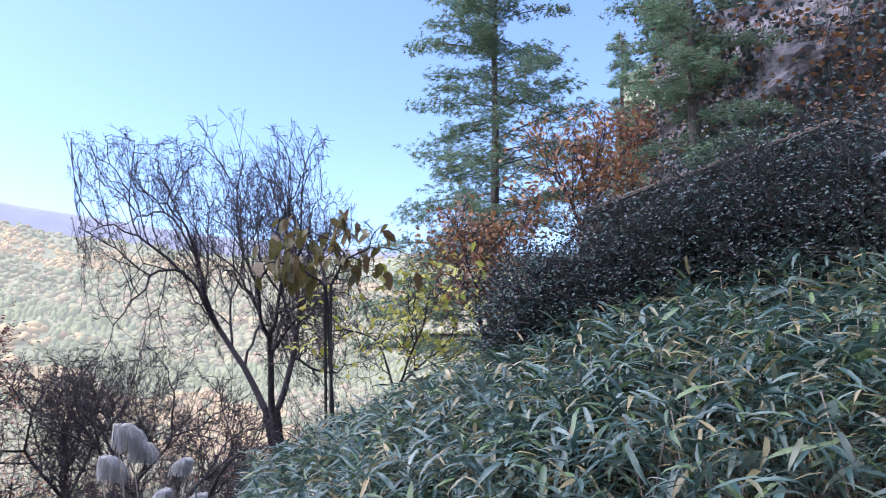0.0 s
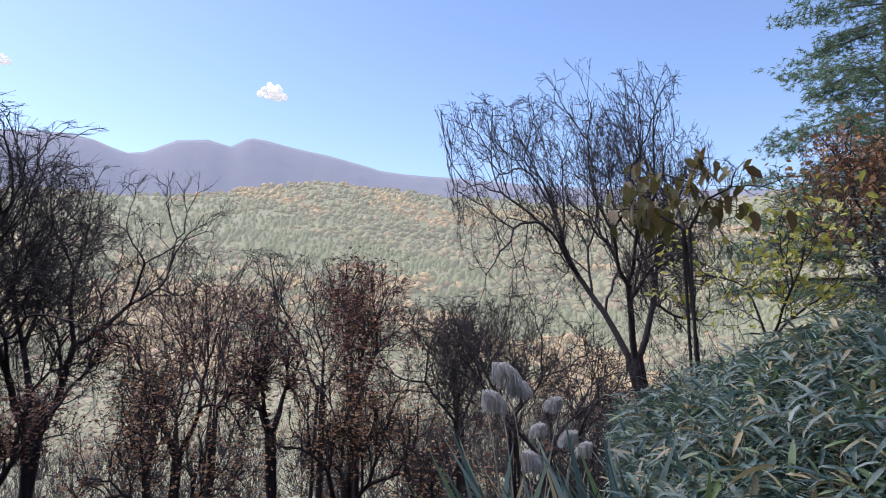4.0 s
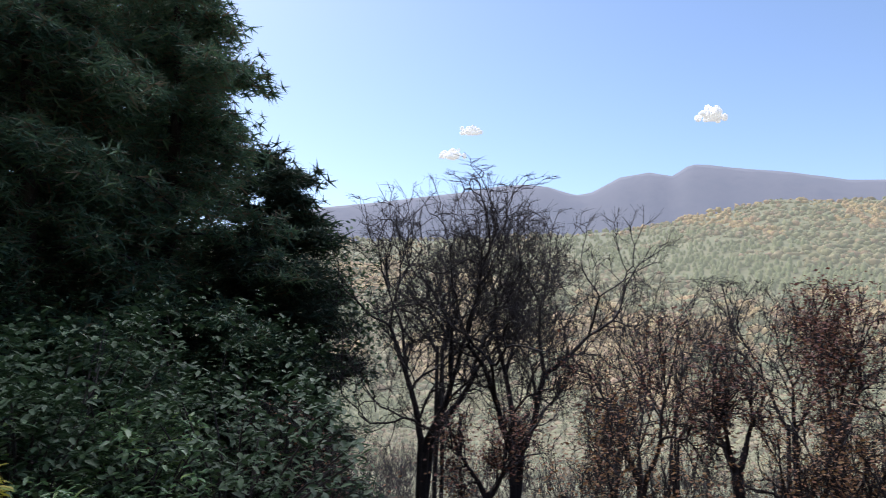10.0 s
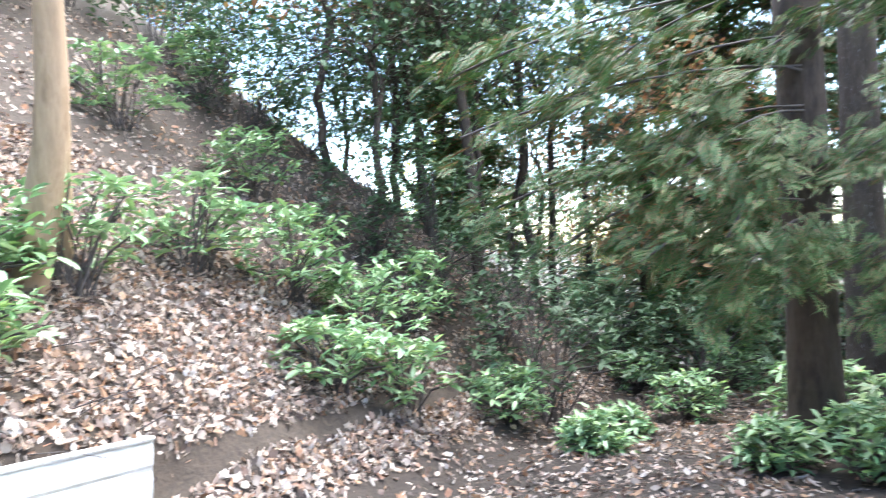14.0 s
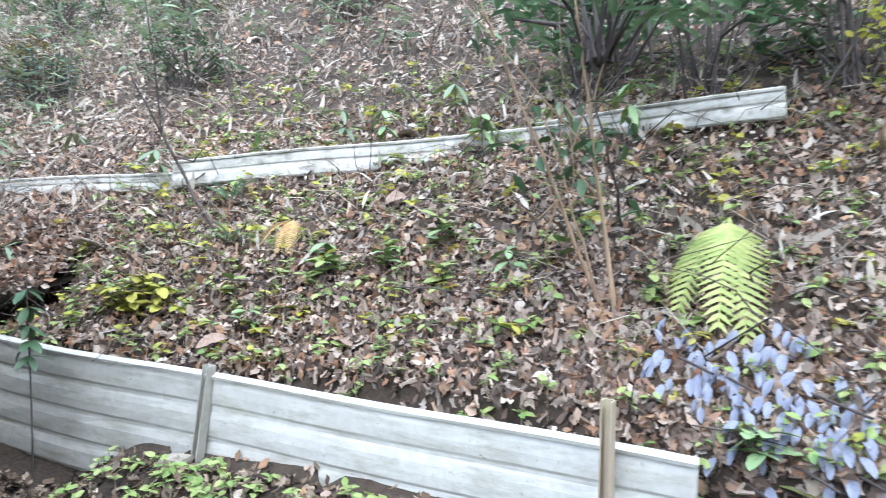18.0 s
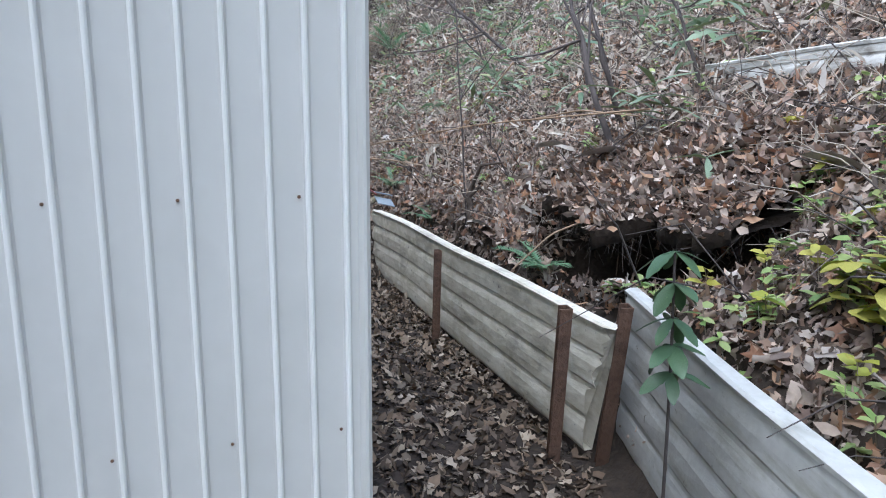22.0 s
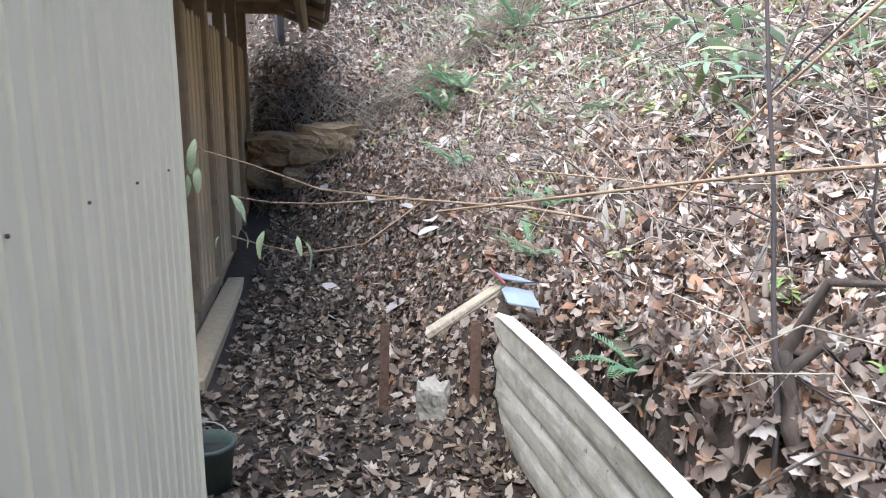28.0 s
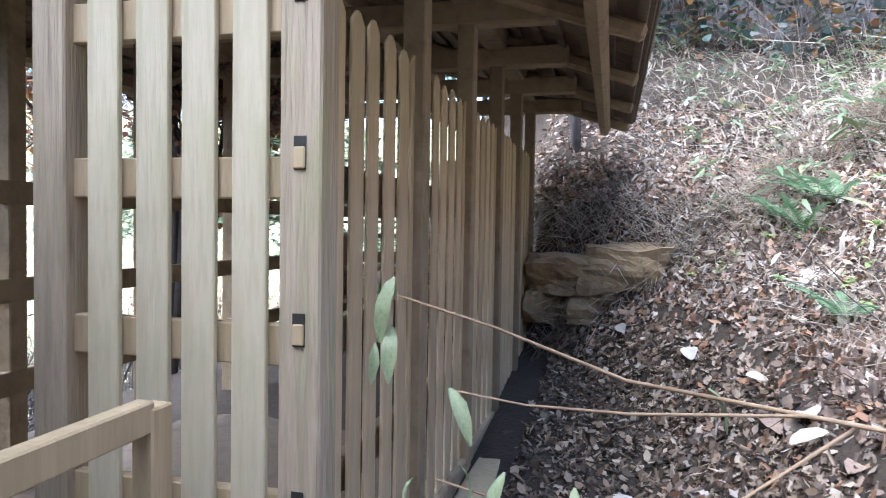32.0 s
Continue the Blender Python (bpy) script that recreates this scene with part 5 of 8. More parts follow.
cliff("cliff", (13.1, 8.3, 2.4), (7.0, 1.6, 7.2), -56, 5, "weathered grey rock cliff hung with creepers above the shed")
r = np.random.default_rng(135)
n = 900
cu = r.uniform(-.5, .5, n) * 6.4
cw = r.uniform(.15, 1.0, n) ** .8 * 7.0
ca = radians(-56)
hx, hy = np.array([math.cos(ca), math.sin(ca)]), np.array([-math.sin(ca), math.cos(ca)])
p0 = np.stack([13.1 + hx[0] * cu + hy[0] * (cw * .09 - .35), 8.3 + hx[1] * cu + hy[1] * (cw * .09 - .35), 2.4 + cw], -1)
p1 = p0 + np.stack([r.normal(size=n) * .22 - hy[0] * .2, r.normal(size=n) * .22 - hy[1] * .2, -r.uniform(.3, 1.2, n)], -1)
v, f = sticks(p0, p1, np.full(n, .012), np.full(n, .006), 3)
obj("cliff_creepers", np_mesh("cliff_creepers", v, f), M_TWIG, None, "bare hanging creepers over the grey cliff", "creeper", kind="stuff")
v, f = leaves_at((p0 + p1) / 2, 6500, .12, r, .25)
half = len(f) // 3
obj("cliff_ivy", np_mesh("cliff_ivy", v, f[:half * 2 // 8 * 8]), M_SHRUBDEEP, None, "dark ivy leaves over the grey cliff", "ivy", kind="stuff")
obj("cliff_bramble", np_mesh("cliff_bramble", v, f[half * 2 // 8 * 8:]), M_ORANGE, None, "rust-coloured bramble leaves on the grey cliff", "bramble", kind="stuff")
grow_tree("orange_tree", (10.2, 7.0), (10.3, 7.0, 4.6, 1.0), 78, ORA, 3, 5, .6, .08, .04, M_ORANGE, 1300, .1, .1, (-1.0, .2))
grow_tree("orange_tree", (13.4, 14.2), (13.4, 14.2, 8.2, 1.5), 79, ORA, 2, 5, .4, .1, .06, M_MAPLE, 2600, .12, .14, (-1.0, .2))
# brush and bare scrub down the slope
r = np.random.default_rng(131)
n = 1500
az = np.radians(r.uniform(-24, 66, n))
ds = 9.5 + 58 * r.uniform(size=n) ** 1.2
bx_, by_ = -np.sin(az) * ds, np.cos(az) * ds
bz_ = ground(bx_, by_)
hh_ = r.uniform(1.0, 3.2, n) * np.clip(ds / 20, .6, 1.5)
k = 14
top = np.stack([np.repeat(bx_, k), np.repeat(by_, k), np.repeat(bz_, k)], -1) + np.stack([r.normal(size=n * k) * .9, r.normal(size=n * k) * .9, np.repeat(hh_, k) * r.uniform(.35, 1.05, n * k)], -1)
root = np.stack([np.repeat(bx_, k), np.repeat(by_, k), np.repeat(bz_ + hh_ * .12, k)], -1)
v, f = sticks(root, top, np.full(n * k, .014), np.full(n * k, .004), 3)
obj("slope_scrub", np_mesh("slope_scrub", v, f), M_DARKTWIG, None, "dense leafless scrub down the shaded slope", "scrub", kind="stuff")
v, f = leaves_at(top, 9000, .12, r, .3, TINY_V, TINY_F)
obj("slope_scrub_leaves", np_mesh("slope_scrub_leaves", v, f), M_MAPLE, None, "last brown leaves on the slope scrub", "scrub", kind="stuff")



# ---------------- bamboo grass bank ----------------
SASA_V = np.array([(0, 0, 0), (.16, .062, .05), (.16, 0, .035), (.16, -.062, .05), (.5, .075, .06), (.5, 0, .04), (.5, -.075, .06), (.8, .045, -.01), (.8, 0, -.025), (.8, -.045, -.01), (1, 0, -.16)])
SASA_F = np.array([(0, 2, 1), (0, 3, 2), (1, 2, 5), (1, 5, 4), (2, 3, 6), (2, 6, 5), (4, 5, 8), (4, 8, 7), (5, 6, 9), (5, 9, 8), (7, 8, 10), (8, 9, 10)])
r = np.random.default_rng(11)
n = 9000
az = r.uniform(-78, -14, n)
ds = 1.9 + 4.3 * np.sqrt(r.uniform(size=n))
top5 = np.interp(-az, [14, 16.4, 21.7, 28.5, 34, 41, 51, 61, 80], [.45, .55, .82, 1.15, 1.38, 1.65, 1.9, 2.05, 2.1])
top2 = np.interp(-az, [14, 30, 45, 60, 80], [.3, .72, .95, 1.0, 1.0])
zt = top2 + (top5 - top2) * np.clip((ds - 2) / 3, 0, 1)
zz = zt - np.abs(r.normal(size=n)) * .28 + .06 * r.normal(size=n)
a = np.radians(az)
px, py = -.08 - np.sin(a) * ds, .06 + np.cos(a) * ds
s_, d_ = sd(px, py)
okm = (d_ < -2.85) | (px < 2.2)
px, py, zz = px[okm], py[okm], zz[okm]
n = len(px)
WH = 7
yaw = (r.uniform(0, 6.28, n)[:, None] + np.arange(WH) * 2.4 + r.normal(size=(n, WH)) * .35).ravel()
sz = r.uniform(.07, .185, n * WH)
up = np.repeat(np.clip((zz - (zt[okm] - .22)) / .25, 0, 1), WH)
tl = r.uniform(-.85, .6, n * WH) + .35 * up * r.uniform(size=n * WH)
pp = np.repeat(np.stack([px, py, zz], -1), WH, 0) + np.stack([np.cos(yaw) * .015, np.sin(yaw) * .015, r.uniform(-.10, .03, n * WH)], -1)
v, f = scatter(SASA_V, SASA_F, pp, basis(yaw, tl, r.normal(size=n * WH) * .35), np.stack([sz, sz * r.uniform(.75, 1.15, n * WH), sz * r.uniform(.4, 1.5, n * WH)], -1))
obj("bamboo_grass", np_mesh("bamboo_grass", v, f), M_SASA, None, "dense bank of tall bluish-green bamboo grass", "bamboo grass", kind="stuff")
m = 1300
i = r.integers(0, n, m)
p1 = np.stack([px[i], py[i], zz[i]], -1)
p0 = np.stack([px[i] + r.normal(size=m) * .15, py[i] + r.normal(size=m) * .15, np.minimum(ground(px[i], py[i]) - .05, zz[i] - .3)], -1)
v, f = sticks(p0, p1, np.full(m, .005), np.full(m, .003), 3)
obj("bamboo_canes", np_mesh("bamboo_canes", v, f), M_DRYGRASS, None, "thin canes of the bamboo grass", "bamboo grass", kind="stuff")


# ---------------- pampas plumes ----------------
def pampas(az, dist, el, size, lean, seed):
    r = np.random.default_rng(seed)
    top = az_pt(az, dist, el)
    x, y = float(top[0]) - .14 * lean, float(top[1])
    zb = gz(x, y)
    ob = empty("pampas_grass", Matrix.Translation((x, y, zb - .03)), "pale silky pampas plume nodding on a thin stem", "pampas grass", "pampas plumes")
    hgt = float(top[2]) - zb
    t = np.linspace(0, 1, 8)
    pts = np.stack([lean * .14 * t ** 3, 0 * t, hgt * t], -1)
    obj("stem", tube_mesh("stem", pts, np.linspace(.006, .003, 8), 5), M_DRYGRASS, ob)
    S, E = [], []
    for k in range(240):
        u = r.uniform()
        p = np.array([lean * .14 - lean * .05 * u, r.normal() * .012, hgt - .09 * u * size * 2])
        a = r.uniform(0, 6.28)
        d = np.array([math.cos(a) * .5 - lean * .35, math.sin(a) * .5, .25])
        ln = size * r.uniform(.6, 1.1)
        q1 = p + d * ln * .35
        q2 = q1 + (d * .35 + [0, 0, -.5]) * ln * .5
        q3 = q2 + np.array([d[0] * .1, d[1] * .1, -.6]) * ln * .55
        S += [p, q1, q2]
        E += [q1, q2, q3]
    k = len(S)
    v, f = sticks(S, E, np.full(k, .0022), np.full(k, .0014), 3)
    obj("plume", np_mesh("plume", v, f), M_PLUME, ob)


for k, (px_, py_, sz, ln) in enumerate(((1105, 665, .2, -1), (1130, 690, .18, -1), (1085, 715, .2, -1), (1232, 722, .13, 1), (1262, 780, .15, 1), (1160, 822, .2, -1), (1200, 770, .13, 1), (1290, 800, .14, 1))):
    az = 10.7 + math.degrees(math.atan((784 - px_) / 1221))
    el = 5.28 - math.degrees(math.atan((py_ - 441) / 1221)) 
    pampas(az, 3.7 + .12 * k, el, sz, ln, 200 + k)
r = np.random.default_rng(12)
n = 500
az = np.radians(r.uniform(-20, -2, n))
ds = r.uniform(3.2, 4.8, n)
bx, by = -np.sin(az) * ds, np.cos(az) * ds
bz = ground(bx, by)
yaw = r.uniform(0, 6.28, n)
tp = np.stack([bx + np.cos(yaw) * .35, by + np.sin(yaw) * .35, bz + r.uniform(.6, 1.35, n) * 1.0], -1)
sz = np.linalg.norm(tp - np.stack([bx, by, bz], -1), axis=1)
v, f = scatter(BLADE_V * [1, .35, 1], BLADE_F, np.stack([bx, by, bz], -1), basis(yaw, np.arctan2(tp[:, 2] - bz, .35), np.zeros(n)), sz)
obj("grass_tussock", np_mesh("grass_tussock", v, f), M_SASA, None, "long arching grass blades below the plumes", "grass", kind="stuff")


# ---------------- great cedar trunk by the terrace ----------------
def bark_trunk(name, x, y, r0, r1, h, seed, label, lean=(0, 0), sides=72, mat=None, rough=.02):
    """A trunk whose bark is broken into long upright plates with furrows between them."""
    r = np.random.default_rng(seed)
    zz_ = np.concatenate([np.linspace(0, min(h, 4.2), 150), np.linspace(4.3, h, 20) if h > 4.3 else []])
    th = np.linspace(0, 2 * np.pi, sides, endpoint=False)
    zb = gz(x, y) - .3
    cells = max(12, sides // 4)
    plate = r.uniform(size=(cells, 400))
    cut = r.uniform(.12, .34, cells)
    shift = r.uniform(0, 1, cells)
    vs = []
    for z in zz_:
        wob = .35 * np.sin(z * 2.1 + seed + 3 * np.sin(th * 2)) + .2 * np.sin(z * 5.3 + th * 5)
        u = (th / 6.2832 * cells + wob) % cells
        c = u.astype(int) % cells
        fr = u - np.floor(u)
        k = ((z + shift[c]) / cut[c]).astype(int) % 400
        fz = ((z + shift[c]) / cut[c]) % 1
        hgt = plate[c, k] * .7 - 1.1 * np.exp(-(np.minimum(fr, 1 - fr) / .13) ** 2) - .5 * np.exp(-(np.minimum(fz, 1 - fz) / .06) ** 2)
        rad = (r0 + (r1 - r0) * z / h) * (1 + .30 * math.exp(-z / .4)) + rough * .55 * hgt + rough * .12 * r.normal(size=sides)
        vs.append(np.stack([lean[0] * z / h + rad * np.cos(th), lean[1] * z / h + rad * np.sin(th), np.full(sides, z)], -1))
    v = np.stack(vs).reshape(-1, 3)
    i, j = np.meshgrid(np.arange(len(zz_) - 1), np.arange(sides), indexing="ij")
    q = np.stack([i * sides + j, i * sides + (j + 1) % sides, (i + 1) * sides + (j + 1) % sides, (i + 1) * sides + j], -1).reshape(-1, 4)
    tree = empty(name, Matrix.Translation((x, y, zb)), label, "tree")
    obj("trunk", np_mesh("trunk", v, q, False), mat or M_CEDARBARK, tree)
    return tree


def top_crown(tree, h, lean, seed, radius=2.6, n=60, mat=None):
    """The crown far overhead."""
    r = np.random.default_rng(seed)
    S, E, P = [], [], []
    for k in range(n):
        z = h * (.62 + .4 * r.uniform())
        a = r.uniform(0, 6.28)
        ln = radius * (1.05 - (z / h - .62) / .45) + .4
        p = np.array([lean[0] * z / h, lean[1] * z / h, z])
        q = p + np.array([math.cos(a) * ln, math.sin(a) * ln, -.1 * ln])
        S.append(p)
        E.append(q)
        P.append(p + (q - p) * r.uniform(.3, 1, (18, 1)) + r.normal(size=(18, 3)) * .22)
    P = np.concatenate(P)
    v, f = sticks(S, E, np.full(n, .03), np.full(n, .01), 4)
    obj("bough_frame", np_mesh("bough_frame", v, f), M_TWIG, tree, kind="stuff")
    m = len(P)
    v, f = scatter(TUFT_V, TUFT_F, P, basis(r.uniform(0, 6.28, m), r.uniform(-.7, .1, m), r.uniform(-.6, .6, m)), .5 * r.uniform(.55, 1.3, m))
    obj("crown", np_mesh("crown", v, f), mat or M_CEDAR, tree)


t0 = bark_trunk("great_cedar", -4.98, .10, .385, .27, 11, 301, "thick upright cedar trunk with grey-brown stringy bark", (-.1, .05), sides=220, rough=.05)
top_crown(t0, 14, (-.1, .05), 302, 3.2, 50)
CYP = "slender cypress trunk with dark peeling bark and low green sprays"
c1 = bark_trunk("cypress_tree", -6.80, -2.42, .2, .15, 9, 303, CYP, (-.55, -.15), 40, M_BARK, .016)
c3 = bark_trunk("cypress_tree", -7.80, -1.08, .24, .17, 10, 304, CYP, (-.5, -.1), 40, M_BARK, .016)
c2 = bark_trunk("cypress_tree", -10.2, -2.55, .24, .17, 10, 305, CYP, (-.4, 0), 40, M_CEDARBARK, .014)
c4 = bark_trunk("cypress_tree", *(-9.73, -0.37, 2.09)[:2], .14, .1, 9, 306, CYP, (-.3, 0), 40, M_BARK, .014)
c5 = bark_trunk("cypress_tree", *(-9.49, -1.14, 3.88)[:2], .2, .16, 10, 307, CYP, (-.3, 0), 40, M_CEDARBARK, .014)

# flat scale-leaf spray: a stalk with forked side twigs
_v, _f = [], []


def _diamond(p, d, ln, w):
    nrm = np.array([-d[1], d[0], 0])
    k = len(_v)
    z = lambda q: -.22 * (q[0] ** 2 + q[1] ** 2)
    for q in (p, p + d * ln * .5 + nrm * w, p + d * ln, p + d * ln * .5 - nrm * w):
        _v.append((q[0], q[1], z(q)))
    _f.extend([(k, k + 2, k + 1), (k, k + 3, k + 2)])


_diamond(np.zeros(3), np.array([1.0, 0, 0]), 1.0, .014)
for _i in range(6):
    for _s in (-1, 1):
        _p = np.array([.1 + .14 * _i + .05 * (_s > 0), 0, 0])
        _a = _s * .75
        _d = np.array([math.cos(_a), math.sin(_a), 0])
        _l = .42 * (1 - .09 * _i)
        _diamond(_p, _d, _l, .02)
        for _t in (.45, .75):
            for _g in (-.6, .6):
                _e = np.array([math.cos(_a + _g), math.sin(_a + _g), 0])
                _diamond(_p + _d * _l * _t, _e, _l * .45, .017)
SPRAY_V, SPRAY_F = np.array(_v), np.array(_f)


def cypress_branches(tree, ends, seed, mat=M_CYPRESS, dens=115, size=.19):
    """Drooping boughs from the trunk to the given ends, hung with flat sprays."""
    r = np.random.default_rng(seed)
    o = np.array(tree.matrix_world.translation)
    S, E, P, Y = [], [], [], []
    for e in ends:
        e = np.array(e, float) - o
        a = np.array([0, 0, e[2] + .35 + r.uniform(0, .4)])
        ctl = (a + e) / 2 + [0, 0, .3]
        t = np.linspace(0, 1, 7)[:, None]
        pts = (1 - t) ** 2 * a + 2 * t * (1 - t) * ctl + t * t * e
        S += list(pts[:-1])
        E += list(pts[1:])
        yaw = math.atan2(e[1] - a[1], e[0] - a[0])
        m = dens
        tt = r.uniform(.35, 1.0, (m, 1)) ** .8
        c = (1 - tt) ** 2 * a + 2 * tt * (1 - tt) * ctl + tt * tt * e
        side = np.where(r.uniform(size=m) < .5, -1, 1)
        P.append(c + r.normal(size=(m, 3)) * [.13, .13, .09])
        Y.append(yaw + side * r.uniform(.1, .9, m))
    P, Y = np.concatenate(P), np.concatenate(Y)
    n = len(P)
    v, f = sticks(S, E, np.full(len(S), .012), np.full(len(S), .009), 4)
    obj("low_bough_frame", np_mesh("low_bough_frame", v, f), M_TWIG, tree, kind="stuff")
    v, f = scatter(SPRAY_V, SPRAY_F, P, basis(Y, r.uniform(-.75, .05, n), r.normal(size=n) * .5), size * r.uniform(.6, 1.35, n))
    obj("foliage", np_mesh("foliage", v, f), mat, tree, "bright green flat sprays, browning here and there")


cypress_branches(c1, [(-4.80, -4.41, 2.63), (-4.81, -4.07, 1.61), (-5.05, -3.88, 2.20), (-5.16, -3.50, 1.76), (-5.22, -3.14, 1.19), (-5.65, -2.90, 2.20), (-5.52, -2.65, 1.33),
                      (-4.60, -4.17, 2.13), (-4.88, -3.58, 1.31), (-5.30, -2.97, 1.69), (-5.78, -2.48, 1.77), (-5.75, -2.22, 1.04), (-5.50, -2.71, 0.81), (-5.74, -3.67, 2.66)], 320)
cypress_branches(c3, [(-6.12, -1.89, 0.72), (-6.06, -1.58, 0.17), (-6.19, -2.09, 1.77), (-6.60, -1.13, 2.19), (-6.39, -0.66, 0.37), (-6.37, -0.36, 1.02),
                      (-6.46, -1.60, 2.46), (-6.39, -0.55, 1.60), (-6.56, -0.29, 1.88), (-6.47, -2.63, 2.76), (-6.28, -1.37, 1.06), (-6.73, -1.91, 3.23)], 321)
cypress_branches(c4, [(-6.52, -2.28, 1.75), (-6.26, -1.74, 0.90), (-6.94, -1.42, 2.11), (-5.92, -2.21, 1.08), (-7.43, -0.53, 2.04), (-6.81, -0.84, 0.24), (-7.09, -1.69, 2.56),
                      (-6.73, -0.54, 0.04), (-8.09, 1.22, 1.67), (-8.43, 1.53, 4.21), (-8.66, 1.41, 3.55)], 322)

# ---------------- woods on the hillside to the west ----------------
crown_tree("yellow_tree", (-15.46, -8.83, 7.67, 1.70, 1.60), (-15.41, -8.93, 4.30)[:2], 331, "slim hillside tree with clear yellow leaves", 220, M_YELLOW, 1400, .11, 2, leaf_spread=.2)
crown_tree("yellow_tree", (-19.33, -2.58, 6.90, 1.85, 1.90), (-19.27, -3.18, 1.30)[:2], 332, "slim hillside tree with golden leaves", 220, M_YELLOW, 1600, .12, 2, leaf_spread=.2)
crown_tree("yellow_tree", (-19.91, -3.86, 7.02, 0.71, 1.89), (-19.90, -3.92, 0.58)[:2], 333, "slim hillside tree with golden leaves", 160, M_YELLOW, 1000, .12, 2, leaf_spread=.2)
for k, (bb, pp, lf) in enumerate((((-8.84, -8.00, 5.36, 0.93, 1.33), (-9.26, -7.46, 3.01), M_SHRUB), ((-12.03, -8.74, 6.45, 1.35, 1.49), (-12.24, -8.42, 3.78), None), ((-14.57, -5.87, 5.67, 1.70, 2.50), (-14.48, -6.12, 2.09), None),
                                  ((-20.96, -5.22, 7.92, 2.17, 3.62), (-20.84, -5.76, 1.75), None), ((-16.37, -0.05, 5.41, 1.84, 3.22), (-16.38, -0.22, 0.44), None), ((-2.78, -11.19, 5.32, 1.99, 1.18), (-3.54, -11.00, 3.50), None),
                                  ((-9.68, -9.50, 5.10, 2.06, 1.45), (-10.00, -9.13, 2.83), M_SHRUB), ((-17.24, -6.16, 6.26, 2.20, 3.61), (-17.28, -6.05, 0.81), None), ((-13.93, -8.70, 4.98, 1.48, 1.52), (-13.77, -8.98, 2.15), M_YELLOW))):
    crown_tree("hillside_tree", bb, pp[:2], 340 + k, "thin-stemmed tree on the wooded hillside", 240, lf, 1500 if lf else 0, .09, 3, leaf_spread=.2, bark=M_BARK, tip_r=.0065)
WOODS = [M_SHRUB, M_ORANGE, M_SHRUB, M_YELLOW, M_CYPRESS, M_OLIVE, M_SHRUB]
wr = random.Random(8)
BACK = "dense green cypress standing behind the trunks"
for k, (p_, top, ra) in enumerate((((-14.38, -5.27, 4.08), 12, 2.2), ((-17.76, -4.38, 4.73), 13, 2.4), ((-14.15, -1.79, 4.03), 11, 2.0), ((-17.23, -0.28, 4.63), 13, 2.3), ((-13.55, -11.71, 5.51), 12, 2.2), ((-19.39, -7.22, 6.43), 13, 2.6), ((-18.39, -1.38, 5.62), 13, 2.4), ((-15.57, -7.61, 4.31), 13, 2.4))):
    conifer_at(p_, top, gz(p_[0], p_[1]) + .4, ra, .16, 660 + k, BACK, n_branch=80, tufts=15, tuft=.55, shape=.35, mat=(M_CYPRESS, M_CEDAR)[k % 2], droop=.5)
for k, (g, rr, h, mt) in enumerate((((-6.29, 1.01, -0.25), .7, 1.0, M_SHRUB), ((-6.27, 1.83, -0.37), .7, .9, M_AUCUBA), ((-6.14, 2.65, -0.41), .7, .9, M_SHRUB), ((-6.04, 3.61, -0.48), .8, .9, M_AUCUBA), ((-5.76, 4.33, -0.48), .8, 1.0, M_SHRUB),
                                    ((-5.37, 1.93, -0.24), .25, .15, M_YELLOW), ((-6.98, 4.00, -0.40), .8, 1.3, M_AUCUBA), ((-7.89, 2.03, -0.29), .9, 1.6, M_AUCUBA))):
    bush("evergreen_shrub" if mt is not M_YELLOW else "yellow_shrub", g[0], g[1], rr, rr, h + .3, 900, .11, mt, 680 + k, "leafy shrub at the foot of the cedars" if mt is not M_YELLOW else "small shrub with golden autumn leaves", width=.42, hollow=.15)
for k in range(30):
    az = 108 + 62 * (k + wr.random()) / 30
    ds = wr.uniform(10, 24)
    x, y = -.6 - math.sin(radians(az)) * ds, -1.0 + math.cos(radians(az)) * ds
    if az > 142:
        ds += 8
        x, y = -.6 - math.sin(radians(az)) * ds, -1.0 + math.cos(radians(az)) * ds
    zc = gz(x, y)
    hw = wr.uniform(1.3, 2.1)
    hh = wr.uniform(1.8, 3.2)
    crown_tree("woodland_tree", (x + wr.uniform(-.5, .5), y, zc + hh + wr.uniform(.3, 2.0), hw, hh), (x, y), 600 + k, "slender woodland tree on the shaded hillside",
               150, WOODS[k % 7], 2800, .12, 2, leaf_spread=.3, bark=M_BARK, tip_r=.0065, bend=.08)
for k, (x, y, h) in enumerate(((-11.5, .3, 2.6), (-12.6, -.6, 3.0), (-13.2, .9, 3.2), (-11.8, -1.6, 2.4), (-14.6, .2, 3.6), (-13.8, -2.6, 3.0))):
    bush("evergreen_shrub", x, y, 1.3, 1.3, h, 1300, .13, M_SHRUB, 810 + k, "glossy dark evergreen undergrowth among the trunks", width=.42)
for k in range(16):
    az = 100 + 66 * (k + wr.random()) / 16
    ds = wr.uniform(7.5, 14)
    x, y = -.6 - math.sin(radians(az)) * ds, -1.0 + math.cos(radians(az)) * ds
    bush("evergreen_shrub", x, y, 1.1, 1.1, wr.uniform(1.0, 2.2), 1100, .12, M_SHRUB, 640 + k, "glossy dark evergreen undergrowth among the trunks", width=.42)
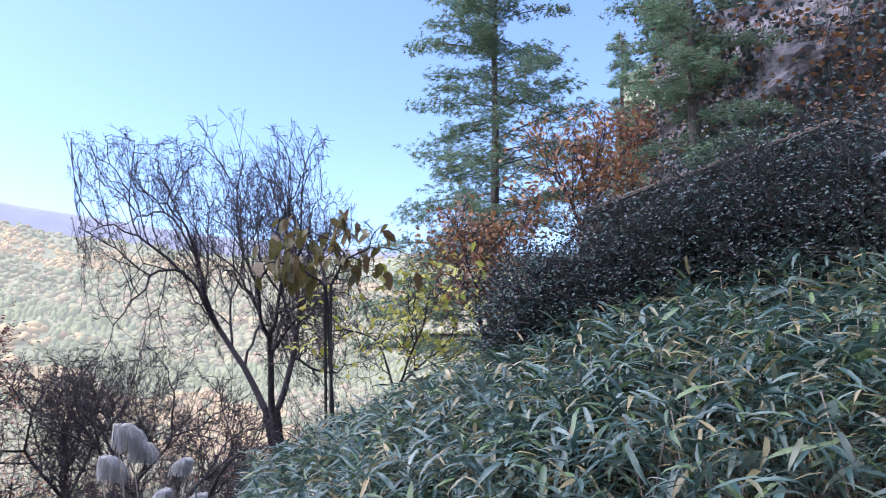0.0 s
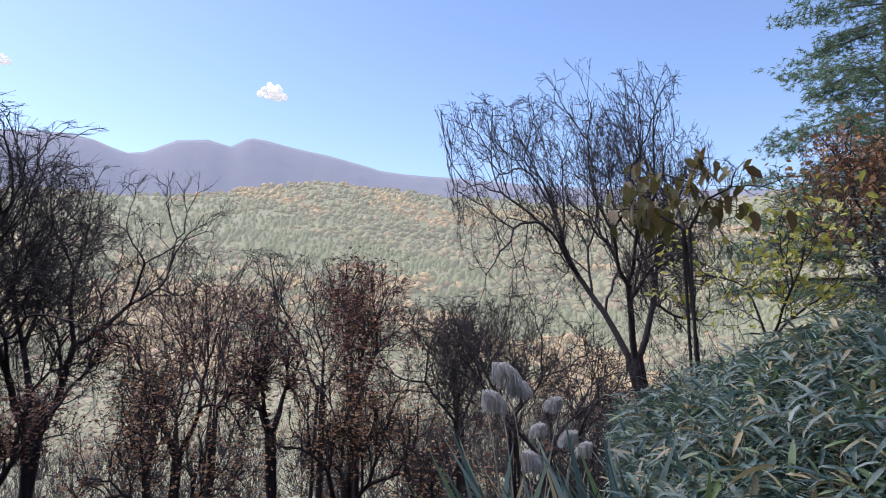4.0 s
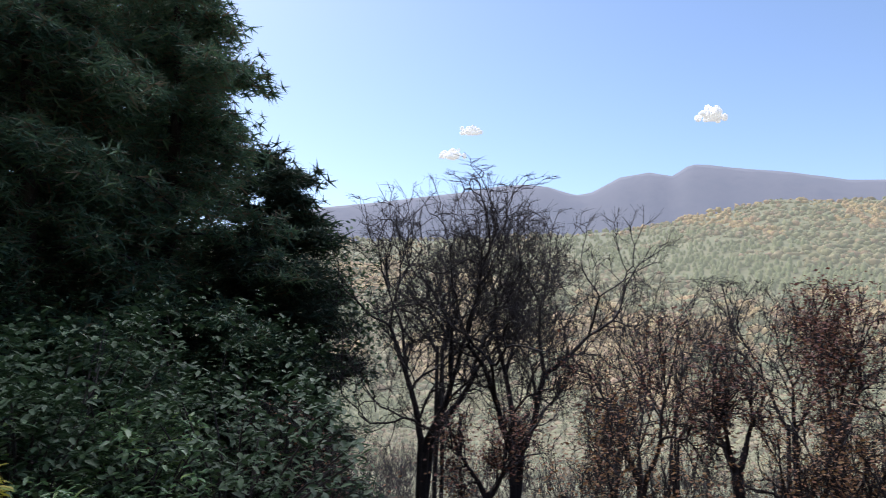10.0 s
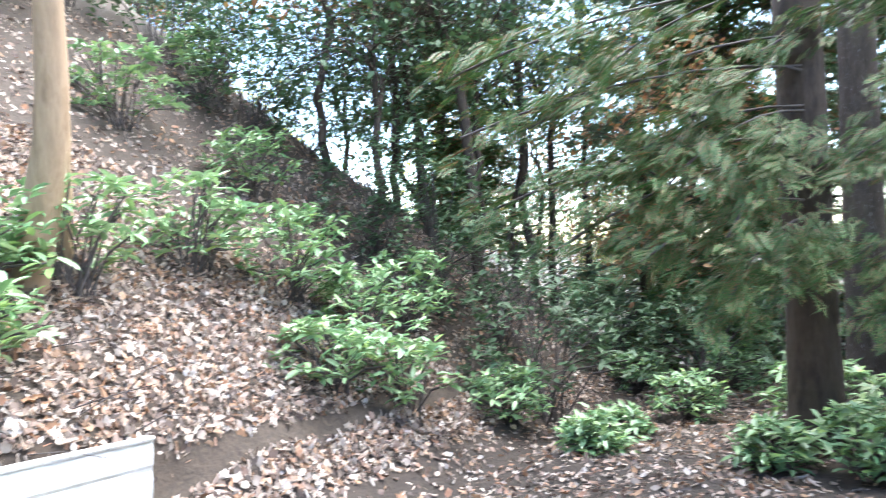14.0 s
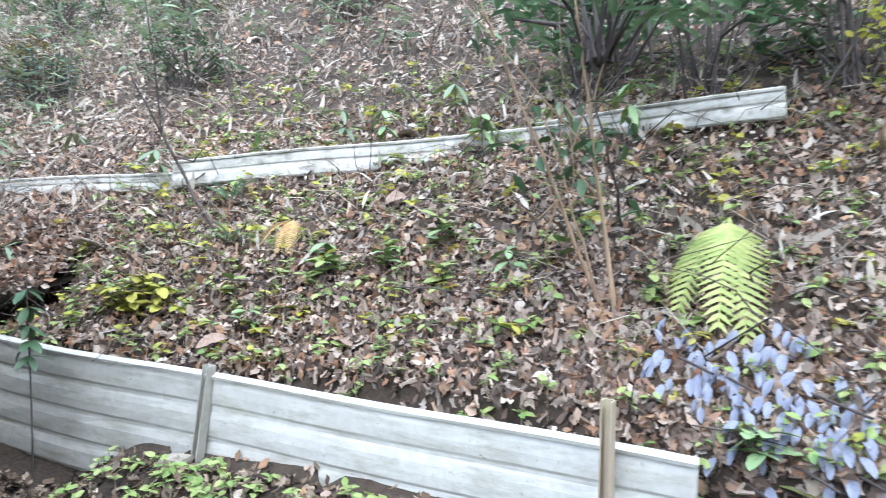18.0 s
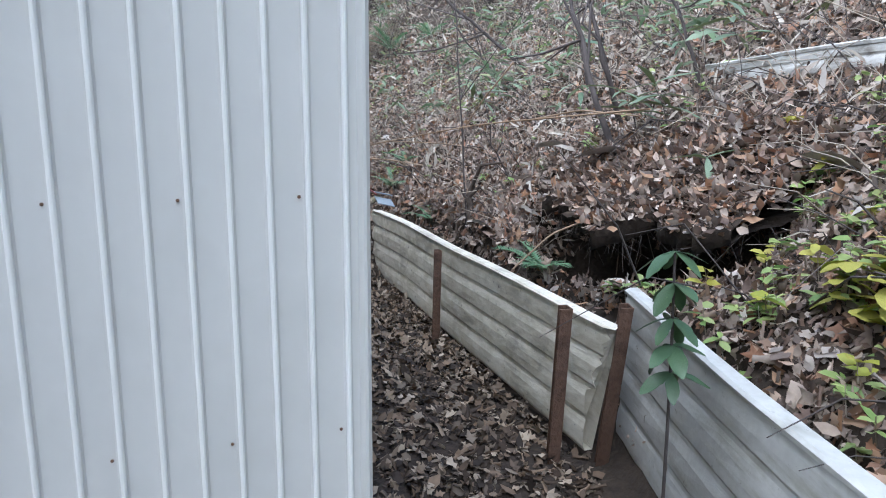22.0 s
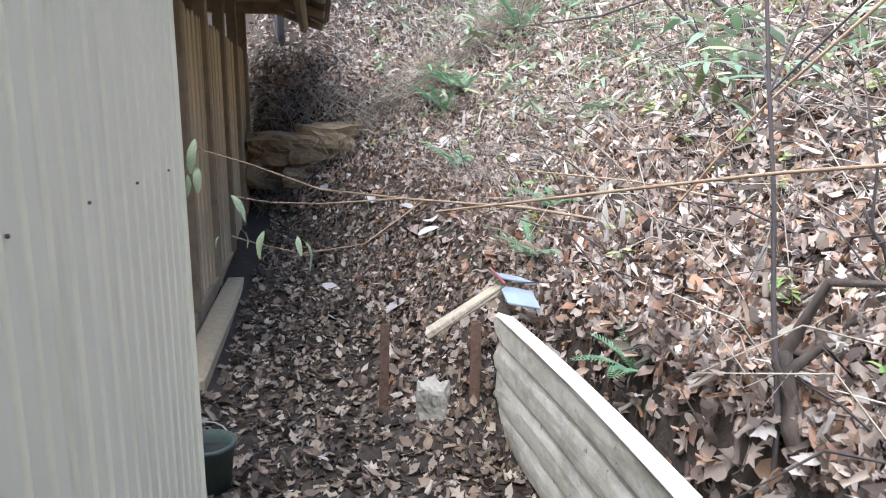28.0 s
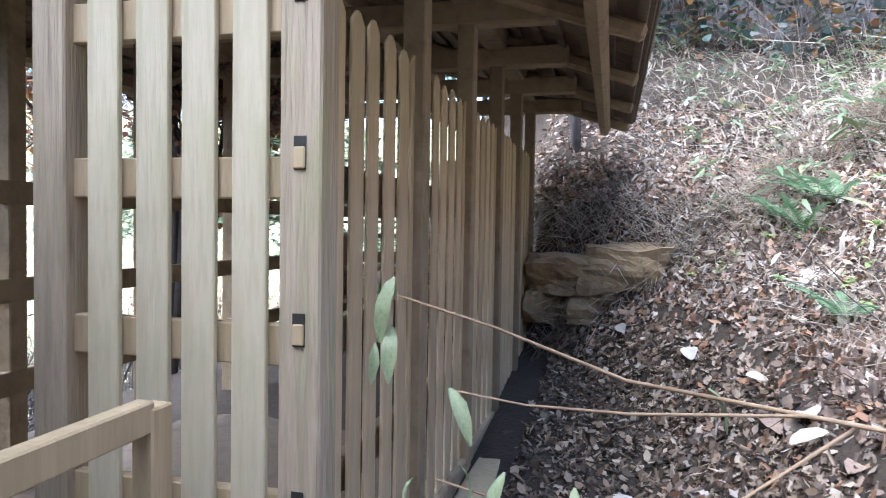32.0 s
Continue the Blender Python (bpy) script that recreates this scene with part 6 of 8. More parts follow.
for k, (g, rr, h) in enumerate((((-6.11, -1.94), .4, .5), ((-5.80, -1.23), .4, .5), ((-8.44, -4.08), .5, .6), ((-5.89, -0.73), .5, .7), ((-7.00, -4.26), .35, .3), ((-6.24, -2.6), .3, .35), ((-6.17, -4.08), .3, .35),
                                ((-6.61, -5.28), .5, .6), ((-10.75, -5.72), .5, .7), ((-11.79, -4.60), .5, .8))):
    bush("laurel_bush", g[0], g[1], rr, rr, h, 520, .12, M_AUCUBA, 700 + k, "low glossy green laurel bush on the leafy ground", width=.38, rosettes=True, hollow=.1, group="laurel bushes")
for k, (g, rr, h, mt) in enumerate((((-5.43, 0.78), .35, .35, M_AUCUBA), ((-5.14, 1.18), .4, .45, M_SHRUB), ((-5.07, 1.72), .35, .35, M_SASA), ((-5.34, 2.39), .4, .4, M_AUCUBA), ((-5.61, 1.09), .4, .6, M_SHRUB), ((-5.55, 1.59), .4, .6, M_AUCUBA))):
    bush("terrace_shrub", g[0], g[1], rr, rr, h, 420, .1, mt, 750 + k, "low leafy shrub at the edge of the terrace", width=.35, hollow=.1, group="terrace shrubs")
for k, (g, rr, h) in enumerate((((0.79, -5.82), .5, .85), ((-0.02, -6.04), .55, 1.0), ((0.24, -5.57), .45, .7), ((-0.21, -5.62), .4, .5), ((0.54, -5.19), .25, .3))):
    bush("laurel_bush", g[0], g[1], rr * 1.15, rr * 1.15, h, 330, .17, M_AUCUBA, 760 + k, "bright glossy laurel bush on the leafy bank", width=.4, rosettes=True, hollow=.1, group="laurel bushes")
# the leaning tan trunk at the bank
def stem(name, pts, r0, r1, mat, label, category="tree", group="", sides=10):
    p = np.array(pts, float)
    t = np.linspace(0, 1, len(p))
    tt = np.linspace(0, 1, 14)
    q = np.stack([np.interp(tt, t, p[:, k]) for k in range(3)], -1)
    q[1:-1] = (q[:-2] + 2 * q[1:-1] + q[2:]) / 4
    ob = obj(name, tube_mesh(name, q - q[0], np.linspace(r0, r1, 14), sides, .05, len(name)), mat, None, label, category, group)
    ob.matrix_world = Matrix.Translation(q[0])
    return ob


tb = (-2.5, -6.35)
stem("leaning_trunk", [(*tb, gz(*tb) - .2), (-2.6, -5.98, 2.3), (-2.55, -5.85, 3.4), (-2.3, -5.9, 5.5)], .12, .07, M_TANBARK, "leaning tan tree trunk rooted in the bank")
stem("leaning_trunk", [(-2.9, -6.75, gz(-2.9, -6.75) - .2), (-2.85, -6.5, 2.6), (-2.7, -6.4, 5.5)], .08, .05, M_TANBARK, "thin tan tree trunk rooted in the bank")
stem("sapling_pole", [(*(-2.94, -8.87), gz(*(-2.94, -8.87)) - .1), (-2.65, -7.72, 3.72)], .035, .03, M_BARK, "thin dark pole-like tree stem on the bank")

# ---------------- laurel bushes on the bank foot ----------------
LAU = "low glossy green laurel bush on the leafy bank"
for k, (g, rr, h, n) in enumerate((((-2.84, -6.31), .42, .75, 420), ((-4.06, -6.86), .5, .8, 520), ((-5.10, -6.79), .5, .85, 520), ((-5.55, -6.25), .5, .7, 520), ((-4.60, -5.62), .42, .55, 420),
                                   ((-1.34, -6.05), .45, .95, 480), ((-1.15, -5.47), .4, .6, 380), ((-2.10, -6.14), .4, .7, 360), ((-1.77, -5.47), .4, .5, 360), ((-5.97, -8.60), .5, .8, 420),
                                   ((-4.61, -9.27), .6, .9, 520), ((-6.66, -10.65), .7, 1.0, 560), ((-6.64, -6.68), .5, .8, 460), ((-5.27, -5.49), .45, .6, 420), ((-8.25, -2.69), .45, .6, 460), ((-6.9, -1.74), .4, .5, 360),
                                   ((-8.24, -1.33), .45, .7, 420))):
    bush("laurel_bush", g[0], g[1], rr * 1.3, rr * 1.3, h * 1.15, int(n * 1.1), .14, M_AUCUBA, 360 + k, LAU, width=.36, rosettes=True, hollow=.1, group="laurel bushes")
for k, (g, rr, h, n) in enumerate((((-0.11, -5.68), .55, 1.1, 620), ((-0.57, -5.85), .5, 1.0, 560), ((0.43, -5.55), .35, .5, 300), ((-1.39, -5.60), .4, .7, 420), ((-1.64, -8.61), .5, .9, 420),
                                   ((-0.67, -8.17), .4, .6, 300))):
    bush("laurel_bush", g[0], g[1], rr, rr, h, int(n * .55), .13, M_AUCUBA, 380 + k, LAU, width=.4, rosettes=True, hollow=.1, group="laurel bushes")
# evergreen crowns over the bank on thin tan stems
for k, (x, y, rr, h) in enumerate(((3.0, -5.5, .75, 1.5), (2.3, -5.95, .65, 1.35), (3.75, -5.2, .6, 1.25))):
    bush("evergreen_shrub", x, y, rr, rr, h, 620, .12, M_LUSH, 390 + k, "dark evergreen shrub overhanging the upper white board", width=.42, hollow=.2)
bush("yellow_shrub", *(1.67, -5.8), .5, .5, .95, 620, .06, M_YELLOW, 398, "small shrub with pale yellow autumn leaves", width=.6)
bush("stem_foliage", 2.25, -4.0, .55, .5, .7, 260, .15, M_LUSH, 393, "dark leafy head of the tan-stemmed shrub", z=2.15, width=.35)
THICK = "dark leafy thicket on the upper bank"
for k, (g, rr, h) in enumerate((((10.41, -1.95), .6, .9), ((9.47, -3.30), .5, .7), ((7.55, -4.83), .6, .8), ((11.76, 2.69), .5, .8), ((11.26, 0.11), .5, .7), ((8.24, -1.73), .45, .6), ((7.45, -3.00), .5, .6), ((8.62, -1.61), .4, .6))):
    bush("bank_thicket", g[0], g[1], rr, rr, h, 420, .09, (M_SHRUB, M_OLIVE, M_SASA)[k % 3], 720 + k, THICK, width=.3, hollow=.1, group="bank thickets")


# ---------------- leaf litter, dry stems and sprigs over bank and path ----------------
def on_bank(n, s_rng, e_rng, seed, power=1.0):
    r = np.random.default_rng(seed)
    s = r.uniform(*s_rng, n)
    e = e_rng[0] + (e_rng[1] - e_rng[0]) * r.uniform(size=n) ** power
    d = e + np.interp(s, FX_S, FX_D)
    x, y = Q[0] + U[0] * s + NR[0] * d, Q[1] + U[1] * s + NR[1] * d
    return r, x, y, s, e


def lie(x, y, yaw, r, loose=.35):
    h = .04
    z = ground(x, y)
    gx_, gy_ = (ground(x + h, y) - ground(x - h, y)) / (2 * h), (ground(x, y + h) - ground(x, y - h)) / (2 * h)
    k = np.maximum(1, np.hypot(gx_, gy_) / 1.2)
    gx_, gy_ = gx_ / k, gy_ / k
    n = len(x)
    tilt = np.arctan(gx_ * np.cos(yaw) + gy_ * np.sin(yaw)) + r.normal(size=n) * loose
    spin = np.arctan(-gx_ * np.sin(yaw) + gy_ * np.cos(yaw)) + r.normal(size=n) * loose
    return z, basis(yaw, tilt, spin)


def hut_clear(x, y):
    s, d = sd(x, y)
    hx = (x - HUT_W[0]) * U[0] + (y - HUT_W[1]) * U[1]
    hy = (x - HUT_W[0]) * VL[0] + (y - HUT_W[1]) * VL[1]
    sx = (x - SHED_O[0]) * U[0] + (y - SHED_O[1]) * U[1]
    sy = (x - SHED_O[0]) * VL[0] + (y - SHED_O[1]) * VL[1]
    return ~((hx > -.02) & (hx < 3.56) & (hy > -.02) & (hy < 1.5)) & ~((sx > -.1) & (sx < 4.95) & (sy > -.28) & (sy < 2.1))


CRISP_V = np.array([(0, 0, 0), (.22, .26, .10), (.28, 0, .0), (.22, -.24, .07), (.6, .33, .13), (.62, .02, .05), (.58, -.30, .03), (.86, .12, .16), (1.02, -.03, .22)])
CRISP_F = np.array([(0, 2, 1), (0, 3, 2), (1, 2, 5), (1, 5, 4), (2, 3, 6), (2, 6, 5), (4, 5, 7), (5, 8, 7), (5, 6, 8)])
# a lobed leaf, a broken piece and a rolled leaf, all crumpled
LOBED_V = np.array([(0, 0, 0), (.2, .12, .05), (.32, .42, .22), (.45, .16, .02), (.62, .38, .16), (.74, .14, -.03), (1, .02, .18), (.72, -.16, .05), (.58, -.44, .24), (.42, -.15, -.02), (.26, -.36, .17), (.17, -.1, .03), (.5, 0, .1)])
LOBED_F = np.array([(12, k, k + 1) for k in range(1, 11)] + [(12, 11, 0), (12, 0, 1)])
BROKE_V = np.array([(0, .05, 0), (.18, .3, .12), (.5, .36, .02), (.66, .2, .2), (.9, .24, .1), (.8, -.08, -.04), (.62, -.3, .14), (.3, -.22, -.03), (.1, -.2, .1), (.42, .04, .09)])
BROKE_F = np.array([(9, k, (k + 1) % 9) for k in range(9)])
ROLL_V = np.array([(x, y, z) for x in (0, .35, .7, 1.0) for y, z in ((-.1, .16), (-.13, .02), (.04, -.02), (.16, .08))]) * [1, 1, 1] + np.array([(0, .04 * math.sin(k), .03 * math.cos(k * 2)) for k in range(16)])
ROLL_F = np.array([t for i in range(3) for j in range(3) for t in ((i * 4 + j, i * 4 + j + 1, i * 4 + j + 5), (i * 4 + j, i * 4 + j + 5, i * 4 + j + 4))])


def litter(name, n, s_rng, e_rng, size, seed, label, power=1.0, mat=None, loose=.4, lift=.012, tv=CRISP_V, tf=CRISP_F, wide=1.0):
    r, x, y, s, e = on_bank(n, s_rng, e_rng, seed, power)
    ok = hut_clear(x, y) & ((np.abs(e - .03) > .09) | (s > 3.6) | ((s < -3.98) & (s > -4.95))) & (np.hypot((s - .65) / .72, (e - .6) / .3) > 1.05)
    x, y = x[ok], y[ok]
    yaw = r.uniform(0, 6.28, len(x))
    z, rot = lie(x, y, yaw, r, loose)
    sz = r.uniform(size[0], size[1], len(x))
    curl = r.uniform(.2, 1.5, len(x)) * np.where(r.uniform(size=len(x)) < .35, -1, 1)
    pos = np.stack([x, y, z + lift * r.uniform(.3, 1.6, len(x))], -1)
    sc = np.stack([sz, sz * wide * r.uniform(.6, 1.2, len(x)), sz * curl], -1)
    if tf is not CRISP_F:
        v, f = scatter(tv, tf, pos, rot, sc)
    else:
        v, f, m = [], [], 0
        for k, (av, af) in enumerate(((tv, tf), (LOBED_V, LOBED_F), (BROKE_V, BROKE_F), (ROLL_V, ROLL_F))):
            a, b = scatter(av, af, pos[k::4], rot[k::4], sc[k::4])
            v.append(a)
            f.append(b + m)
            m += len(a)
        v, f = np.concatenate(v), np.concatenate(f)
    return obj(name, np_mesh(name, v, f), mat or M_LITTER, None, label, "leaf litter", kind="stuff")


LIT = "dry brown and beige fallen leaves covering the ground"
litter("leaf_litter", 20000, (-6, 9.6), (.1, 2.6), (.035, .09), 700, LIT, 1.1, loose=.55, lift=.022, tv=CRISP_V * [1, .72, 2.0])
litter("leaf_litter", 26000, (-6, 9.6), (.1, 2.6), (.025, .06), 721, LIT, 1.1, loose=.8, lift=.03, tv=CRISP_V * [1, .9, 2.6])
litter("leaf_litter", 16000, (-6, 11), (1.0, 4.5), (.035, .09), 705, LIT, 1.0, loose=.5, lift=.02, tv=CRISP_V * [1, .6, 1.6])
litter("leaf_litter", 24000, (-17, -5), (-.6, 8), (.045, .10), 706, LIT, 1.3)
litter("leaf_litter", 13000, (-6, 17), (4.0, 14), (.06, .14), 701, LIT, 1.0)
litter("leaf_litter", 15000, (-6, 5), (.1, 1.1), (.03, .075), 707, LIT, 1.0, loose=.7, lift=.03, tv=CRISP_V * [1, .7, 2.2])
litter("leaf_litter", 9000, (-16, -4.5), (-4, -.3), (.04, .09), 708, LIT, 1.0)
litter("leaf_litter", 30000, (-11, -5), (-.5, 4.2), (.035, .085), 734, LIT, 1.0, loose=.6, lift=.025)
litter("leaf_litter", 9000, (-6, -3.5), (-.2, .6), (.03, .08), 735, LIT, 1.0, loose=.6, lift=.025)
litter("leaf_litter", 9000, (1.3, 6.5), (.1, .5), (.03, .08), 731, LIT, 1.0, loose=.7, lift=.03)
litter("leaf_litter", 5000, (3.5, 9.5), (-.55, .4), (.03, .08), 709, LIT, 1.0, loose=.5)
litter("leaf_litter", 6000, (8.1, 11), (-1.6, 2.5), (.04, .09), 718, LIT, 1.0, loose=.5)
r = np.random.default_rng(719)
tx_, ty_ = r.uniform(-7, 3.2, 7000), r.uniform(-4.2, 1.4, 7000)
ok_ = hut_clear(tx_, ty_)
tx_, ty_ = tx_[ok_], ty_[ok_]
tw_ = r.uniform(0, 6.28, len(tx_))
tz_, tr_ = lie(tx_, ty_, tw_, r, .4)
v, f = scatter(CRISP_V, CRISP_F, np.stack([tx_, ty_, tz_ + .012], -1), tr_, r.uniform(.03, .08, len(tx_)))
obj("terrace_litter", np_mesh("terrace_litter", v, f), M_LITTER, None, "thin scatter of brown leaves over the bare terrace", "leaf litter", kind="stuff")
# damp path leaves, toned down further to hold the passage's shade
litter("path_litter", 46000, (-7, 9.2), (-2.4, .0), (.025, .075), 702, "brown leaves strewn over the dark path", .8,
       material("damp_shaded_leaf", [G, H], .8, 30, .1, 3, island=[(.022, .015, .012), (.05, .034, .026), (.14, .095, .065), (.24, .17, .12), (.035, .024, .018), (.36, .28, .21), (.08, .055, .042), (.46, .38, .30), (.03, .02, .016)]), .5)
litter("fallen_bamboo_leaves", 21000, (.6, 16), (.3, 13), (.07, .19), 703, "pale dry bamboo leaves lying on the bank", 1.0,
       material("dead_bamboo_leaf", [G, H], 0.7, 20, 0.05, 3, translucent=.2, island=[(.46, .40, .33), (.58, .53, .46), (.36, .30, .25), (.64, .60, .54), (.22, .17, .14), (.5, .46, .42)]), .7, .05, BLADE_V, BLADE_F, 1.3)
litter("fallen_bamboo_leaves", 1500, (-6, .6), (.8, 6), (.10, .2), 704, "pale dry bamboo leaves lying on the bank", 1.0, bpy.data.materials["dead_bamboo_leaf"], .7, .05, BLADE_V, BLADE_F, 1.2)

# dry grass, twigs and dead canes
def dry_stems(name, n, s_rng, e_rng, ln, rad, seed, mat, label, up=(.05, .9), power=1.0):
    r, x, y, s, e = on_bank(n, s_rng, e_rng, seed, power)
    ok = hut_clear(x, y) & (e > .12)
    x, y = x[ok], y[ok]
    n = len(x)
    p0 = np.stack([x, y, ground(x, y) - .01], -1)
    yaw = r.normal(size=n) * 1.3 + math.atan2(-NR[1], -NR[0])
    el = r.uniform(up[0], up[1], n)
    l = r.uniform(ln[0], ln[1], n) * r.uniform(.4, 1, n)
    m = p0 + np.stack([np.cos(yaw) * np.cos(el), np.sin(yaw) * np.cos(el), np.sin(el)], -1) * l[:, None] * .55
    yaw = yaw + r.normal(size=n) * .25
    el = el - r.uniform(.1, .9, n)
    q = m + np.stack([np.cos(yaw) * np.cos(el), np.sin(yaw) * np.cos(el), np.sin(el)], -1) * l[:, None] * .5
    q[:, 2] = np.maximum(q[:, 2], ground(q[:, 0], q[:, 1]) + .01)
    ra = r.uniform(rad[0], rad[1], n)
    v, f = sticks(np.concatenate([p0, m]), np.concatenate([m, q]), np.concatenate([ra, ra * .8]), np.concatenate([ra * .8, ra * .4]), 3)
    return obj(name, np_mesh(name, v, f), mat, None, label, "dry stems", kind="stuff")


dry_stems("dry_stems", 13000, (.4, 16), (.25, 12), (.2, .85), (.0016, .0042), 710, M_DRYGRASS, "tangle of dry straw-coloured stems on the bank", (.15, 1.15))
dry_stems("dry_stems", 1500, (-5, .4), (.6, 6), (.2, .8), (.0018, .004), 711, M_DRYGRASS, "scattered dry straw-coloured stems on the bank")
dry_stems("dead_twigs", 3200, (-8, 12), (.2, 7), (.2, 1.0), (.002, .006), 712, M_TWIG, "thin grey dead twigs on the bank")
dry_stems("dead_canes", 900, (1.5, 15), (2.0, 12), (.8, 1.9), (.003, .0055), 713, M_DRYGRASS, "upright dead bamboo canes on the upper bank", (.7, 1.4))
# earth lip over the hollow behind the bend, with leaves on it and roots below
ls, le = np.meshgrid(np.linspace(-.15, 1.45, 56), np.linspace(0, 1, 14), indexing="ij")
r = np.random.default_rng(733)
lip_in = .52 - .15 * np.cos((ls - .65) * 2.2) + .09 * bumps(ls, ls * 0, 9, 41) + .05 * bumps(ls, ls * 0, 23, 45)
le_ = lip_in + (1.12 - lip_in) * le
ld = le_ + np.interp(ls, FX_S, FX_D)
lx, ly = Q[0] + U[0] * ls + NR[0] * ld, Q[1] + U[1] * ls + NR[1] * ld
ld9 = 1.06 + np.interp(ls, FX_S, FX_D)
zback = ground(Q[0] + U[0] * ls + NR[0] * ld9, Q[1] + U[1] * ls + NR[1] * ld9)
ltop = zback + (le_ - 1.06) * .62 + .02 + .02 * bumps(lx, ly, 7, 42)
lbot = ltop - .05 - .22 * le ** 1.5 - .03 * (1 + bumps(lx, ly, 14, 43))
lv_ = np.concatenate([np.stack([lx, ly, ltop], -1).reshape(-1, 3), np.stack([lx, ly, lbot], -1).reshape(-1, 3)])
m_, n_ = ls.shape
i, j = np.meshgrid(np.arange(m_ - 1), np.arange(n_ - 1), indexing="ij")
lf = np.stack([i * n_ + j, (i + 1) * n_ + j, (i + 1) * n_ + j + 1, i * n_ + j + 1], -1).reshape(-1, 4)
k_ = np.arange(m_ - 1)
rim = np.stack([k_ * n_, m_ * n_ + k_ * n_, m_ * n_ + (k_ + 1) * n_, (k_ + 1) * n_], -1)
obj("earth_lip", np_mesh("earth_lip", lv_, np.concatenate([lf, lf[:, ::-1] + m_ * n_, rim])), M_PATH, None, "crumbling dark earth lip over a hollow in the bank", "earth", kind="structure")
n = 4200
i = r.integers(0, m_ * n_, n)
p = lv_[i] + r.normal(size=(n, 3)) * [.03, .03, .0] + [0, 0, .014]
v, f = scatter(CRISP_V * [1, .8, 2], CRISP_F, p, basis(r.uniform(0, 6.28, n), r.normal(size=n) * .5, r.normal(size=n) * .5), r.uniform(.03, .075, n))
obj("leaf_litter", np_mesh("leaf_litter", v, f), M_LITTER, None, "dry leaves on the earth lip over the hollow", "leaf litter", kind="stuff")
n = 260
i = r.integers(0, m_, n) * n_ + m_ * n_ + r.integers(0, 6, n)
v, f = sticks(lv_[i], lv_[i] + np.stack([r.normal(size=n) * .06, r.normal(size=n) * .06, -r.uniform(.01, .13, n)], -1), np.full(n, .002), np.full(n, .001), 3)
obj("root_fringe", np_mesh("root_fringe", v, f), M_TWIG, None, "roots hanging at the hollow in the bank", "roots", kind="stuff")
r = np.random.default_rng(716)
n = 3600
cs_, cd_ = r.uniform(8.45, 9.0, n), r.uniform(-1.5, 1.6, n)
p0 = np.stack([Q[0] + U[0] * cs_ + NR[0] * cd_, Q[1] + U[1] * cs_ + NR[1] * cd_], -1)
p0 = np.concatenate([p0, ground(p0[:, 0], p0[:, 1])[:, None]], 1)
p1 = p0 + np.stack([-U[0] * r.uniform(.02, .4, n) + r.normal(size=n) * .12, -U[1] * r.uniform(.02, .4, n) + r.normal(size=n) * .1, r.uniform(-.3, .2, n)], -1)
v, f = sticks(p0, p1, np.full(n, .004), np.full(n, .002), 3)
obj("root_fringe", np_mesh("root_fringe", v, f), M_DRYGRASS, None, "roots and straw hanging over the earth cut", "dry stems", kind="stuff")



# ---------------- green sprigs, seedlings, ferns ----------------
def sprigs(name, n, s_rng, e_rng, seed, leaf, blades, mat, label, hgt=(.08, .4), tv=BLADE_V, tf=BLADE_F, wide=1.4, power=1.0):
    r, x, y, s, e = on_bank(n, s_rng, e_rng, seed, power)
    ok = ((e > .14) | (e < -.08)) & (np.hypot((s - .65) / .72, (e - .6) / .3) > 1.1)
    x, y = x[ok], y[ok]
    n = len(x)
    h = r.uniform(*hgt, n)
    top = np.stack([x - NR[0] * h * .25, y - NR[1] * h * .25, ground(x, y) + h], -1)
    p = np.repeat(top, blades, 0)
    m = len(p)
    yaw = np.tile(np.arange(blades) * 2.4, n) + np.repeat(r.uniform(0, 6.28, n), blades)
    p = p - np.stack([0 * yaw, 0 * yaw, np.repeat(h, blades) * r.uniform(0, .5, m)], -1)
    sz = r.uniform(leaf[0], leaf[1], m)
    v, f = scatter(tv, tf, p, basis(yaw, r.uniform(-.5, .5, m), r.normal(size=m) * .3), np.stack([sz, sz * wide, sz], -1))
    obj(name, np_mesh(name, v, f), mat, None, label, "undergrowth", kind="stuff")
    v, f = sticks(np.stack([x, y, ground(x, y) - .02], -1), top, np.full(n, .0025), np.full(n, .0015), 3)
    obj(name + "_stems", np_mesh(name + "_stems", v, f), M_DRYGRASS, None, "thin stems of the undergrowth", "undergrowth", kind="stuff")


M_BAMBOO = material("bamboo_leaf", [G, H], 0.4, 30, 0.05, 3, translucent=0.3, island=[(.14, .23, .12), (.2, .28, .15), (.28, .35, .24), (.13, .21, .13), (.36, .39, .2)])
sprigs("bamboo_sprigs", 1500, (1.0, 16), (.9, 12), 720, (.10, .24), 6, M_BAMBOO, "young green bamboo leaves scattered over the bank", (.1, .6))
sprigs("bamboo_sprigs", 240, (-4, 5), (3.2, 7.5), 721, (.12, .26), 7, M_BAMBOO, "green bamboo leaves on the upper bank", (.15, .7))
sprigs("seedlings", 1300, (-7, .2), (.15, 3.2), 722, (.03, .065), 5, M_FERN, "small green seedlings among the fallen leaves", (.03, .12), LEAF_V, LEAF_F, .55, 1.3)
sprigs("seedlings", 230, (1, 9), (.3, 3), 723, (.03, .07), 5, M_FERN, "small light green seedlings among the fallen leaves", (.03, .12), LEAF_V, LEAF_F, .55)
sprigs("berm_herbs", 420, (-7, -1.2), (-.42, -.1), 725, (.03, .06), 5, M_FERN, "small green herbs along the foot of the white sheets", (.02, .09), LEAF_V, LEAF_F, .6)
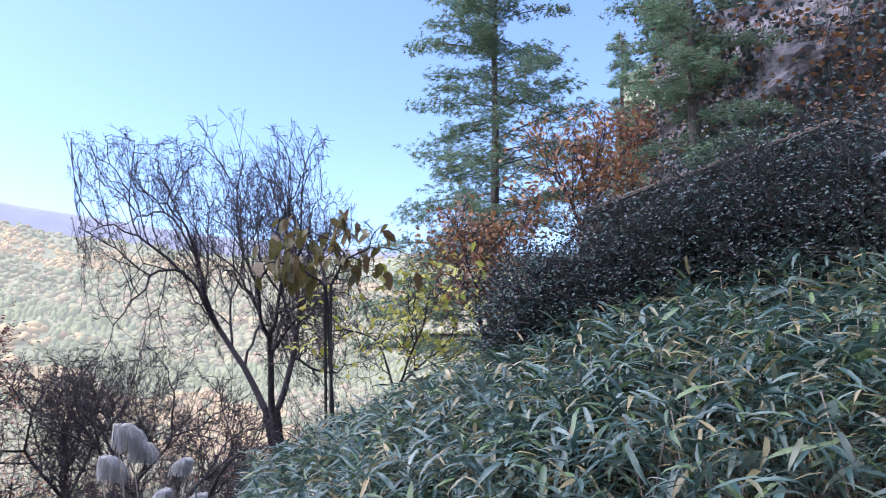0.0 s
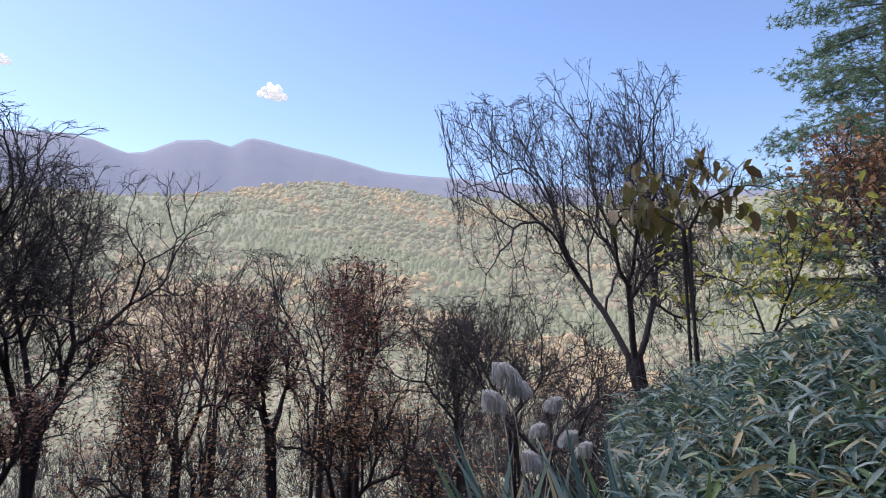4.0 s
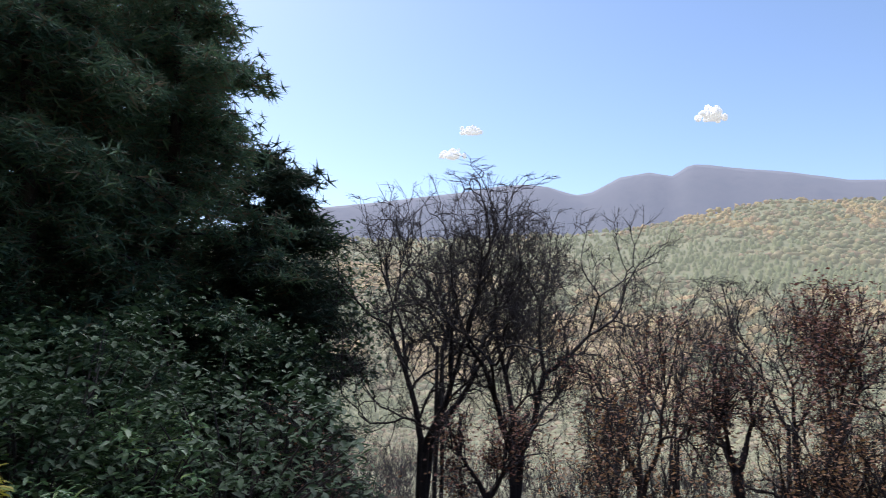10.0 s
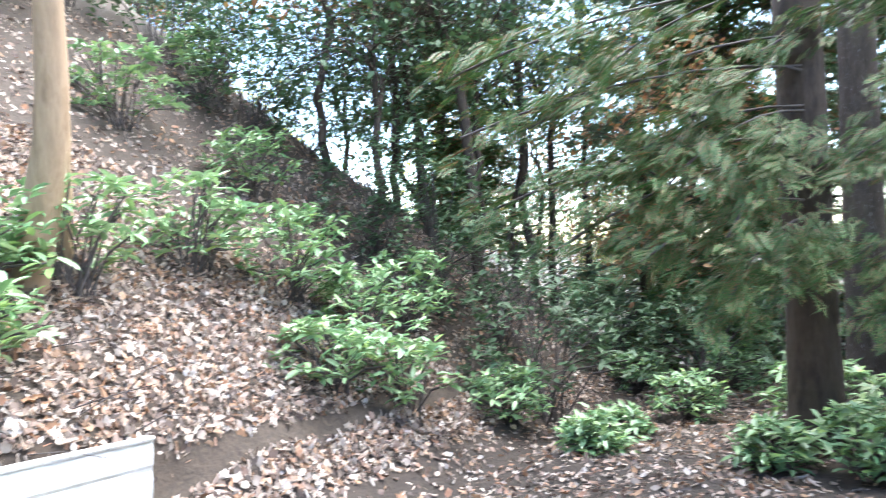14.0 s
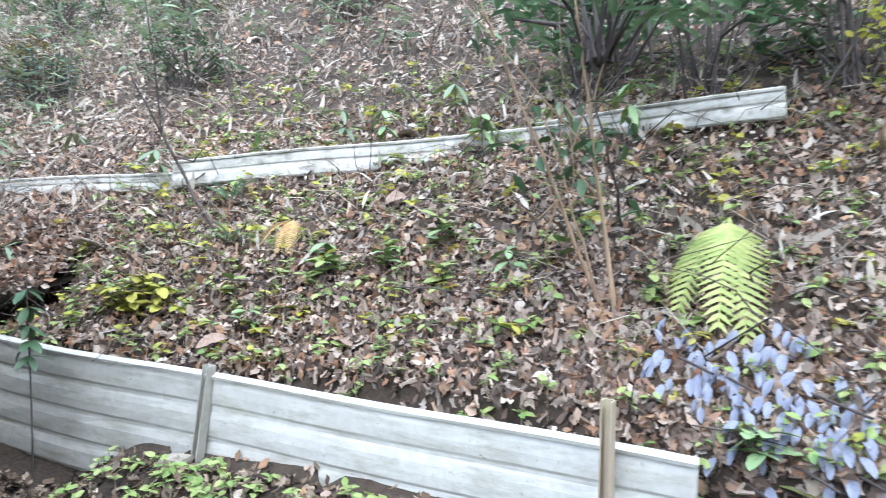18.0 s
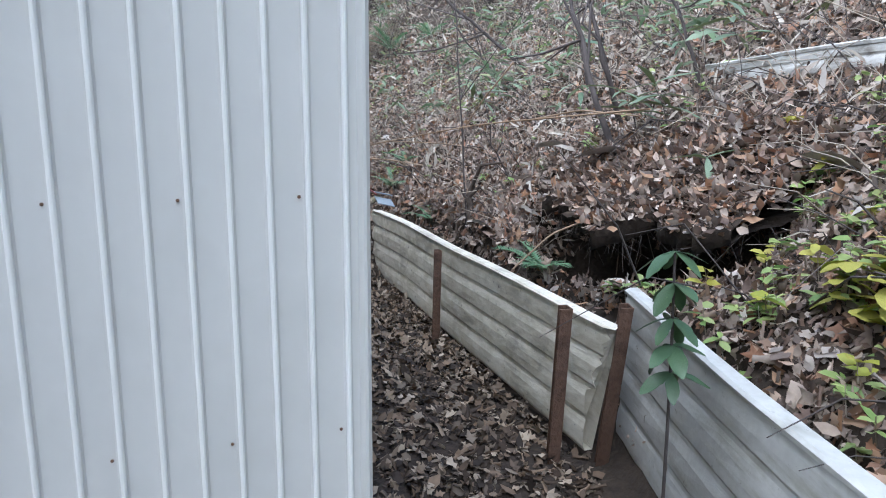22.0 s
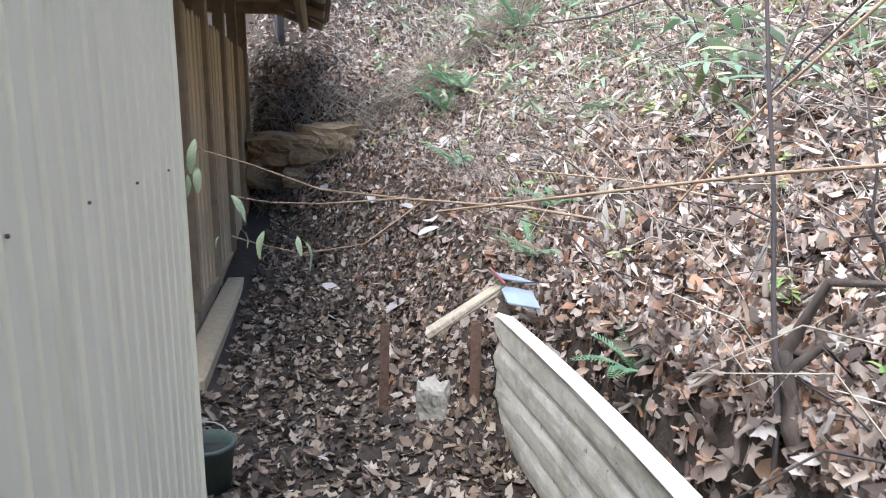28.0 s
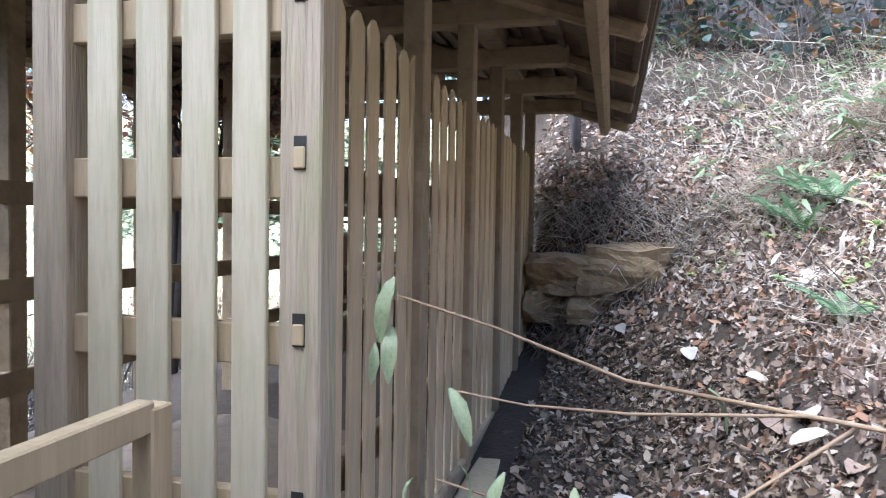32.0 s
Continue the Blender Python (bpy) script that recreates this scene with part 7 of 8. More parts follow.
sprigs("yellow_herbs", 230, (-6, .2), (.2, 3.2), 724, (.04, .08), 5, M_YELLOW, "yellowing herbs among the fallen leaves", (.03, .14), LEAF_V, LEAF_F, .6)

# fern frond: a bowed midrib with narrowing leaflets
_fv, _ff = [], []
for _k in range(17):
    _t = .12 + .86 * _k / 16
    _l = .21 * math.sin(min(1, 1.25 * (1 - _t) + .12) * math.pi / 2) ** .8
    _z = .28 * _t - .42 * _t * _t
    for _s in (-1, 1):
        _b = len(_fv)
        _fv += [(_t - .026, 0, _z), (_t - .004 + .3 * _l, _s * _l * .5, _z + .008), (_t + .06 + .3 * _l, _s * _l, _z - .02), (_t + .026, 0, _z)]
        _ff += [(_b, _b + 1, _b + 3), (_b + 1, _b + 2, _b + 3)]
for _k in range(6):
    _t0, _t1 = _k / 6, (_k + 1) / 6
    _b = len(_fv)
    _fv += [(_t, _s * .006, .28 * _t - .42 * _t * _t + .004) for _t in (_t0, _t1) for _s in (-1, 1)]
    _ff += [(_b, _b + 1, _b + 2), (_b + 1, _b + 3, _b + 2)]
FROND_V, FROND_F = np.array(_fv), np.array(_ff)
frond_me = np_mesh("frond", FROND_V, FROND_F)
frond_me.materials.append(M_FERN)
M_FERNBLUE = material("shade_fern", [G, H], 0.5, 20, 0.05, 3, translucent=0.3, island=[(.10, .22, .11), (.16, .28, .15), (.2, .3, .18)])
frond_dark = frond_me.copy()
frond_dark.materials.clear()
frond_dark.materials.append(M_FERNBLUE)


def fern(x, y, z, size, fronds, label, me=frond_me, face=None, spread=2.2, tilt=30, seed=1):
    r = random.Random(seed)
    ob = empty("fern", Matrix.Translation((x, y, z)), label, "fern", "ferns")
    face = math.degrees(math.atan2(-NR[1], -NR[0])) if face is None else face
    for k in range(fronds):
        f = new("frond", me)
        f.parent = ob
        a = face + (k - (fronds - 1) / 2) * math.degrees(spread) / max(1, fronds - 1) + r.uniform(-8, 8)
        sc = size * r.uniform(.8, 1.1)
        f.matrix_basis = pose(0, 0, 0, 0, 0, a) @ pose(0, 0, 0, 0, -tilt + r.uniform(-12, 12), 0) @ Matrix.Diagonal((sc, sc, sc, 1))
    return ob


YF = "pale yellow-green fern growing from the leafy bank"
frond_pale = frond_me.copy()
frond_pale.materials.clear()
frond_pale.materials.append(material("pale_fern", [G, H], 0.55, 20, 0.05, 3, translucent=0.3, island=[(.42, .50, .16), (.52, .56, .22), (.36, .46, .14)]))
frond_rust = frond_me.copy()
frond_rust.materials.clear()
frond_rust.materials.append(material("rusty_fern", [G, H], 0.6, 20, 0.05, 3, translucent=0.3, island=[(.55, .36, .15), (.6, .44, .2), (.48, .28, .12)]))
fern(1.98, -4.5, gz(1.98, -4.5) + .26, .6, 4, YF, frond_pale, face=110, spread=1.3, tilt=-46, seed=1)
fern(.86, -5.05, gz(.86, -5.05) + .22, .48, 4, YF, frond_pale, face=106, spread=1.4, tilt=-46, seed=2)
RF = "withered rust-orange fern at the bank foot"
for k, (g, sz) in enumerate((((.05, -5.0), .42), ((-.2, -4.92), .4), ((-.42, -4.98), .44), ((4.02, -3.1), .3), ((-.75, -5.0), .36))):
    fern(g[0], g[1], gz(*g) + .18, sz, 4, RF, frond_rust, face=105, spread=1.8, tilt=-36, seed=5 + k)
DF = "small dark green fern on the bank"
for k, (g, sz) in enumerate((((5.39, -0.78), .3), ((10.49, 4.48), .5), ((11.18, 4.08), .55), ((10.32, 4.64), .42), ((7.46, 1.55), .28), ((9.16, 3.34), .4), ((11.43, 3.54), .5),
                             ((5.45, -0.76), .2), ((4.90, -2.90), .3), ((4.38, -2.80), .22), ((6.56, 0.59), .22), ((10.16, 4.32), .45), ((10.41, 4.24), .5), ((7.85, 1.65), .3), ((13.46, 7.56), .5))):
    fern(g[0], g[1], gz(*g) + .02, sz, 5, DF, frond_dark, seed=20 + k, spread=3.4, tilt=35)


# ---------------- single plants and leaves ----------------
def big_leaf(name, p, size, mat, label, yaw, tilt=-20, spin=0, wide=.5, curl=.5, category="leaf", parent=None, seed=0, group=""):
    """One broad leaf with a midrib fold, cupped and wavy."""
    r = random.Random(seed)
    n, m = 9, 5
    vs = []
    for i in range(n):
        t = i / (n - 1)
        w = wide * .5 * math.sin(math.pi * min(.98, t * .94 + .03)) ** .75
        for j in range(m):
            u = (j - 2) / 2
            vs.append((t, u * w * (1 + .08 * r.uniform(-1, 1)), abs(u) * w * .35 * curl + .16 * curl * math.sin(t * 3 + .6) + .025 * curl * r.uniform(-1, 1)))
    fs = [(i * m + j, (i + 1) * m + j, (i + 1) * m + j + 1, i * m + j + 1) for i in range(n - 1) for j in range(m - 1)]
    v = np.array(vs)
    low = v.copy()
    low[:, 2] -= .008
    k = len(v)
    f = np.array(fs + [tuple(a + k for a in reversed(q)) for q in fs])
    ob = obj(name, np_mesh(name, np.concatenate([v, low]), f, True), mat, parent, label, category, group)
    mt = Matrix.Translation(p) @ Matrix.Rotation(radians(yaw), 4, 'Z') @ Matrix.Rotation(radians(-tilt), 4, 'Y') @ Matrix.Rotation(radians(spin), 4, 'X') @ Matrix.Scale(size, 4)
    if parent is None:
        ob.matrix_world = mt
    else:
        ob.matrix_basis = mt
    return ob


def rest(g, lift=.03):
    return (g[0], g[1], gz(*g) + lift)


PL = "large pale dry leaf lying on the bank"
lr = random.Random(5)
for k, (g, sz) in enumerate((((8.48, 3.09), .2), ((7.69, 1.81), .19), ((7.95, 2.09), .24), ((9.00, 2.66), .2), ((7.83, 3.60), .2), ((7.38, 2.98), .24), ((7.41, 2.52), .22), ((9.42, 5.39), .16),
                             ((13.42, 5.84), .3), ((10.88, 3.31), .25), ((6.79, 2.26), .12), ((8.85, 3.57), .14), ((6.15, 1.78), .14), ((5.62, 0.95), .16), ((5.82, -0.30), .2), ((6.23, -0.97), .34),
                             ((6.59, 0.14), .16), ((6.61, -0.45), .24), ((3.67, -2.29), .17), ((5.03, -2.16), .3), ((3.27, -2.87), .14), ((2.98, -2.79), .15), ((3.50, -3.00), .15), ((7.11, 1.43), .14),
                             ((9.06, 4.28), .22), ((9.39, 5.32), .14), ((8.31, 2.86), .2), ((9.60, 3.91), .34), ((4.91, -1.35), .2), ((5.12, -1.14), .2), ((3.23, -4.60), .2), ((-0.17, -4.49), .2),
                             ((3.16, -3.91), .16), ((2.86, -5.17), .2), ((2.88, -3.03), .14), ((-1.94, -4.98), .2), ((-2.30, -4.92), .2), ((-3.34, -4.66), .16))):
    big_leaf("dead_leaf", rest(g), sz, M_PALELEAF, PL, lr.uniform(0, 360), lr.uniform(-20, 25), lr.uniform(-30, 30), lr.uniform(.4, .6), lr.uniform(.3, .7), "leaf", None, k, "large dead leaves")
BLF = "large curled brown leaf lying on the litter"
for k, (g, sz) in enumerate((((8.45, 3.28), .2), ((8.04, 2.27), .2), ((8.02, 2.58), .22), ((5.89, -0.20), .2), ((6.25, -0.53), .26), ((3.50, -2.60), .16), ((3.79, -3.76), .2), ((2.90, -3.04), .18), ((4.59, -4.05), .2), ((5.30, -1.31), .2))):
    big_leaf("dead_leaf", rest(g), sz, M_BROWNLEAF, BLF, lr.uniform(0, 360), lr.uniform(-10, 30), lr.uniform(-40, 40), .5, 1.0, "leaf", None, 80 + k, "large dead leaves")


def leafy_plant(name, base, nodes, size, mat, label, per=5, wide=.4, droop=-15, category="plant", seed=0, stem_r=.005, lean=(0, 0), group=""):
    """A stem with a whorl of broad leaves at each node height."""
    r = random.Random(seed)
    ob = empty(name, Matrix.Translation((base[0], base[1], gz(*base) - .03)), label, category, group)
    top = max(nodes)
    pts = [(lean[0] * t * t, lean[1] * t * t, (top + .03) * t) for t in (0, .25, .5, .75, 1)]
    obj("stem", tube_mesh("stem", pts, np.linspace(stem_r, stem_r * .6, 5), 6), M_TWIG, ob)
    for h in nodes:
        t = h / top
        for k in range(per):
            big_leaf("leaf", (lean[0] * t * t, lean[1] * t * t, h + .03), size * r.uniform(.7, 1.1), mat, "", k * 360 / per + r.uniform(-20, 20) + h * 300, droop + r.uniform(-25, 30), r.uniform(-20, 20), wide, .4, "", ob, r.randint(0, 999))
    return ob


zb_ = gz(4.06, -1.71)
leafy_plant("laurel_sapling", (4.06, -1.71), [.70 - zb_, .78 - zb_, .86 - zb_, .96 - zb_, 1.05 - zb_], .12, M_LUSH, "glossy laurel sapling leaning over the bend of the fence", 5, .4, -38, "sapling", 3, .006, (-.02, .02))
for k, (g, h) in enumerate((((4.75, -3.72), .34), ((4.55, -3.95), .3), ((4.2, -4.35), .36), ((5.1, -3.2), .28), ((3.5, -4.72), .4), ((3.1, -4.95), .34), ((5.6, -2.55), .3), ((3.85, -4.35), .26))):
    leafy_plant("broadleaf_sprig", g, [h * .65, h], .19, (M_BAMBOO, M_AUCUBA)[k % 2], "grey-green broadleaf sprig before the half-buried board", 5, .26, -25, "plant", 90 + k, .004, (-NR[0] * h * .3, -NR[1] * h * .3), "bank sprigs")
YP = "low plant with bright yellow autumn leaves"
for k, g in enumerate(((4.15, -2.2), (4.07, -2.34), (4.24, -2.29), (4.30, -2.23), (4.30, -2.11))):
    leafy_plant("yellow_plant", g, [.06, .11, .16], .1, M_YELLOW, YP, 5, .6, -5, "plant", 10 + k, .003, group="yellow plants")
GP = "small plant with broad light green leaves"
for k, g in enumerate(((3.48, -3.11), (3.62, -3.17), (3.30, -3.71), (3.20, -3.68), (2.12, -4.17), (2.78, -3.84), (0.90, -4.51), (3.47, -2.69), (3.83, -2.69), (3.51, -3.07), (2.57, -4.01), (1.36, -3.94), (1.20, -3.99), (1.47, -3.84), (1.01, -4.11), (1.41, -3.91), (0.89, -4.14), (1.81, -3.60), (2.17, -3.32), (0.54, -4.53), (2.93, -3.54), (3.29, -3.38))):
    leafy_plant("green_plant", g, [.07, .13], .12, (M_FERN, M_AUCUBA)[k % 2], GP, 4, .5, -5, "plant", 30 + k, .003, group="green plants")
for k, (x, y, z) in enumerate(((3.42, -2.82, .95), (3.36, -2.95, .97), (3.5, -2.72, .95), (3.04, -3.53, 0.65), (3.14, -3.55, 0.78))):
    big_leaf("yellow_leaf", (x, y, gz(x, y) + .03), .11, M_YELLOW, "bright yellow fallen leaf on the litter", 70 * k, 10, 10, .6, .5, "leaf", None, 50 + k, "yellow leaves")
BP = "dry bamboo sprig with long pale green leaves"
for k, (g, h) in enumerate((((8.37, -0.96), .5), ((6.58, -1.50), .45), ((14.85, 7.32), .5), ((12.03, 3.79), .6), ((10.46, 2.71), .5), ((10.79, 4.23), .35), ((9.50, 2.79), .35), ((7.69, 0.67), .4),
                            ((6.34, -0.98), .3), ((12.92, 8.49), .5), ((12.83, 7.77), .5), ((10.81, 4.33), .5), ((6.19, -1.19), .3), ((12.59, 3.24), .5), ((9.17, -0.02), .5), ((6.49, -2.01), .4), ((5.63, -1.62), .4))):
    leafy_plant("bamboo_sprig", g, [h * .6, h * .8, h], .24, M_BAMBOO, BP, 4, .16, -5, "bamboo", 60 + k, .003, (-NR[0] * h * .4, -NR[1] * h * .4), "bamboo sprigs")

# bluish leaves on fallen branches
for b, (c, n, sp) in enumerate((((1.77, -3.97), 16, .2), ((1.37, -4.18), 20, .26), ((1.58, -4.03), 10, .14), ((1.26, -3.98), 12, .16), ((1.39, -3.90), 10, .14), ((1.10, -4.06), 10, .14), ((0.29, -4.42), 9, .14), ((0.06, -4.46), 9, .14))):
    br = empty("fallen_branch", Matrix.Translation((c[0], c[1], gz(*c) + .02)), "fallen branch with wilted bluish-grey hanging leaves", "branch", "fallen branches")
    obj("twig", tube_mesh("twig", [(-sp, sp * .25, .05), (0, 0, .07), (sp, -sp * .25, .05)], [.005, .006, .004], 6), M_TWIG, br)
    for k in range(int(n * 1.7)):
        x = lr.uniform(-sp, sp)
        y = lr.uniform(-.16, .12) - x * .25
        big_leaf("leaf", (x, y, gz(c[0] + x, c[1] + y) - gz(*c) + .06), lr.uniform(.06, .1), M_BLUELEAF, "", lr.uniform(80, 160), lr.uniform(-60, -20), lr.uniform(-30, 30), .42, .7, "", br, lr.randint(0, 999))

# ---------------- thin stems and branches leaning over the bank ----------------
def lean_stem(name, ends, r0, label, side=3, seed=0, mat=None, bow=.1, tips=0, r1=.35):
    (a, b) = ends
    a, b = np.array(a, float), np.array(b, float)
    a[2] = gz(a[0], a[1]) - .08
    r = np.random.default_rng(seed)
    t = np.linspace(0, 1, 9)[:, None]
    side_v = np.cross(b - a, [0, 0, 1.0])
    side_v /= np.linalg.norm(side_v) + 1e-9
    q = a + (b - a) * t + np.sin(t * math.pi) * side_v * bow * r.normal() + r.normal(size=(9, 3)) * .008
    q[0] = a
    ob = empty(name, Matrix.Translation(a), label, "shrub", "bank shrubs")
    obj("stem", tube_mesh("stem", q - a, np.linspace(r0, r0 * r1, 9), 8, .06, seed), mat or M_TWIG, ob)
    for k in range(side):
        i = int(r.integers(3, 8))
        d = (b - a) / np.linalg.norm(b - a) * .7 + r.normal(size=3) * .55
        l = np.linalg.norm(b - a) * r.uniform(.2, .45)
        p = [q[i] - a, q[i] - a + d * l * .5 + r.normal(size=3) * .03, q[i] - a + d * l + r.normal(size=3) * .06]
        obj("branch", tube_mesh("branch", p, [r0 * .45, r0 * .35, r0 * .18], 5), mat or M_TWIG, ob)
    if tips:
        pts = q[4:] - a
        v, f = leaves_at(pts, tips, .1, r, .14, width=.4)
        obj("foliage", np_mesh("foliage", v, f), M_SHRUB, ob)
    return ob


for k, (ends, r0) in enumerate(((((2.18, -4.00, 1.02), (2.58, -3.47, 2.54)), .012), (((2.17, -4.02, 1.03), (2.32, -3.84, 2.53)), .013), (((2.24, -4.02, 1.06), (2.43, -3.78, 1.94)), .008), (((2.68, -3.95, 1.19), (2.52, -4.15, 2.18)), .008))):
    lean_stem("tan_shrub", ends, r0, "thin tan shrub stems rising from the bank", 4, 780 + k, M_TANBARK, .06, 24)
BS = "thin bare shrub stem leaning out from the bank"
for k, (ends, r0, sd_) in enumerate(((((6.68, -0.80, 1.31), (6.53, -0.35, 2.86)), .02, 4), (((8.87, 1.04, 1.69), (8.61, 1.59, 2.30)), .018, 3), (((4.69, -2.79, 1.36), (4.72, -2.23, 2.42)), .02, 4), (((5.30, -2.49, 1.49), (5.27, -2.89, 1.89)), .014, 2), (((7.21, -2.01, 2.17), (7.21, -1.91, 3.05)), .016, 3),
                                    (((6.75, -0.79, 1.35), (6.68, -0.48, 2.20)), .028, 4), (((9.12, 0.90, 1.89), (8.49, 2.06, 2.87)), .03, 4), (((7.62, -0.24, 1.56), (7.57, -0.10, 2.41)), .014, 3), (((6.28, -0.25, 0.87), (6.20, -0.05, 1.24)), .012, 3), (((6.23, -0.39, 0.81), (6.38, -1.02, 1.37)), .012, 3),
                                    (((11.92, 4.24, 2.93), (11.86, 4.35, 3.74)), .014, 2), (((10.62, 3.83, 1.82), (10.72, 3.65, 2.92)), .01, 2), (((9.23, 1.78, 1.55), (9.19, 1.87, 2.14)), .012, 2), (((6.70, -1.29, 1.56), (6.65, -1.01, 2.23)), .02, 4), (((3.06, -4.68, 1.76), (3.20, -4.52, 2.58)), .012, 3),
                                    (((2.60, -4.47, 1.43), (2.77, -4.28, 2.33)), .012, 3), (((4.60, -4.43, 2.28), (4.86, -3.88, 2.78)), .012, 3), (((6.44, -3.29, 2.42), (6.48, -3.09, 3.33)), .012, 3), (((3.15, -4.41, 1.65), (2.93, -4.68, 2.31)), .01, 3))):
    lean_stem("bare_shrub", ends, r0 * .75, BS, sd_, 740 + k)
lean_stem("dark_shrub", ((6.09, .05, .8), (6.3, .32, 2.5)), .0075, "thin dark thorny shrub behind the stained sheet", 8, 760, bow=.12)
lean_stem("rotten_stump", ((6.10, -0.04) + (0,), (6.22, 0.07, 0.92)), .035, "short dark rotten stump behind the stained sheet", 3, 761, M_BARK, .02)
lean_stem("bare_shrub", ((6.32, -.88, 1.3), (6.74, -.31, 2.6)), .022, BS, 4, 762)
TW = "long thin twig arching over the bank"
for k, (a, b) in enumerate((((6.20, 1.14, 1.12), (6.08, -1.10, 1.44)), ((5.98, -1.07, 1.40), (6.58, -0.18, 1.36)), ((7.83, 1.95, 1.11), (7.09, -0.03, 1.05)), ((5.08, -0.75, 0.68), (5.55, -0.94, 0.87)), ((6.93, 0.66, 1.07), (6.69, 0.01, 1.75)))):
    a, b = np.array(a), np.array(b)
    mid = (a + b) / 2 + [0, 0, .05]
    w = stem("thin_twig", [a, mid, b], .004, .006, M_TANBARK, TW, "twig", "arching twigs", 5)

# ---------------- runner with leaves by the shed ----------------
vine = empty("runner_vine", Matrix.Translation((7.2, 1.9, gz(7.2, 1.9))), "thin runner with pale green drooping leaves beside the slatted wall", "vine")
vo = np.array((7.2, 1.9, gz(7.2, 1.9)))
g0 = (7.71, 1.25)
run = np.array([(g0[0], g0[1], gz(*g0) - .02), (7.45, 1.58, 0.96), (7.14, 2.14, 0.99), (6.84, 2.44, 1.04), (6.51, 2.56, 1.18), (6.28, 2.63, 1.26)])
obj("runner", tube_mesh("runner", run - vo, [.008, .007, .006, .005, .004, .003], 6), M_TANBARK, vine)
run2 = np.array([(7.14, 2.14, 0.99), (6.78, 2.36, 0.98), (6.55, 2.47, 1.00), (6.38, 2.52, 1.04)])
obj("runner", tube_mesh("runner", run2 - vo, [.005, .004, .003, .003], 5), M_TANBARK, vine)
run3 = np.array([(7.21, 2.06, 0.98), (6.89, 2.18, 0.78), (6.60, 2.31, 0.76), (6.40, 2.39, 0.83), (6.28, 2.41, 0.88)])
obj("runner", tube_mesh("runner", run3 - vo, [.005, .004, .004, .003, .003], 5), M_TANBARK, vine)
M_VINELEAF = material("vine_leaf", [G, H], 0.45, 20, 0.05, 3, translucent=0.35, island=[(.34, .42, .22), (.42, .48, .3), (.3, .4, .24)])
for k, (p, sz) in enumerate((((6.28, 2.64, 1.30), .16), ((6.27, 2.64, 1.18), .14), ((6.37, 2.53, 1.04), .14), ((6.33, 2.41, 0.90), .09), ((6.44, 2.37, 0.88), .13), ((6.59, 2.32, 0.84), .1), ((6.60, 2.31, 0.82), .15), ((6.98, 2.31, 1.03), .12), ((6.24, 2.43, 0.88), .06), ((6.23, 2.66, 1.14), .1))):
    big_leaf("leaf", np.array(p) - vo, sz, M_VINELEAF, "", 200 + 40 * (k % 4), -68 + 9 * (k % 3), 20 * (k % 3 - 1), .27, 1.0, "", vine, 900 + k)

# ---------------- ochre rock in the earth cut ----------------
def rock(name, c, size, rz, seed, mat, label, cuts=5, amp=.22, category="rock"):
    bm = bmesh.new()
    bmesh.ops.create_cube(bm, size=1.0)
    bmesh.ops.subdivide_edges(bm, edges=bm.edges[:], cuts=cuts, use_grid_fill=True)
    off = Vector((seed * 3.1, seed * 1.7, 0))
    for v in bm.verts:
        q = v.co.copy()
        k = noise.noise(q * 1.8 + off) * amp + noise.noise(q * 5 + off) * amp * .35
        v.co = Vector((q.x * size[0], q.y * size[1], q.z * size[2])) * (1 - .22 * (q.length - .5) + k)
    ob = obj(name, bm_mesh(name, bm, False), mat, None, label, category)
    ob.matrix_world = pose(c[0], c[1], c[2], 0, 0, rz)
    return ob


for k, (rk, sz_) in enumerate((((9.82, 5.68, 1.07), (.75, .6, .42)), ((9.44, 6.12, 1.01), (.7, .6, .36)), ((9.66, 5.94, 0.77), (.6, .5, .3)), ((9.28, 6.30, 0.71), (.5, .5, .3)))):
    rock("ochre_rock", rk, sz_, -52 + 14 * k, 3 + k, M_CLIFF, "ochre rock jutting from the earth cut under hanging roots", 7, .34)
for k, (g, sz) in enumerate((((2.64, -3.0), .12), ((3.2, -2.3), .12), ((5.61, 0.95), .1), ((5.37, 1.09), .08), ((10.39, 4.07), .1), ((3.55, -2.62), .08), ((2.70, -3.96), .12), ((2.73, -3.49), .1))):
    rock("stone", rest(g, .01), (sz, sz * .8, sz * .55), 40 * k, 10 + k, M_STONE, "small grey stone among the leaves", 3, .15, "stone")

# ---------------- junk by the end of the fence ----------------
tin = empty("tin_box_lid", pose(7.05, 1.40, .70, 14, -8, 55), "bent grey tin lid with a red edge on a plank", "scrap metal")
bm = bmesh.new()
add_box(bm, (0, 0, .0), (.17, .16, .010), Matrix.Rotation(radians(12), 4, 'Y'), .003)
add_box(bm, (-.14, 0, -.005), (.13, .16, .010), Matrix.Rotation(radians(-14), 4, 'Y'), .003)
tin_sheet = part("sheet", bm, M_TIN, tin)
part("red_edge", box((-.02, .083, .004), (.2, .012, .012), None, .003), M_RED, tin_sheet, "red painted edge")
pl = empty("scrap_plank", pose(6.93, 1.55, .56, 0, -34, -52), "weathered offcut of plank leaning under the tin lid", "plank")
part("plank_board", box((0, 0, 0), (.46, .1, .035), None, .006), M_WOODOLD, pl)
lump = rock("grey_stone", (6.74, 1.60, .14), (.15, .13, .2), 30, 44, M_STONE, "rounded grey stone behind the rusty stake", 6, .4, "stone")
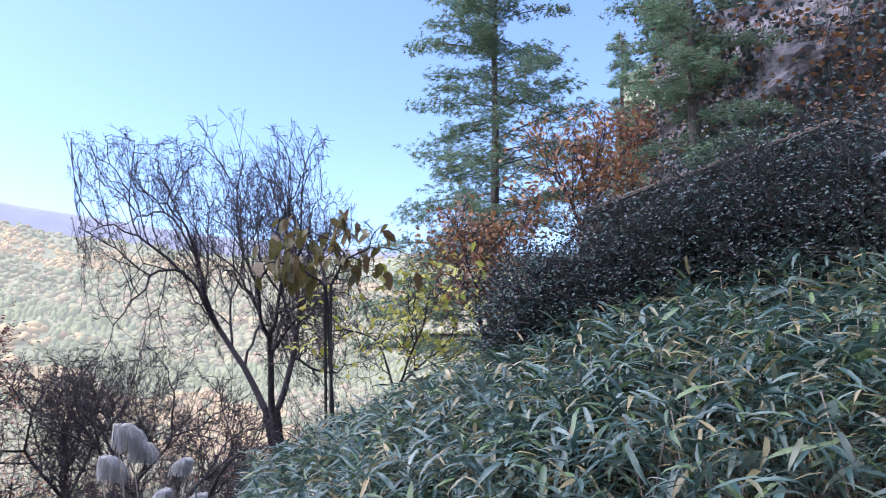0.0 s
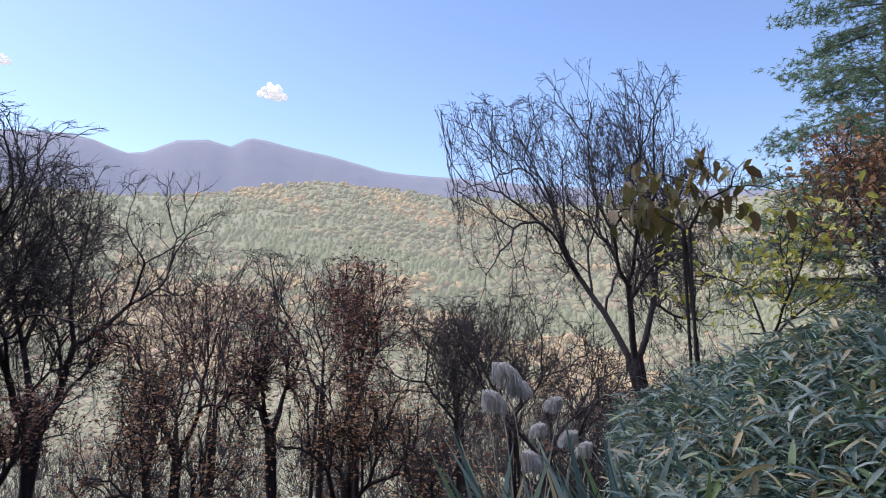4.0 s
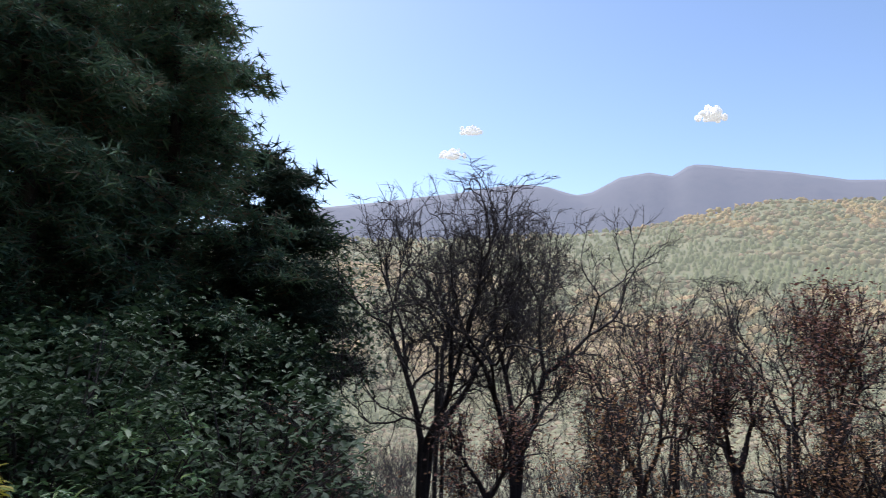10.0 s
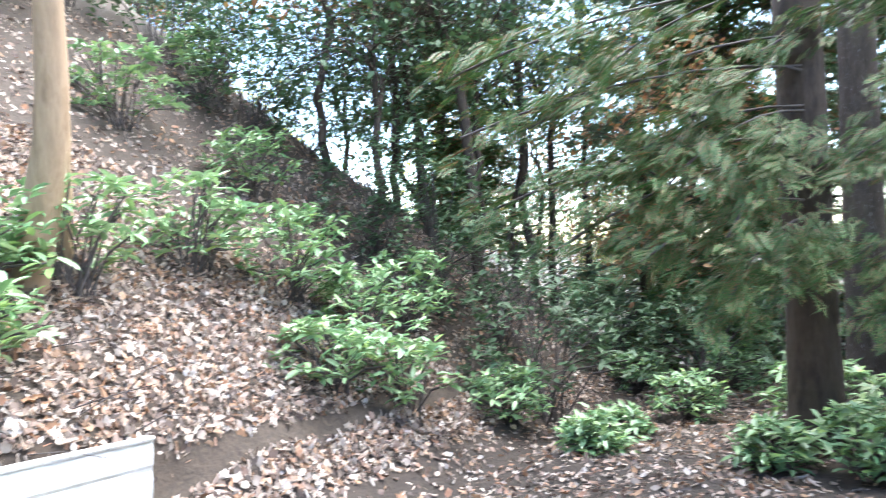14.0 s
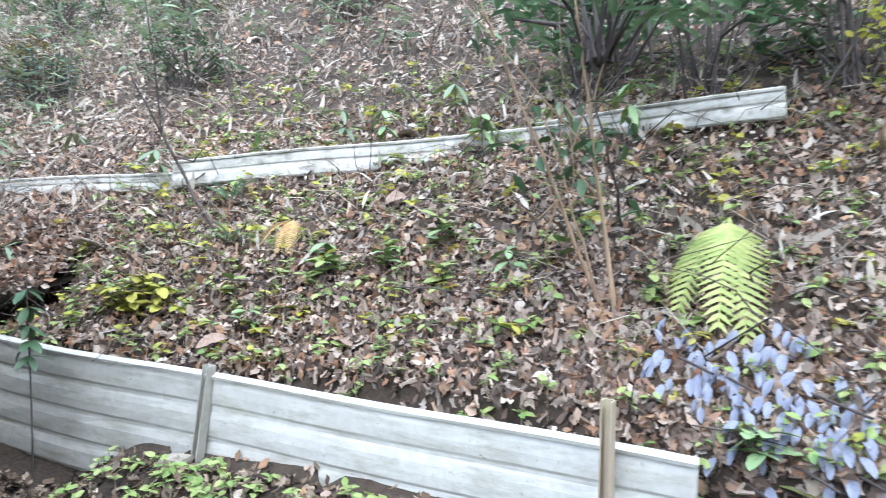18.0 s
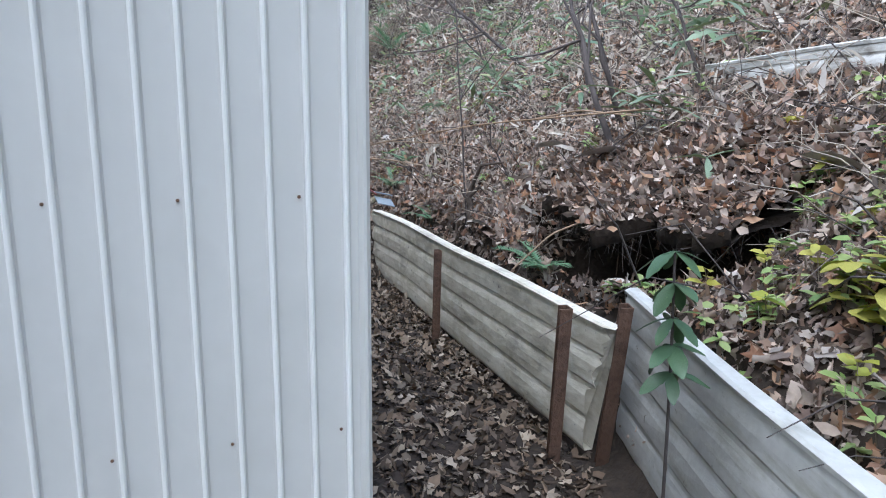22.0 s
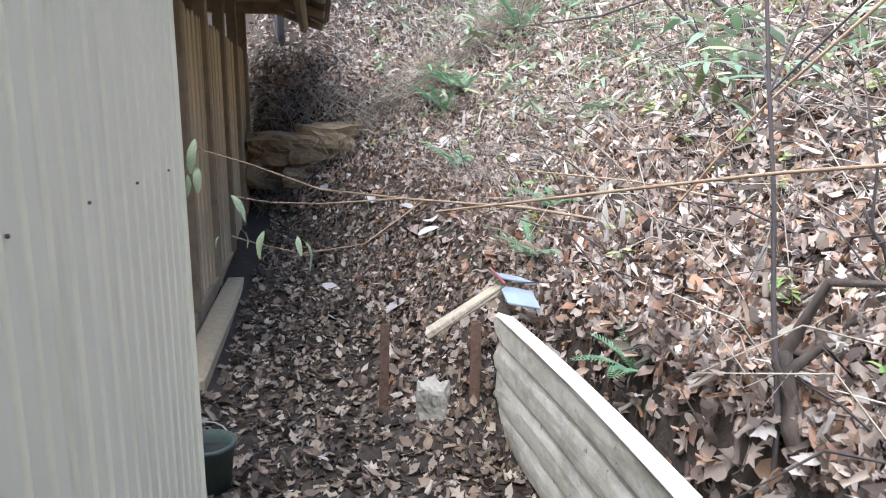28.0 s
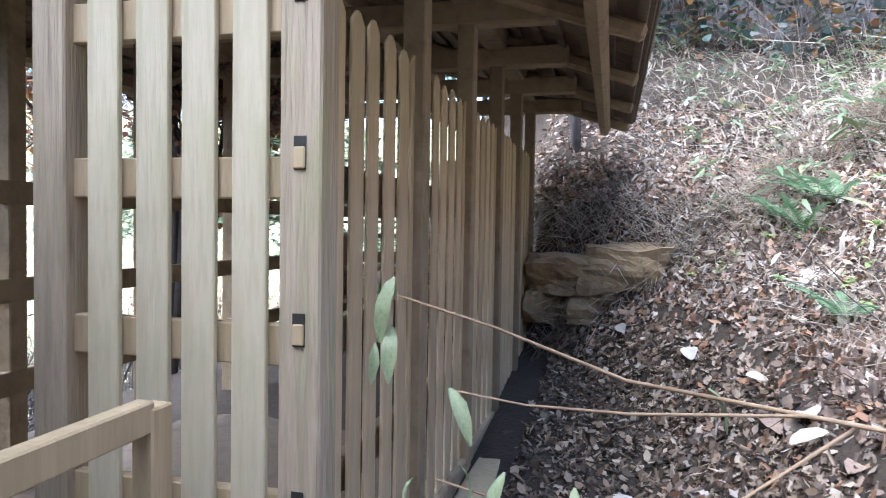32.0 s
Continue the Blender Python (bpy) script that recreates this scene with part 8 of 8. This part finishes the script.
# mossy bucket at the hut's corner
bk_ = (5.80, 1.91)
bucket = empty("bucket", Matrix.Translation((bk_[0], bk_[1], gz(*bk_))), "dark mossy bucket of rainwater at the corner of the hut", "bucket")
ring_r = ((.075, 0), (.095, .17), (.102, .175), (.102, .19), (.092, .19), (.085, .13))
bm = bmesh.new()
rings = [[bm.verts.new((q * math.cos(a), q * math.sin(a), z)) for a in np.arange(20) * .31416] for q, z in ring_r]
for a, b in zip(rings[:-1], rings[1:]):
    for i in range(20):
        bm.faces.new((a[i], a[(i + 1) % 20], b[(i + 1) % 20], b[i]))
bm.faces.new(rings[0][::-1])
bucket_body = part("bucket_body", bm, M_BUCKET, bucket, smooth=True)
bm = bmesh.new()
bmesh.ops.create_circle(bm, cap_ends=True, segments=20, radius=.086, matrix=Matrix.Translation((0, 0, .14)))
part("water", bm, M_DARKCLOTH, bucket_body, "still dark water")
obj("bail", tube_mesh("bail", [(.1 * math.cos(t), .02 + .06 * math.sin(t), .185 + .05 * math.sin(t)) for t in np.linspace(0, math.pi, 9)], [.003] * 9, 5), M_GREYSTAKE, bucket, "thin wire handle")

# ---------------- bottles on the shed shelves ----------------
def bottle(x, y, z, h, r0, mat, label):
    prof = [(0, 0), (r0, .0), (r0, h * .62), (r0 * .55, h * .76), (r0 * .38, h * .82), (r0 * .38, h * .93)]
    bm = bmesh.new()
    ring = [[bm.verts.new((q * math.cos(a), q * math.sin(a), zz)) for a in np.arange(12) * .5236] for q, zz in prof[1:]]
    for a, b in zip(ring[:-1], ring[1:]):
        for i in range(12):
            bm.faces.new((a[i], a[(i + 1) % 12], b[(i + 1) % 12], b[i]))
    bm.faces.new(ring[0][::-1])
    bm.faces.new(ring[-1])
    w = frame_m(SHED_O, 0) @ Vector((x, y, z))
    ob = empty("bottle", Matrix.Translation(w), label, "bottle", "shelf bottles")
    body = part("bottle_body", bm, mat, ob, smooth=True)
    c = bmesh.new()
    bmesh.ops.create_cone(c, cap_ends=True, segments=12, radius1=r0 * .45, radius2=r0 * .42, depth=h * .1, matrix=Matrix.Translation((0, 0, h * .96)))
    part("cap", c, M_PALELEAF, body)


M_GREENGL = material("green_plastic", [(.05, .2, .08), (.08, .26, .1)], .35, 8, .05, 3)
for k, (y, mt, nm) in enumerate(((.55, M_BLUEPOT, "blue"), (.68, M_PALELEAF, "white"), (.80, M_BLUEPOT, "blue"), (1.15, M_GREENGL, "green"), (1.3, M_GREENGL, "green"), (1.5, M_PALELEAF, "white"))):
    bottle(SHED_L - .42, y, .74, .2, .035, mt, nm + " plastic bottle standing on a shed shelf")
